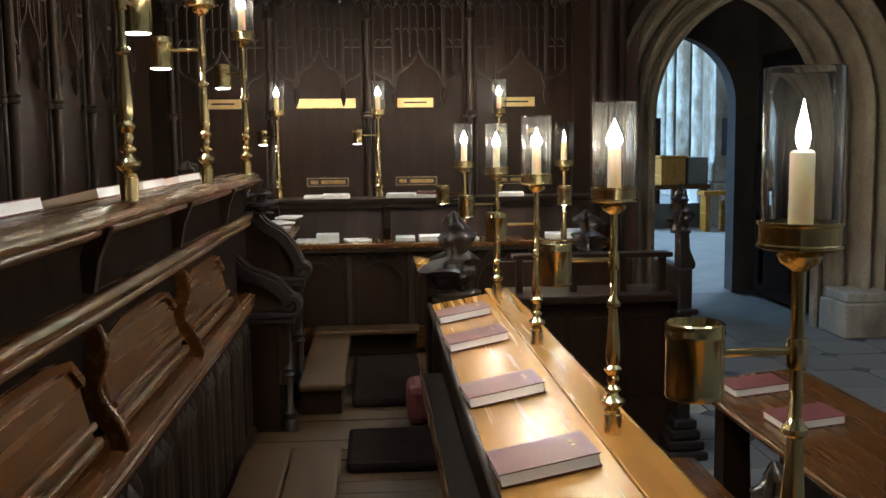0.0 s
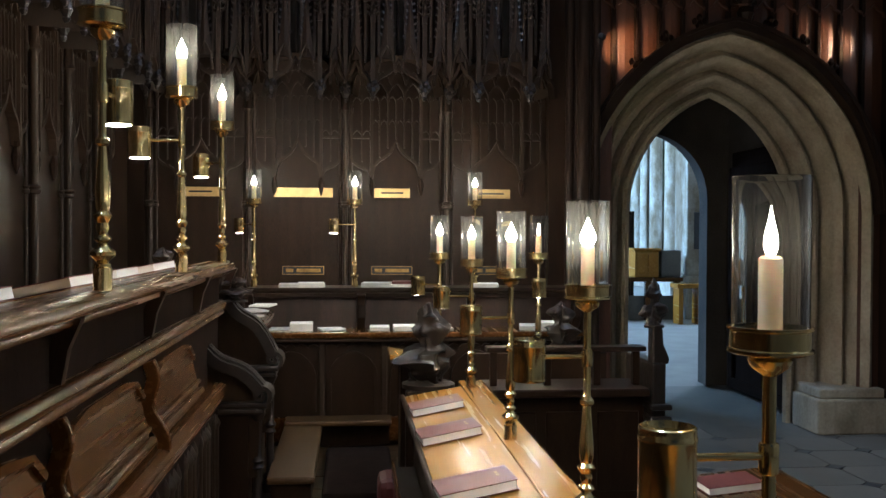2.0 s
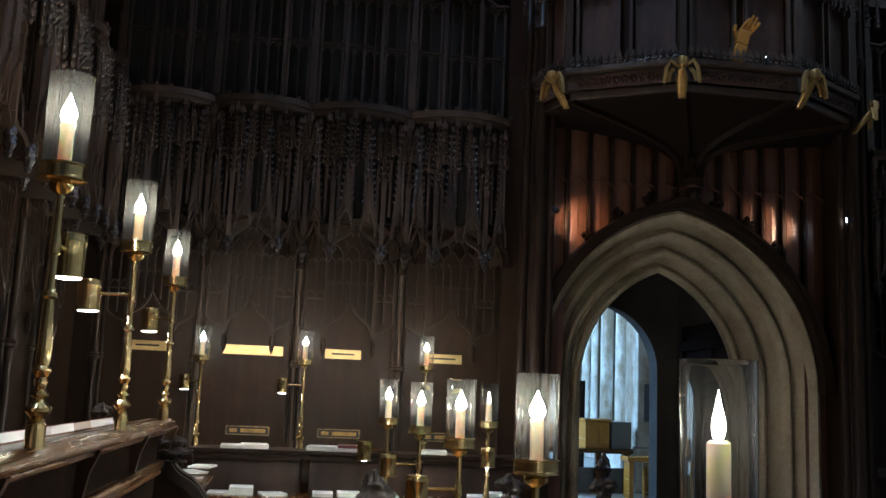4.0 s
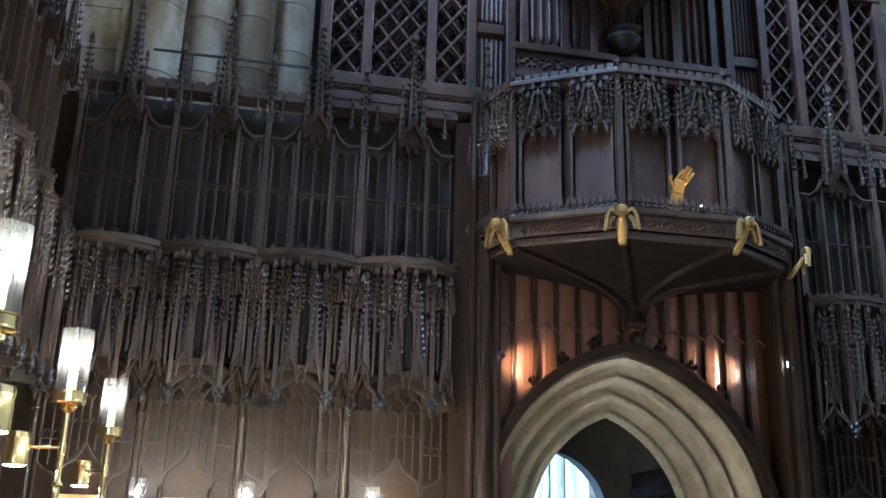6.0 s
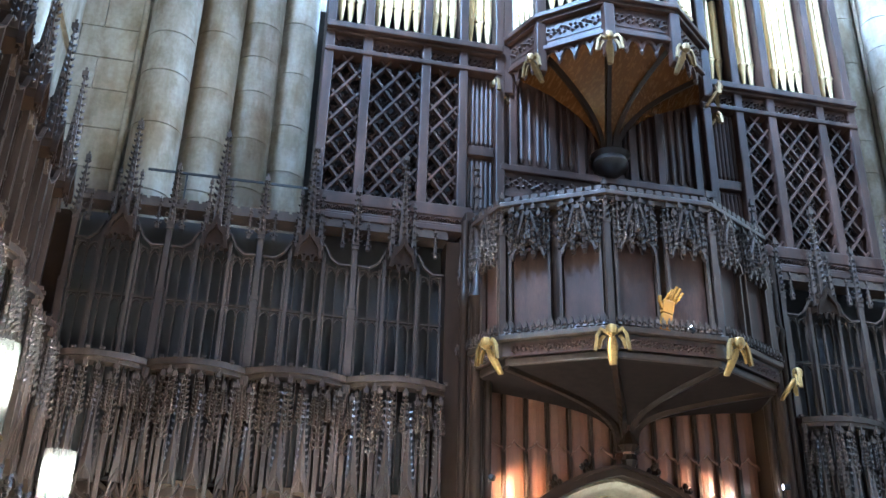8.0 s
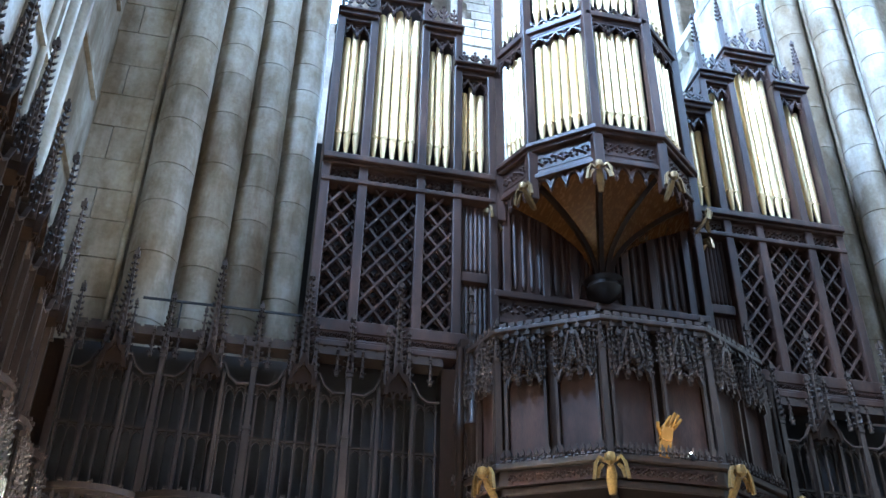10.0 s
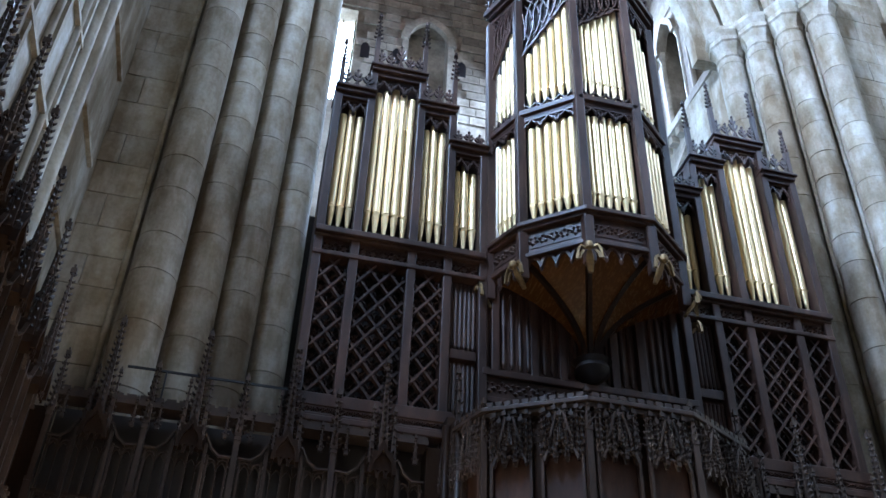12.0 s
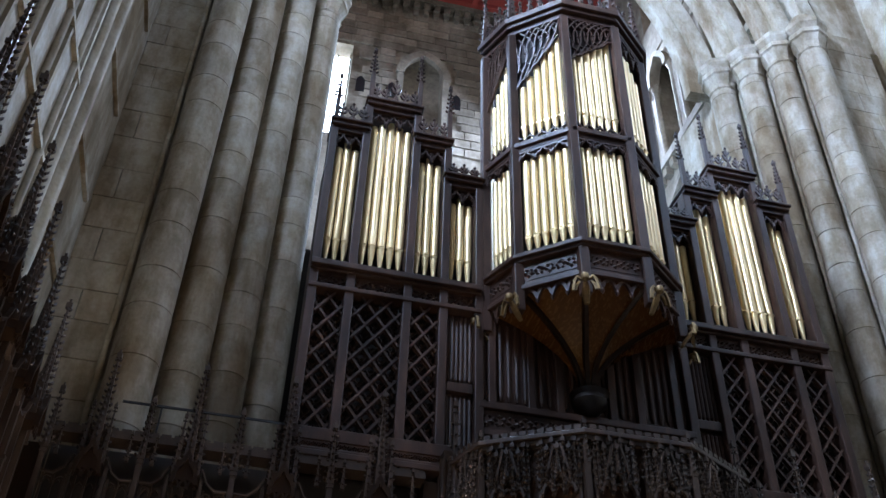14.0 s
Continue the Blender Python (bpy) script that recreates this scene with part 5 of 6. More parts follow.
for k, ((xa, ya), (xb, yb)) in enumerate(zip(oct_b, oct_b[1:])):
    L = math.hypot(xb - xa, yb - ya)
    m = Matrix.Translation((xa, ya, 0)) @ pose(0, 0, 0, 0, 0, math.degrees(math.atan2(yb - ya, xb - xa)))
    np_ = 2 if L > 0.6 else 1
    for j in range(np_):
        a, b = L * j / np_, L * (j + 1) / np_
        bm = boxes((a + 0.06, b - 0.06, -0.012, 0.0, 4.1, 4.75))
        bmesh.ops.transform(bm, matrix=m, verts=bm.verts)
        part("panel", bm, OAK_CASE, balcony, "smooth grey-brown oak panel", bevel=0.004)
        c = (a + b) / 2
        bm = bmesh.new()
        hw = (b - a) / 2 - 0.07
        bar(bm, [(x, -0.08, z) for x, z in ogee(c - hw, c + hw, 4.66, 4.84)], 0.018, 0.05)
        cusps(bm, c - hw, c + hw, 4.76, -0.08, 0.11, 3, 0.02)
        for q in range(7):
            f = (q - 3) / 3
            spike(bm, c + hw * f, -0.1 + 0.03 * abs(f), 4.68 + 0.13 * (1 - abs(f)) * (q % 2), 5.1 - 0.06 * (q % 2), 0.05 if q == 3 else 0.032, 7, None, 1.1)
        for f in (-0.8, 0.8):
            bar(bm, [(c + hw * f, -0.06, 4.72), (c + hw * f * 0.75, -0.1, 4.86), (c + hw * f * 0.25, -0.11, 5.06)], 0.016, 0.016)
        bmesh.ops.transform(bm, matrix=m, verts=bm.verts)
        part("hood", bm, OAK, balcony)
        bm = boxes((a + 0.07, b - 0.07, -0.05, -0.012, 4.78, 5.06))
        bmesh.ops.transform(bm, matrix=m, verts=bm.verts)
        part("hood_back", bm, OAK_DARK, balcony)
        for xs in ((a + 0.045, b - 0.045)):
            bm = bmesh.new()
            bar(bm, [(xs, -0.045, 4.05), (xs, -0.045, 4.8)], 0.022, 0.04)
            spike(bm, xs, -0.05, 4.8, 5.1, 0.035, 5)
            box(bm, xs - 0.016, xs + 0.016, -0.075, -0.03, 4.05, 4.15)
            bmesh.ops.transform(bm, matrix=m, verts=bm.verts)
            part("colonnette", bm, OAK, balcony)
    nn = round(L / 0.075)
    for j in range(nn):
        x = L * (j + 0.15) / nn
        bm = boxes((x, x + L / nn * 0.72, -0.09, -0.05, 5.18, 5.215))
        bmesh.ops.transform(bm, matrix=m, verts=bm.verts)
        part("crest_block", bm, OAK, balcony)
    bm = bmesh.new()
    nn = round(L / 0.05)
    for j in range(nn):
        x = L * (j + 0.5) / nn
        spike(bm, x, -0.1, 4.05, 4.1, 0.03, 1)
    bmesh.ops.transform(bm, matrix=m, verts=bm.verts)
    part("sill_cresting", bm, OAK, balcony)
    frieze(balcony, 0.05, L - 0.05, 3.88, 3.98, -0.065, "carved_frieze", m)
for (x, y), turn in zip(oct_b, (-90, -67, -22, 22, 67, 90)):
    sx, sy = math.sin(radians(turn)), -math.cos(radians(turn))
    bm = bmesh.new()
    bar(bm, [(x + sx * 0.05, y + sy * 0.05, 4.05), (x + sx * 0.05, y + sy * 0.05, 4.9)], 0.05, 0.05, (0, -1, 0.001))
    spike(bm, x + sx * 0.05, y + sy * 0.05, 4.9, 5.25, 0.06, 6)
    part("corner_post", bm, OAK, balcony)
    if abs(turn) < 80:
        winged_ornament(x + sx * 0.15, y + sy * 0.15, 3.95, turn, 0.9, "carvings on the balcony corners", GILT)

# carved wooden conducting palm on the balcony sill, lit warm
bm = bmesh.new()
box(bm, -0.03, 0.03, -0.015, 0.015, 0.0, 0.1)
box(bm, -0.035, 0.03, -0.016, 0.016, 0.1, 0.18)
for k, (dx, h) in enumerate(((-0.028, 0.25), (-0.008, 0.275), (0.012, 0.27), (0.03, 0.25))):
    bar(bm, [(dx * 0.9, 0, 0.17), (dx + 0.015, -0.01, 0.21), (dx + 0.035, -0.005, h)], 0.017, 0.018)
bar(bm, [(-0.03, -0.005, 0.12), (-0.058, -0.012, 0.16), (-0.06, -0.012, 0.19)], 0.018, 0.018)
palm = part("carved_palm", bm, OAK_DESK, None, bevel=0.005)
palm.matrix_basis = pose(AX - 0.1, BY - 0.08, 4.04, 0, 14, 0) @ Matrix.Scale(1.4, 4)
tagged(palm, "pale carved wooden palm standing on the balcony sill", "carving")

# small bright spot lamps tucked beside the doorway
def spot(x, y, z, target, power, label, wide=24):
    ob = thing("spot_lamp", label, "lamp", "spot lamps", at=(x, y, z))
    body = part("lamp_body", lathe(bmesh.new(), [(0.012, -0.05), (0.022, -0.045), (0.025, 0.0), (0.02, 0.003)], seg=12), IRON, ob)
    face = part("lamp_face", lathe(bmesh.new(), [(0.019, 0.004), (0.019, 0.007)], seg=12), SPOT_FACE, ob)
    ob.rotation_euler = (Vector(target) - Vector((x, y, z))).to_track_quat("Z", "Y").to_euler()
    data = bpy.data.lights.new("spot_beam", "SPOT")
    data.energy, data.color, data.spot_size, data.spot_blend, data.shadow_soft_size = power, (1.0, 0.58, 0.28), radians(wide), 0.9, 0.02
    lamp = new("spot_beam", data)
    lamp.matrix_world = look((x, y, z), target) @ Matrix.Translation((0, 0, -0.02))


spot(4.25, 6.88, 3.13, (3.66, 7.25, 3.08), 34, "small bright spot lamp beside the doorway post", 46)
spot(1.865, 6.92, 3.05, (2.16, 7.25, 3.03), 18, "small bright spot lamp beside the doorway post", 66)
spot(AX + 0.1, BY - 0.1, 4.08, (AX - 0.08, BY - 0.09, 4.25), 16.0, "small spot lamp on the balcony sill", 84)


# ---- desks and stalls near the walk ----
def extrude_y(profile, y0, y1):
    """A bar along y from a closed outline in x and z."""
    bm = bmesh.new()
    n = len(profile)
    solid(bm, [(x, y, z) for y in (y0, y1) for x, z in profile], [tuple(range(n)), tuple(range(2 * n - 1, n - 1, -1))] + [(k, n + k, n + (k + 1) % n, (k + 1) % n) for k in range(n)])
    return bm


def roll(cx, cz, r, n=10):
    return [(cx + r * math.cos(2 * math.pi * k / n), cz + r * math.sin(2 * math.pi * k / n)) for k in range(n)]


def roll_y(cx, cz, r, y0, y1):
    return extrude_y(roll(cx, cz, r), y0, y1)


# upper desk along the side stalls
D0, D1 = -1.6, 4.85
desk = thing("upper_choir_desk", "long dark oak choir desk with a worn moulded lip", "choir desk")
part("desk_shelf", extrude_y([(-0.595, 1.405), (-0.595, 1.43), (-0.62, 1.44), (-0.7, 1.44), (-0.7, 1.405)], D0, D1), OAK_STALL, desk, bevel=0.004)
part("desk_slope", extrude_y([(-0.702, 1.41), (-0.702, 1.44), (-1.05, 1.36), (-1.05, 1.33)], D0, D1), OAK_DESK, desk, "sloping book board")
part("lip", roll_y(-0.6, 1.412, 0.017, D0, D1), OAK_STALL, desk, smooth=50)
part("lip", roll_y(-0.622, 1.385, 0.014, D0, D1), OAK_STALL, desk, smooth=50)
# shade under the desk shelf is put into this panel's colour
part("front_panel", extrude_y([(-0.69, 0.85), (-0.69, 1.4), (-0.66, 1.4), (-0.66, 1.22), (-0.67, 0.85)], D0, D1 - 0.05), SHADED_OAK, desk)
part("rail", roll_y(-0.642, 1.222, 0.02, D0, D1 - 0.05), OAK_STALL, desk, smooth=50)
part("rail", roll_y(-0.648, 1.188, 0.015, D0, D1 - 0.05), OAK_STALL, desk, smooth=50)
part("rail", extrude_y([(-0.7, 1.16), (-0.7, 1.24), (-0.655, 1.24), (-0.665, 1.16)], D0, D1 - 0.05), OAK_STALL, desk)
for k in range(7):
    y = -0.7 + 0.95 * k
    bm = bmesh.new()
    bar(bm, [(-0.655, y, 1.25), (-0.64, y, 1.33), (-0.61, y, 1.4)], 0.04, 0.03, (0, 1, 0))
    part("bracket", bm, OAK_DARK, desk)
part("rear_panel", boxes((-1.04, -1.0, D0, D1, 0.5, 1.34)), OAK_DARK, desk)
platform = tagged(part("stall_platform", boxes((SX, -1.0, -1.6, 6.9, 0, 0.5), (SX, -0.7, 4.9, 6.9, 0, 0.35)), OAK_DARK), "raised dark oak platform under the side stalls", "platform", kind="structure")

# tip-up seats below it
bench = thing("tip_up_bench", "worn brown oak bench with raised tip-up seats and curved dividers", "bench")
B1 = 4.43
part("seat_ledge", extrude_y([(-0.69, 0.855), (-0.69, 0.89), (-0.6, 0.89), (-0.575, 0.88), (-0.57, 0.865), (-0.58, 0.85)], D0, B1), OAK_STALL, bench, bevel=0.004)
part("ledge_moulding", roll_y(-0.588, 0.838, 0.014, D0, B1), OAK_STALL, bench, smooth=50)
part("ledge_moulding", roll_y(-0.6, 0.812, 0.012, D0, B1), OAK_STALL, bench, smooth=50)
part("kick_panel", boxes((-0.68, -0.615, D0, B1, 0.2, 0.85)), SHADED_OAK, bench)
for k in range(84):
    y = D0 + 0.05 + k * 0.072
    if y < B1 - 0.04 and k % 5:
        r = 0.016 if k % 5 in (1, 4) else 0.023
        bm = lathe(bmesh.new(), [(0.005, 0.24), (r, 0.27), (r, 0.7), (r * 1.25, 0.71), (r * 1.25, 0.725), (0.008, 0.76)], -0.62, y, 10)
        part("linenfold", bm, OAK_BACK, bench, smooth=40)
part("kick_rail", boxes((-0.62, -0.59, D0, B1, 0.2, 0.25)), OAK_DARK, bench, bevel=0.006)
for k in range(6):
    y = -0.71 + 0.95 * k
    if y + 0.9 > B1 + 0.1:
        continue
    bm = bmesh.new()
    prof = []
    y0, y1 = y + 0.06, y + 0.86
    outline = [(y0, 0.0), (y1, 0.0), (y1, 0.7), (y1 - 0.05, 0.92), (y1 - 0.2, 1.0), (y0 + 0.22, 1.0), (y0 + 0.09, 0.93), (y0 + 0.02, 0.75)]
    lo, hi = Vector((-0.615, 0.905)), Vector((-0.665, 1.135))

    def on(f, out):
        p = lo.lerp(hi, f)
        return p.x + out, p.y

    vs = [(on(f, 0.0)[0], yy, on(f, 0.0)[1]) for yy, f in outline] + [(on(f, -0.02)[0], yy, on(f, -0.02)[1]) for yy, f in outline]
    m = len(outline)
    solid(bm, vs, [tuple(range(m)), tuple(range(2 * m - 1, m - 1, -1))] + [(j, (j + 1) % m, m + (j + 1) % m, m + j) for j in range(m)])
    part("tip_up_seat", bm, OAK_STALL, bench, bevel=0.006)
    bm = bmesh.new()
    bar(bm, [(on(f, 0.006)[0], yy, on(f, 0)[1]) for yy, f in outline[2:]], 0.02, 0.014, (1, 0, 0))
    part("seat_moulding", bm, OAK_STALL, bench)
    for f, r in ((0.14, 0.014), (0.3, 0.009)):
        part("seat_moulding", roll_y(on(f, 0.008)[0], on(f, 0)[1], r, y0 + 0.01, y1 - 0.01), OAK_STALL, bench, smooth=50)
    bm = bmesh.new()
    curve = [(-0.648 + 0.016 * math.sin(q * 0.9) + 0.045 * (q / 10) ** 2, y, 1.17 - 0.285 * q / 10) for q in range(11)]
    bar(bm, curve, 0.045, 0.026, (0, 1, 0))
    part("divider", bm, OAK_STALL, bench, bevel=0.006)


# scrolled stall ends
def scroll_end(y, top, low, x_out, label):
    ob = thing("stall_end", label, "stall end", "scrolled stall ends")
    xa = x_out
    path = [(xa - 0.27 + 0.29 * f, top - (top - low) * (f + 0.1 * math.sin(2 * math.pi * f))) for f in (0, 0.1, 0.2, 0.3, 0.4, 0.5, 0.6, 0.7, 0.8, 0.9, 1.0)]
    for k in range(4):
        bm = bmesh.new()
        bar(bm, [(x, y - 0.09 + k * 0.045, z + (0.012 if k in (1, 2) else 0)) for x, z in path], 0.05, 0.036, (0, 1, 0))
        part("scroll_ridge", bm, CARVED, ob, smooth=50)
    bm = extrude_y([(xa - 0.3, low - 0.4), (xa - 0.3, top)] + [(x - 0.005, z - 0.02) for x, z in path] + [(xa, low - 0.4)], y - 0.07, y + 0.07)
    part("side_panel", bm, OAK_DARK, ob)
    bm = bmesh.new()
    bar(bm, [(xa + 0.02 + (0.05 - 0.0026 * k) * math.cos(0.5 * k - 1.2), y - 0.03, low - 0.01 + (0.05 - 0.0026 * k) * math.sin(0.5 * k - 1.2)) for k in range(18)], 0.02, 0.15)
    part("volute", bm, CARVED, ob, smooth=50)
    part("cap_moulding", boxes((xa - 0.28, xa + 0.05, y - 0.11, y + 0.11, low - 0.07, low - 0.04), (xa - 0.28, xa + 0.035, y - 0.1, y + 0.1, low - 0.1, low - 0.07)), CARVED, ob, bevel=0.01)
    part("base_panel", boxes((xa - 0.3, xa - 0.04, y - 0.08, y + 0.08, 0.2, low - 0.1)), OAK_DARK, ob)
    h = low - 0.3
    prof = [(0.045, 0.2), (0.045, 0.24), (0.03, 0.26), (0.036, 0.29), (0.022, 0.31), (0.02, 0.2 + h * 0.5), (0.032, 0.2 + h * 0.52), (0.022, 0.2 + h * 0.55), (0.034, 0.2 + h * 0.58), (0.02, 0.2 + h * 0.62), (0.02, low - 0.14), (0.04, low - 0.1)]
    part("shaft", lathe(bmesh.new(), prof, xa, y - 0.05, 10), CARVED, ob, smooth=40)
    return ob


scroll_end(4.56, 1.06, 0.83, -0.44, "black oak stall end with a ridged scrolled arm")
scroll_end(5.14, 1.32, 0.92, -0.43, "tall black oak stall end with a ridged scrolled arm and volute")


# carved finials on stall ends
def poppyhead(x, y, z0, h, w, label, body=True, seed=1):
    ob = thing("poppyhead", label, "carved finial", "carved stall finials")
    bm = bmesh.new()
    outline = ((0.0, 0.5), (0.05, 0.5), (0.09, 0.3), (0.2, 0.36), (0.32, 0.5), (0.44, 0.42), (0.52, 0.2), (0.6, 0.26), (0.72, 0.36), (0.84, 0.24), (0.93, 0.14), (1.0, 0.03))
    prof = []
    for (fa, ra), (fb, rb) in zip(outline, outline[1:]):
        prof += [(w * (ra + (rb - ra) * q / 5), z0 + h * (fa + (fb - fa) * q / 5)) for q in range(5)]
    lathe(bm, prof + [(w * 0.02, z0 + h)], x, y, 30)
    for v in bm.verts:
        d = Vector((v.co.x - x, v.co.y - y, 0))
        f = (v.co.z - z0) / h
        if f > 0.08:
            q = (v.co + Vector((seed * 3.1, 0, 0))) * (1.9 / w)
            k = 1 + 0.75 * noise.noise(q) + 0.55 * noise.noise(q * 2.6) + 0.22 * math.cos(6 * math.atan2(d.y, d.x) + f * 9)
            v.co.x, v.co.y = x + d.x * max(0.35, k), y + d.y * max(0.35, k) * 0.75
            v.co.z += 0.12 * w * noise.noise(q * 2.1 + Vector((9, 4, 2)))
    part("carved_leafwork", bm, CARVED, ob, smooth=50)
    return ob


poppyhead(0.39, 4.78, 0.8, 0.42, 0.27, "black carved oak finial on the middle desk end", seed=2)
poppyhead(-0.62, 5.02, 1.22, 0.14, 0.16, "small knotted carved oak finial on a stall end", seed=3)
poppyhead(-0.92, 4.75, 1.34, 0.17, 0.13, "small dark carved oak finial behind the upper desk", seed=4)
poppyhead(0.615, 1.42, 0.86, 0.2, 0.11, "small glossy carved oak finial beside the desk", seed=6)

# passage floor
passage = tagged(part("floor_passage", boxes((-0.62, 0.32, -1.6, 6.3, 0, 0.17)), OAK_DARK), "raised boarded passage floor between the desks", "floor", kind="structure")
k = 0
y = -1.2
rnd = random.Random(5)
while y < 6.0:
    w = 0.13 + rnd.random() * 0.05
    part("plank", boxes((-0.6, 0.3, y, y + w - 0.006, 0.172, 0.2 + rnd.random() * 0.003)), PLANK, passage)
    y += w
step = thing("kneeling_bench", "low worn oak kneeling bench on the passage floor", "kneeler", "kneeling benches")
part("top_board", boxes((-0.57, -0.38, 0.6, 3.95, 0.27, 0.3), (-0.375, -0.17, 0.6, 3.95, 0.27, 0.3)), PLANK, step, bevel=0.012)
part("support", boxes((-0.56, -0.2, 0.7, 0.76, 0.2, 0.27), (-0.56, -0.2, 3.8, 3.86, 0.2, 0.27), (-0.56, -0.2, 2.3, 2.36, 0.2, 0.27)), OAK_DARK, step)
step = thing("kneeling_bench", "low worn oak step before the end stalls", "kneeler", "kneeling benches")
part("top_board", boxes((-0.42, -0.18, 4.72, 6.0, 0.33, 0.365)), PLANK, step, bevel=0.012)
part("top_board", boxes((-0.42, 0.26, 6.02, 6.22, 0.35, 0.385)), PLANK, step, bevel=0.012)
part("support", boxes((-0.4, -0.2, 4.76, 6.2, 0.2, 0.33), (-0.2, 0.25, 6.14, 6.2, 0.2, 0.35)), OAK_DARK, step)
# low dark slabs added where shade lies across the boards
for y0, y1 in ((3.85, 4.35), (4.85, 5.9)):
    kn = part("long_kneeler", boxes((-0.15, 0.24, y0, y1, 0.2, 0.25)), SHADED_OAK, bevel=0.02)
    tagged(kn, "long dark slab added for shade on the passage floor", "kneeler", "padded kneelers")
hassock = part("hassock", boxes((0.13, 0.24, 4.5, 4.75, 0.2, 0.4)), COVER, bevel=0.04)
tagged(hassock, "dark red padded hassock on the passage floor", "hassock")


# return stalls against the screen
def blind_arch_panel(parent, x0, x1, y, z0, z1):
    part("panel", boxes((x0, x1, y, y + 0.03, z0, z1)), OAK_DARK, parent)
    bm = bmesh.new()
    c, h = (x0 + x1) / 2, (x1 - x0) / 2 - 0.03
    bar(bm, [(x, y - 0.012, z) for x, z in arch(h, z1 - 0.26, z1 - 0.08, 8, c)], 0.022, 0.024)
    bar(bm, [(c - h, y - 0.012, z0 + 0.02), (c - h, y - 0.012, z1 - 0.26)], 0.022, 0.024)
    bar(bm, [(c + h, y - 0.012, z0 + 0.02), (c + h, y - 0.012, z1 - 0.26)], 0.022, 0.024)
    for k in range(5):
        bar(bm, [(xx, y - 0.012, zz) for xx, zz in arch((x1 - x0) / 10, z1 - 0.07, z1 - 0.03, 3, x0 + (x1 - x0) * (k + 0.5) / 5)], 0.012, 0.02)
    part("blind_arch", bm, OAK_DARK, parent)


ret = thing("return_stall_desk", "dark oak desk with blind arches before the screen stalls", "choir desk")
for x in (-0.6, -0.19, 0.22, 0.63, 1.04):
    blind_arch_panel(ret, x + 0.02, x + 0.39, 6.3, 0.36, 0.87)
    part("stile", boxes((x - 0.02, x + 0.02, 6.28, 6.335, 0.2, 0.87)), OAK_BACK, ret, bevel=0.005)
part("plinth", boxes((-0.62, 1.5, 6.27, 6.34, 0.2, 0.36)), OAK_STALL, ret, bevel=0.008)
part("desktop", boxes((-0.66, 1.56, 6.2, 6.52, 0.895, 0.93)), OAK_STALL, ret, bevel=0.01)
part("desk_moulding", boxes((-0.64, 1.54, 6.225, 6.3, 0.865, 0.895)), OAK_BACK, ret, bevel=0.01)
up = thing("return_stall_upper_desk", "dark oak upper desk and seat backs before the screen", "choir desk")
part("desktop", boxes((-0.72, 1.64, 6.58, 6.92, 1.165, 1.2)), OAK_DARK, up, bevel=0.01)
part("desk_moulding", boxes((-0.72, 1.64, 6.585, 6.6, 1.13, 1.165)), OAK_DARK, up, bevel=0.006)
part("seat_back", boxes((-0.7, 1.62, 6.66, 6.7, 0.6, 1.165)), OAK_CASE, up)
for x in (-0.7, 0.07, 0.84, 1.6):
    bm = bmesh.new()
    bar(bm, [(x, 6.66, 0.93), (x, 6.6, 1.0), (x, 6.62, 1.08), (x, 6.585, 1.165)], 0.07, 0.06, (1, 0, 0))
    part("divider", bm, OAK_DARK, up, bevel=0.01)
tagged(part("return_platform", boxes((SX, 1.62, 6.34, 7.2, 0, 0.45)), OAK_DARK), "raised oak platform under the screen stalls", "platform", kind="structure")

# middle desk with its books
mid = thing("middle_choir_desk", "polished golden oak choir desk with hymn books", "choir desk")
M0, M1 = -0.9, 4.72
part("desk_slope", extrude_y([(0.25, 0.765), (0.25, 0.79), (0.535, 0.84), (0.535, 0.81)], M0, M1 - 0.16), OAK_DESK, mid, "sloping polished book board", bevel=0.004)
part("candle_strip", extrude_y([(0.5365, 0.805), (0.5365, 0.842), (0.655, 0.842), (0.672, 0.83), (0.66, 0.805)], M0, M1), OAK_DESK, mid, bevel=0.005)
part("lip", roll_y(0.247, 0.79, 0.012, M0, M1 - 0.16), OAK_DARK, mid, smooth=50)
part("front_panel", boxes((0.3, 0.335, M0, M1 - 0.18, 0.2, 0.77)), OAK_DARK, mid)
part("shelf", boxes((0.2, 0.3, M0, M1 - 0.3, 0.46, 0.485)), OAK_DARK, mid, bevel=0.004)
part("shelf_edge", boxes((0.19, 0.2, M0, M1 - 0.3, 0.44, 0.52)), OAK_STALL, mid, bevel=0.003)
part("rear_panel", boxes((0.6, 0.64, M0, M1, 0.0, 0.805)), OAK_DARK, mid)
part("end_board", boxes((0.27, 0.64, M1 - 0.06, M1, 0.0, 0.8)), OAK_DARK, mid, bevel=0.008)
side = part("side_shelf", extrude_y([(0.2, 0.925), (0.2, 0.95), (0.42, 0.9), (0.42, 0.875)], 4.9, 5.28), OAK_DESK, None, bevel=0.004)
tagged(side, "small sloping worn oak book board by the desk end", "shelf")
tagged(part("shelf_post", boxes((0.26, 0.36, 4.98, 5.2, 0.0, 0.885)), OAK_DARK, bevel=0.008), "dark oak post under the small book board", "post")


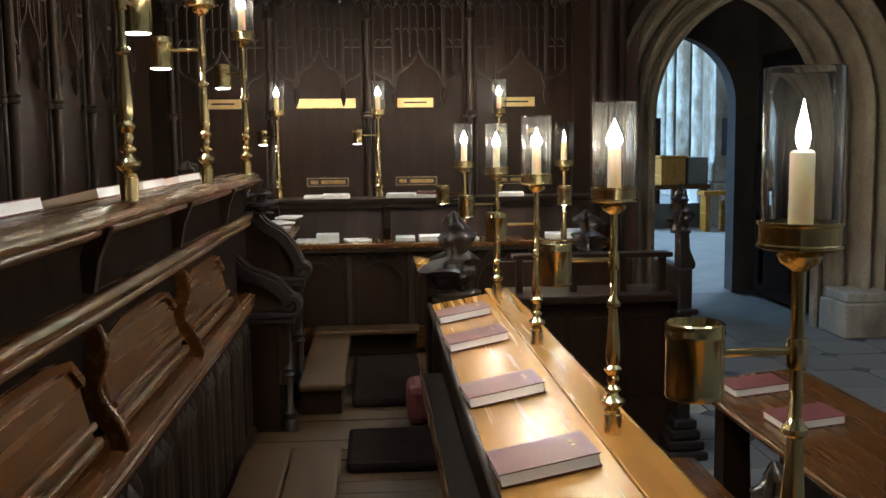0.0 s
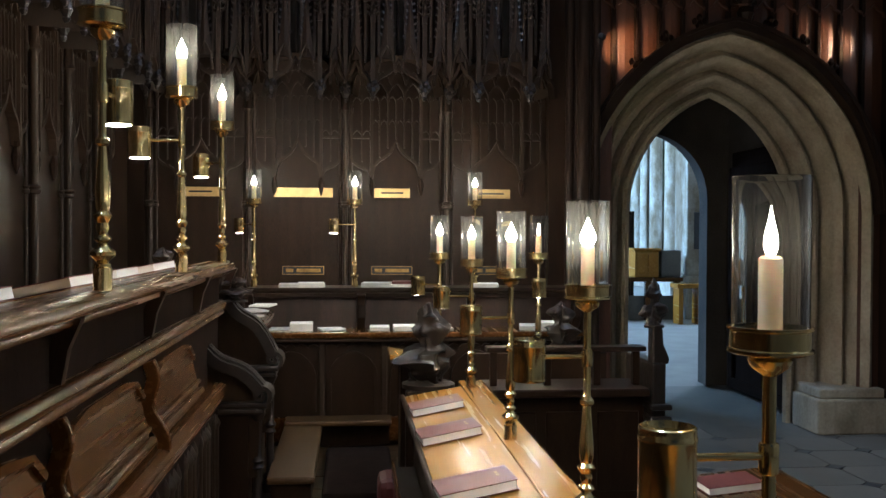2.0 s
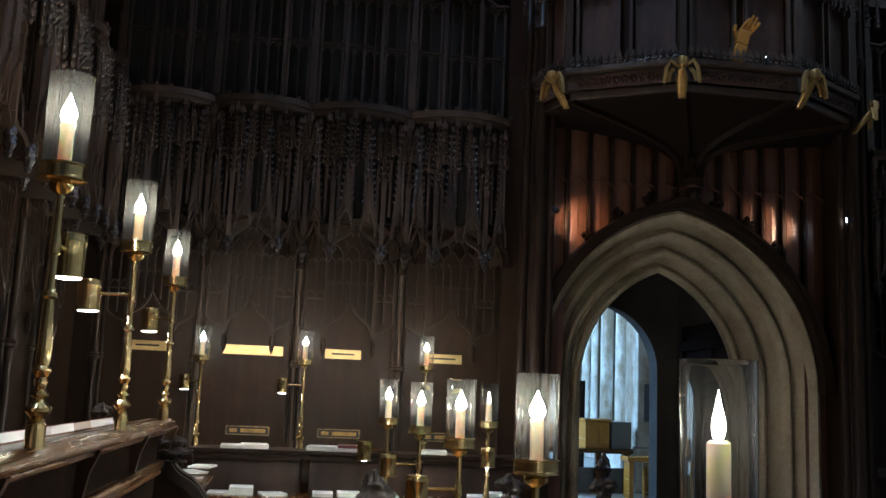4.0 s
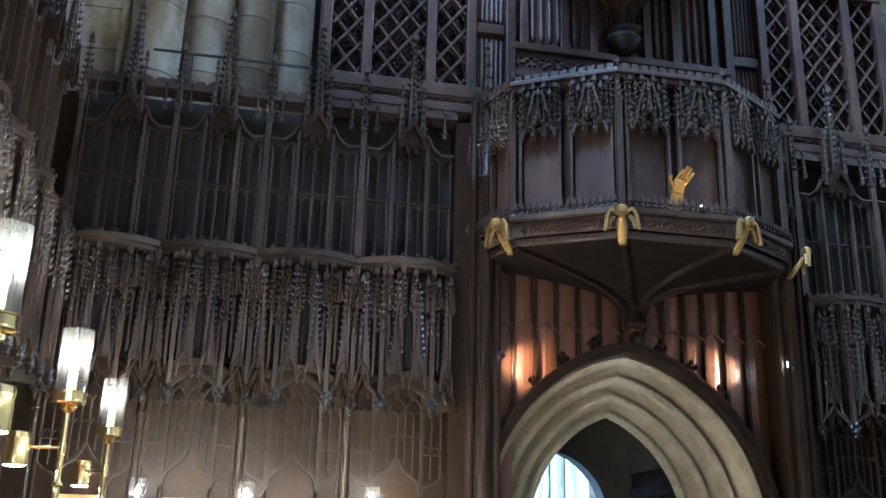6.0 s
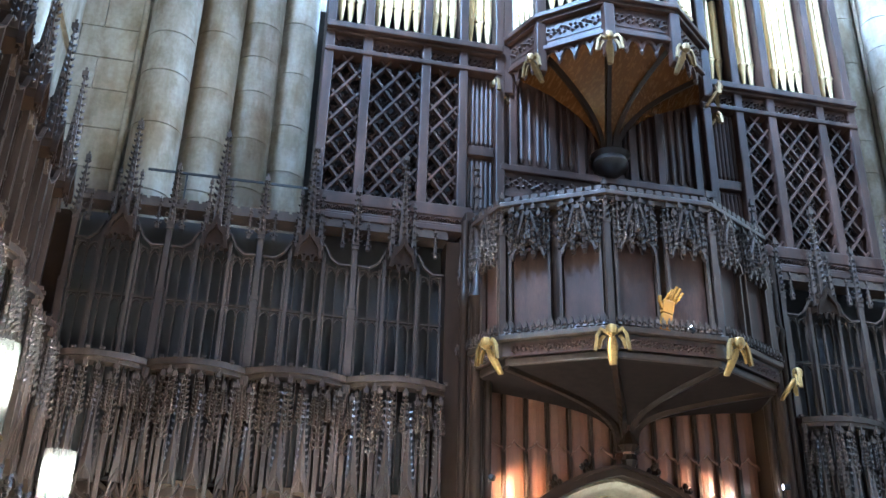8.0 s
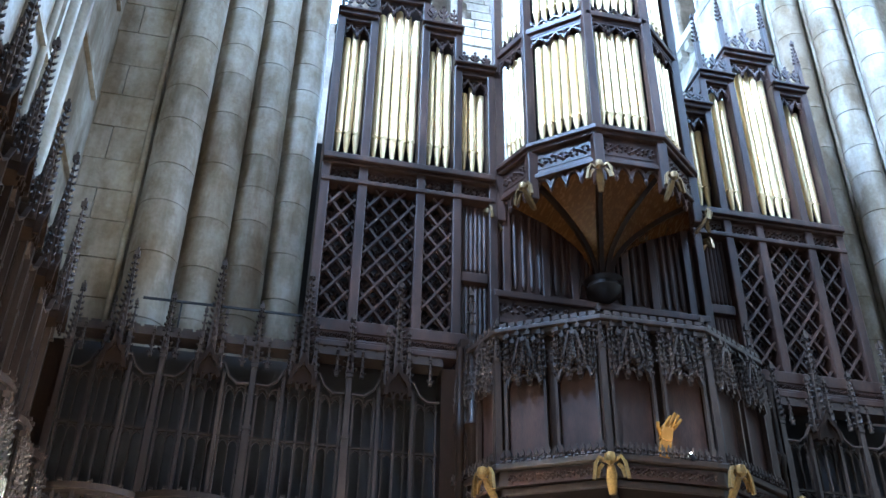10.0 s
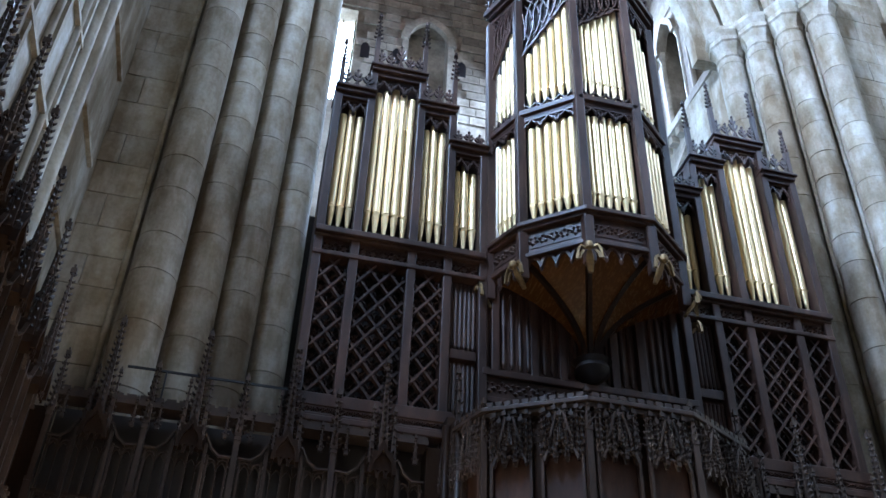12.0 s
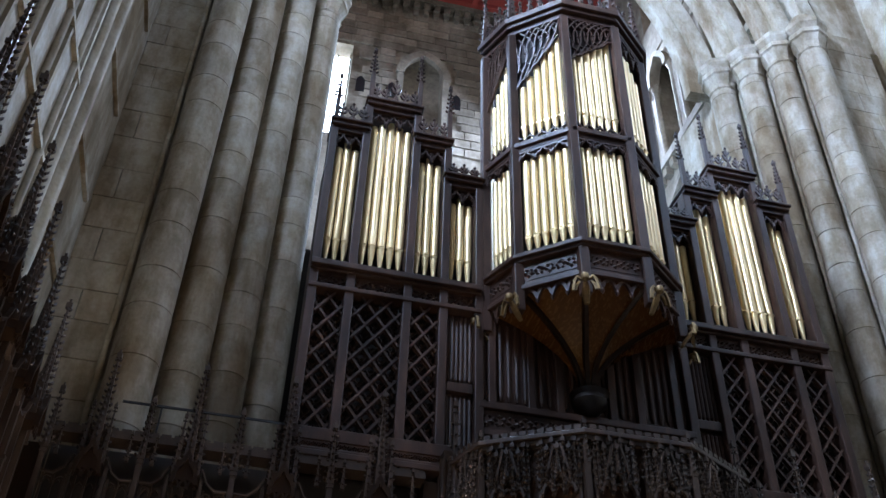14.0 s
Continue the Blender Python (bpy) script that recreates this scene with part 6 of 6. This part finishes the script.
def book(x, y, z, w, d, h, tilt, turn, label, marks=True, group="hymn books"):
    """A closed book with boards, page block and spine; w across, d deep."""
    ob = thing("book", label, "book", group)
    part("page_block", boxes((0.004, w - 0.006, 0.002, d - 0.004, 0.003, h - 0.003)), PAGES, ob)
    front = part("cover", boxes((0, w, 0, d, h - 0.003, h)), COVER, ob, bevel=0.0012)
    part("cover", boxes((0, w, 0, d, 0, 0.003)), COVER, ob, bevel=0.0012)
    part("spine", boxes((0.001, w - 0.001, d - 0.004, d + 0.001, 0.001, h - 0.001)), COVER, ob, bevel=0.001)
    if marks:
        for k in range(2):
            part("gilt_mark", boxes((w * 0.8, w * 0.84, d * 0.6 - k * 0.028, d * 0.6 + 0.02 - k * 0.028, h + 0.0002, h + 0.0008)), GILT, front, "small gilt mark")
    ob.matrix_basis = pose(x, y, z, 0, tilt, turn)
    return ob


TILT = -math.degrees(math.atan2(0.05, 0.285))
for x, y, w, turn in ((0.262, 2.05, 0.24, 3), (0.258, 2.7, 0.235, 4), (0.262, 3.46, 0.232, 5), (0.262, 4.02, 0.23, 3)):
    book(x, y, 0.795, w, 0.17, 0.032, TILT, turn, "maroon cloth hymn book with white page edges on the desk")
for y, w in ((1.78, 0.3), (2.48, 0.34), (2.96, 0.3), (3.5, 0.42)):
    b = book(-0.73, y, 1.425, w, 0.16, 0.03, 0, 0, "closed book with white page edges on the upper desk", False, "books on the upper desk")
    b.matrix_basis = pose(-0.71, y, 1.44, 0, 0, 90) @ pose(0, 0, 0, -12)

# loose papers on the return desks
rnd = random.Random(11)


def paper(x, y, z, w, d, h, turn, mat, label, name="paper"):
    ob = part(name, boxes((-w / 2, w / 2, -d / 2, d / 2, 0, h)), mat, bevel=0.002)
    ob.matrix_basis = pose(x, y, z, 0, 0, turn)
    tagged(ob, label, "paper" if name == "paper" else "booklet", "papers on the stalls")


for x, w, h in ((-0.47, 0.14, 0.014), (-0.33, 0.15, 0.05), (-0.13, 0.16, 0.012), (0.19, 0.13, 0.025), (0.36, 0.15, 0.03), (0.62, 0.12, 0.018), (1.2, 0.11, 0.03), (1.34, 0.14, 0.05)):
    paper(x, 6.36, 0.931, w, 0.18, h, rnd.uniform(-14, 14), PAPER, "white booklet lying on the return desk", "booklet")
for x, w, h in ((-0.43, 0.15, 0.022), (-0.28, 0.18, 0.03), (0.18, 0.2, 0.03), (0.36, 0.2, 0.02), (0.95, 0.2, 0.025)):
    paper(x, 6.72, 1.201, w, 0.2, h, rnd.uniform(-8, 8), PAPER, "pale booklet lying on the upper return desk", "booklet")
paper(0.4, 6.7, 1.223, 0.22, 0.16, 0.02, -6, COVER, "dark red booklet on the upper return desk", "booklet")
for x, y, z, turn in ((-0.6, 5.85, 1.1, 30), (-0.55, 6.0, 1.12, -10), (-0.63, 5.7, 1.08, 60)):
    paper(x, y, z, 0.13, 0.19, 0.012, turn, PAPER, "loose white papers heaped on the corner desk")
corner = tagged(part("corner_desk", boxes((-0.78, -0.5, 5.5, 6.2, 1.02, 1.08), (-0.74, -0.66, 5.56, 6.2, 0.2, 1.02)), OAK_STALL, bevel=0.008), "small dark oak corner desk heaped with papers", "desk")

# low desk front across the aisle side
block = thing("aisle_desk_front", "dark oak panelled desk front with an open rail", "choir desk")
part("top_rail", boxes((0.66, 1.46, 4.56, 4.66, 1.0, 1.025)), OAK_DARK, block, bevel=0.006)
for x in (0.68, 0.95, 1.2, 1.4):
    part("upright", boxes((x, x + 0.035, 4.59, 4.63, 0.83, 1.0)), OAK_DARK, block, bevel=0.004)
part("top_board", boxes((0.66, 1.46, 4.5, 4.85, 0.785, 0.825)), OAK_DARK, block, bevel=0.008)
part("body", boxes((0.68, 1.46, 4.6, 4.64, 0.0, 0.785)), OAK_DARK, block)
for k in range(3):
    x = 0.7 + k * 0.26
    part("panel", boxes((x, x + 0.21, 4.585, 4.6, 0.3, 0.7)), OAK_DARK, block, bevel=0.006)
part("rear_rail", boxes((0.66, 1.46, 5.3, 5.34, 0.0, 0.9)), OAK_DARK, block)
end = thing("aisle_stall_end", "carved black oak stall end with stepped base mouldings", "stall end")
part("standard", boxes((1.47, 1.54, 4.5, 4.95, 0.1, 0.95)), CARVED, end, bevel=0.01)
for k, g in enumerate((0.06, 0.045, 0.03, 0.015)):
    part("base_moulding", boxes((1.46 - g, 1.55 + g, 4.48 - g, 4.97 + g, 0.0 + 0.05 * k, 0.045 + 0.05 * k)), CARVED, end, bevel=0.012)
for z0 in (0.6, 0.66, 0.72):
    part("base_moulding", boxes((1.455, 1.565, 4.47, 4.98, z0, z0 + 0.03)), CARVED, end, bevel=0.01)
bm = extrude_y([(1.475, 0.94), (1.475, 1.13), (1.5, 1.16), (1.53, 1.12), (1.535, 1.04), (1.565, 0.97), (1.56, 0.94)], 4.52, 4.6)
part("scroll", bm, CARVED, end, bevel=0.012)
poppyhead(1.495, 4.56, 1.12, 0.24, 0.1, "carved black oak finial on the aisle stall end", seed=9)
poppyhead(1.2, 5.32, 0.92, 0.28, 0.15, "carved black oak finial on the further stall end", seed=10)

# front desk on the aisle
fd = thing("front_choir_desk", "brown oak front desk with two maroon books", "choir desk")
part("desk_slope", extrude_y([(1.24, 0.595), (1.24, 0.62), (1.68, 0.66), (1.68, 0.635)], 0.8, 3.62), OAK_STALL, fd, bevel=0.005)
part("lip", roll_y(1.238, 0.605, 0.016, 0.8, 3.62), OAK_STALL, fd, smooth=50)
part("support", extrude_y([(1.3, 0.0), (1.3, 0.6), (1.45, 0.61), (1.4, 0.45), (1.42, 0.0)], 3.42, 3.52), OAK_DARK, fd)
part("front_panel", boxes((1.6, 1.64, 0.8, 3.6, 0.0, 0.62)), OAK_DARK, fd)
part("bench_board", boxes((0.85, 1.16, 0.8, 3.35, 0.36, 0.4)), OAK_STALL, fd, bevel=0.01)
part("bench_support", boxes((0.95, 1.05, 3.15, 3.2, 0.0, 0.36)), OAK_DARK, fd)
for y in (3.32, 2.9):
    book(1.3, y, 0.627, 0.215, 0.16, 0.03, -5, 2, "maroon hymn book with white page edges on the front desk", False)


# ---- brass candle stands ----
def candle_stand(arm, glass, wide):
    ob = thing("candle_stand", "polished brass candle stand with glass chimney and lamp cup", "candle stand", "brass candle stands")
    part("socket", lathe(bmesh.new(), [(0.023, 0), (0.023, 0.05), (0.019, 0.053), (0.02, 0.06)], seg=20), BRASS, ob, smooth=40)
    stem = [(0.012, 0.06), (0.016, 0.065), (0.03, 0.078), (0.031, 0.086), (0.016, 0.098), (0.012, 0.105), (0.021, 0.112), (0.021, 0.117), (0.011, 0.125), (0.016, 0.14), (0.013, 0.15), (0.022, 0.163), (0.022, 0.168), (0.014, 0.176),
            (0.0175, 0.19), (0.018, 0.215), (0.0125, 0.29), (0.0105, 0.318), (0.018, 0.324), (0.018, 0.332), (0.011, 0.34), (0.0095, 0.35), (0.0095, 0.55), (0.0135, 0.553), (0.027, 0.562), (0.031, 0.572), (0.02, 0.58)]
    part("stem", lathe(bmesh.new(), stem, seg=20), BRASS, ob, smooth=35)
    part("gallery", lathe(bmesh.new(), [(0.02, 0.578), (0.052, 0.58), (0.058, 0.583), (0.058, 0.587), (0.055, 0.589), (0.055, 0.612), (0.0585, 0.614), (0.0585, 0.618), (0.0525, 0.618), (0.0525, 0.59), (0.02, 0.59)], seg=32), BRASS, ob, smooth=35)
    bm = bmesh.new()
    rings = []
    for r, z in ((0.052, 0.592), (0.0525, 0.7), (0.053, 0.819), (0.0535, 0.822), (0.049, 0.822), (0.0492, 0.7), (0.0487, 0.592)):
        rings.append([bm.verts.new((r * math.cos(2 * math.pi * k / 40), r * math.sin(2 * math.pi * k / 40), z)) for k in range(40)])
    for a, b in zip(rings, rings[1:] + rings[:1]):
        for k in range(40):
            bm.faces.new((a[k], a[(k + 1) % 40], b[(k + 1) % 40], b[k]))
    g = part("glass_chimney", bm, glass, ob, "clear glass chimney", smooth=40)
    g.visible_shadow = False
    candle = part("candle", lathe(bmesh.new(), [(0.0165, 0.592), (0.0165, 0.71), (0.012, 0.714), (0.004, 0.711)], seg=20), WAX, ob, "ivory candle", smooth=40)
    part("wick", lathe(bmesh.new(), [(0.0014, 0.71), (0.0012, 0.724)], seg=6), IRON, candle)
    fl = part("flame", lathe(bmesh.new(), [(wide * r, z) for r, z in ((0.003, 0.712), (0.0105, 0.718), (0.0145, 0.73), (0.0125, 0.744), (0.0065, 0.762), (0.002, 0.778), (0.0004, 0.784))], seg=12), FLAME, candle, "small yellow flame", smooth=60)
    fl.visible_shadow = False
    # lamp cup on its arm
    ca, sa = math.cos(radians(arm)), math.sin(radians(arm))
    L = 0.145
    bm = bmesh.new()
    bar(bm, [(0, 0, 0.44), (ca * (L - 0.036), sa * (L - 0.036), 0.44)], 0.011, 0.011, (0, 0, 1))
    part("arm", bm, BRASS, ob, bevel=0.004, smooth=60)
    part("collar", lathe(bmesh.new(), [(0.0125, 0.415), (0.014, 0.418), (0.014, 0.455), (0.0125, 0.458)], seg=16), BRASS, ob, smooth=40)
    cx, cy = ca * L, sa * L
    bm = lathe(bmesh.new(), [(0.0365, 0.408), (0.0365, 0.384), (0.0395, 0.38), (0.041, 0.383), (0.04, 0.39), (0.04, 0.462), (0.0412, 0.464), (0.0412, 0.469), (0.04, 0.471), (0.04, 0.482), (0.0375, 0.484), (0.035, 0.474), (0.01, 0.472)], cx, cy, 28)
    cup = part("lamp_cup", bm, BRASS, ob, smooth=35)
    part("lamp_face", lathe(bmesh.new(), [(0.0365, 0.383), (0.034, 0.3805), (0.026, 0.3788), (0.012, 0.3775)], cx, cy, 20), LAMP_FACE, cup, "glowing lamp face")
    return ob


def candle_light(x, y, z, power):
    data = bpy.data.lights.new("candle_light", "POINT")
    data.energy, data.color, data.shadow_soft_size = power, (1.0, 0.8, 0.55), 0.008
    new("candle_light", data).location = (x, y, z)


STANDS = {
    180.1: [(0.573, 1.26, 0.83)],
    180: [(0.575, 2.28, 0.842), (0.568, 3.35, 0.842), (0.573, 4.5, 0.842), (-0.605, 3.447, 1.44), (0.024, 6.72, 1.2)],
    90: [(-0.605, 2.367, 1.44)],
    140: [(0.48, 5.15, 0.86), (-0.605, 4.507, 1.44), (-0.68, 6.72, 1.2)],
    -100: [(0.88, 6.72, 1.2)],
    -99.9: [(1.03, 5.15, 0.86)],
}
for arm, places in STANDS.items():
    plain = arm in (180.1, -99.9)
    # flames in the hazier chimneys are drawn wider to stand in for glare
    first = candle_stand(arm, GLASS_THIN_FILM if plain else GLASS, 0.7 if plain else 1.45)
    for k, (x, y, z) in enumerate(places):
        tall = 1.1 if y < 3 and x < 0 else 1.015 if y == 1.26 else 1.065 if x == -0.605 else 1.0
        stand = copy_thing(first, pose(x, y, z)) if k else first
        candle_light(x, y, z + 0.732 * tall, 2.2 if plain else 1.5 if y > 5 else 5.2 if x < 0 else 6.4)
        stand.matrix_basis = pose(x, y, z) @ Matrix.Diagonal((1, 1, tall, 1))
for x in (0.48, 1.03):
    tagged(part("stand_block", boxes((x - 0.06, x + 0.06, 5.08, 5.22, 0.0, 0.86)), OAK_DARK, bevel=0.01), "dark oak desk post carrying a candle stand", "post", "candle stand posts")

# ---- name plates on the stall backs ----
for k, (x, mat) in enumerate(((-0.36, PLATE), (0.308, PLATE), (1.08, PLATE), (-1.12, PLATE))):
    hw = 0.22 if k == 0 else 0.135
    pl = part("name_plate", boxes((x - hw, x + hw, WY - 0.012, WY - 0.001, 1.85, 1.92)), mat, bevel=0.002)
    tagged(pl, "brass stall plate with a worn inscription", "plate", "brass stall plates")
    if k:
        part("inscription", boxes((x - 0.085, x + 0.085, WY - 0.0135, WY - 0.0122, 1.88, 1.893)), IRON, pl, "dark inscription bar")
    sg = part("painted_sign", boxes((x - 0.16, x + 0.16, WY - 0.006, WY - 0.001, 1.262, 1.332)), IRON, bevel=0.001)
    tagged(sg, "small black sign with gold lettering and border", "sign", "gold-lettered stall signs")
    for a in ((x - 0.155, x + 0.155, 1.324, 1.328), (x - 0.155, x + 0.155, 1.266, 1.27), (x - 0.155, x - 0.151, 1.27, 1.324), (x + 0.151, x + 0.155, 1.27, 1.324)):
        part("border", boxes((a[0], a[1], WY - 0.0075, WY - 0.0062, a[2], a[3])), GILT, sg)
    xx = x - 0.13
    rr = random.Random(20 + k)
    for w in (0.055, 0.18):
        part("lettering", boxes((xx, xx + w, WY - 0.0075, WY - 0.0062, 1.283, 1.31)), GILT, sg, "gold lettering bar")
        xx += w + 0.025

# ---- furniture beyond the doorway ----
def stone_step(y0, y1, z0, z1):
    tagged(part("stone_step", boxes((3.0, 13.9, y0, y1, z0, z1)), PAVING, bevel=0.02), "broad stone step in the nave", "step", "nave steps", "structure")


plat = thing("nave_platform", "low brown timber platform in the nave", "platform")
part("deck", boxes((4.4, 6.15, 17.0, 18.2, 0.7, 0.78)), OAK_STALL, plat, bevel=0.02)
for x in (4.45, 4.95, 5.45, 6.0):
    part("post", boxes((x, x + 0.1, 17.05, 17.15, -0.02, 0.7)), OAK_STALL, plat)
part("skirt", boxes((4.3, 6.05, 17.18, 17.24, -0.02, 0.43)), FLAG, plat)
bx = thing("oak_chest", "light oak panelled chest on the nave platform", "chest")
part("body", boxes((5.24, 5.7, 17.05, 17.5, 0.78, 1.27)), OAK_DESK, bx, bevel=0.015)
part("lid", boxes((5.21, 5.73, 17.02, 17.53, 1.27, 1.32)), OAK_DESK, bx, bevel=0.01)
for k in range(2):
    part("panel", boxes((5.29 + k * 0.2, 5.45 + k * 0.2, 17.03, 17.05, 0.86, 1.2)), OAK_DESK, bx, bevel=0.008)
screen = thing("nave_screen", "dark brown timber screen standing in the nave", "screen")
part("panel", boxes((5.27, 5.79, 19.0, 19.06, -0.02, 2.0)), OAK_BACK, screen)
for bx0 in ((5.25, 5.31, 18.97, 19.09, -0.02, 2.05), (5.75, 5.81, 18.97, 19.09, -0.02, 2.05), (5.31, 5.75, 18.98, 19.08, 1.97, 2.05), (5.31, 5.75, 18.98, 19.08, 1.0, 1.08)):
    part("frame_bar", boxes(bx0), OAK_DARK, screen, bevel=0.008)
tagged(part("grey_case", boxes((5.76, 6.14, 17.1, 17.6, 0.78, 1.28)), FLAG, bevel=0.015), "grey boxed case on the nave platform", "case")
st = thing("nave_bench", "plain oak bench on the nave floor", "bench")
part("seat", boxes((5.75, 6.3, 16.2, 16.6, 0.62, 0.7)), OAK_DESK, st, bevel=0.01)
part("side_board", boxes((5.8, 5.88, 16.25, 16.55, -0.02, 0.62)), OAK_DESK, st)
part("side_board", boxes((6.15, 6.23, 16.25, 16.55, -0.02, 0.62)), OAK_DESK, st)
mem = thing("wall_pier", "pale stone wall pier with a carved base", "pier", kind="structure")
part("shaft", boxes((6.32, 7.0, 17.3, 18.0, 0.8, 9)), STONE, mem, bevel=0.03)
part("base", boxes((6.26, 7.06, 17.2, 18.1, -0.02, 0.8)), STONE, mem, bevel=0.05)
# raised dark plate in place of a recess; its shade is only colour
part("niche", boxes((6.45, 6.6, 17.27, 17.3, 1.3, 2.0)), FLAG_DARK, mem, bevel=0.02)

# ---- flagged aisle floor, slab by slab ----
slabs = {}
for i in range(8):
    for j in range(12):
        x, y = 1.0 + i * 0.46, 2.0 + j * 0.46
        key = 0 if (i + j) % 2 else 1
        if key not in slabs:
            c = 0.07
            p = [(c, 0.004), (0.456 - c, 0.004), (0.456, c), (0.456, 0.456 - c), (0.456 - c, 0.456), (c, 0.456), (0.004, 0.456 - c), (0.004, c)]
            bm = bmesh.new()
            solid(bm, [(px, py, z) for z in (-0.012, 0.0 - 0.001 * key) for px, py in p], [tuple(range(8)), tuple(range(8, 16))] + [(k, (k + 1) % 8, 8 + (k + 1) % 8, 8 + k) for k in range(8)])
            slabs[key] = part("flagstone", bm, FLAG, floor)
            slabs[key].location = (x, y, 0)
        else:
            again(slabs[key], floor, Matrix.Translation((x, y, 0)))
        if 0 < i and 0 < j:
            if "tile" not in slabs:
                bm = bmesh.new()
                r = 0.064
                solid(bm, [(px, py, z) for z in (-0.012, -0.001) for px, py in ((-r, 0), (0, -r), (r, 0), (0, r))], ((0, 1, 2, 3), (4, 5, 6, 7), (0, 1, 5, 4), (1, 2, 6, 5), (2, 3, 7, 6), (3, 0, 4, 7)))
                slabs["tile"] = part("floor_tile", bm, FLAG_DARK, floor)
                slabs["tile"].location = (x, y, 0)
            else:
                again(slabs["tile"], floor, Matrix.Translation((x, y, 0)))
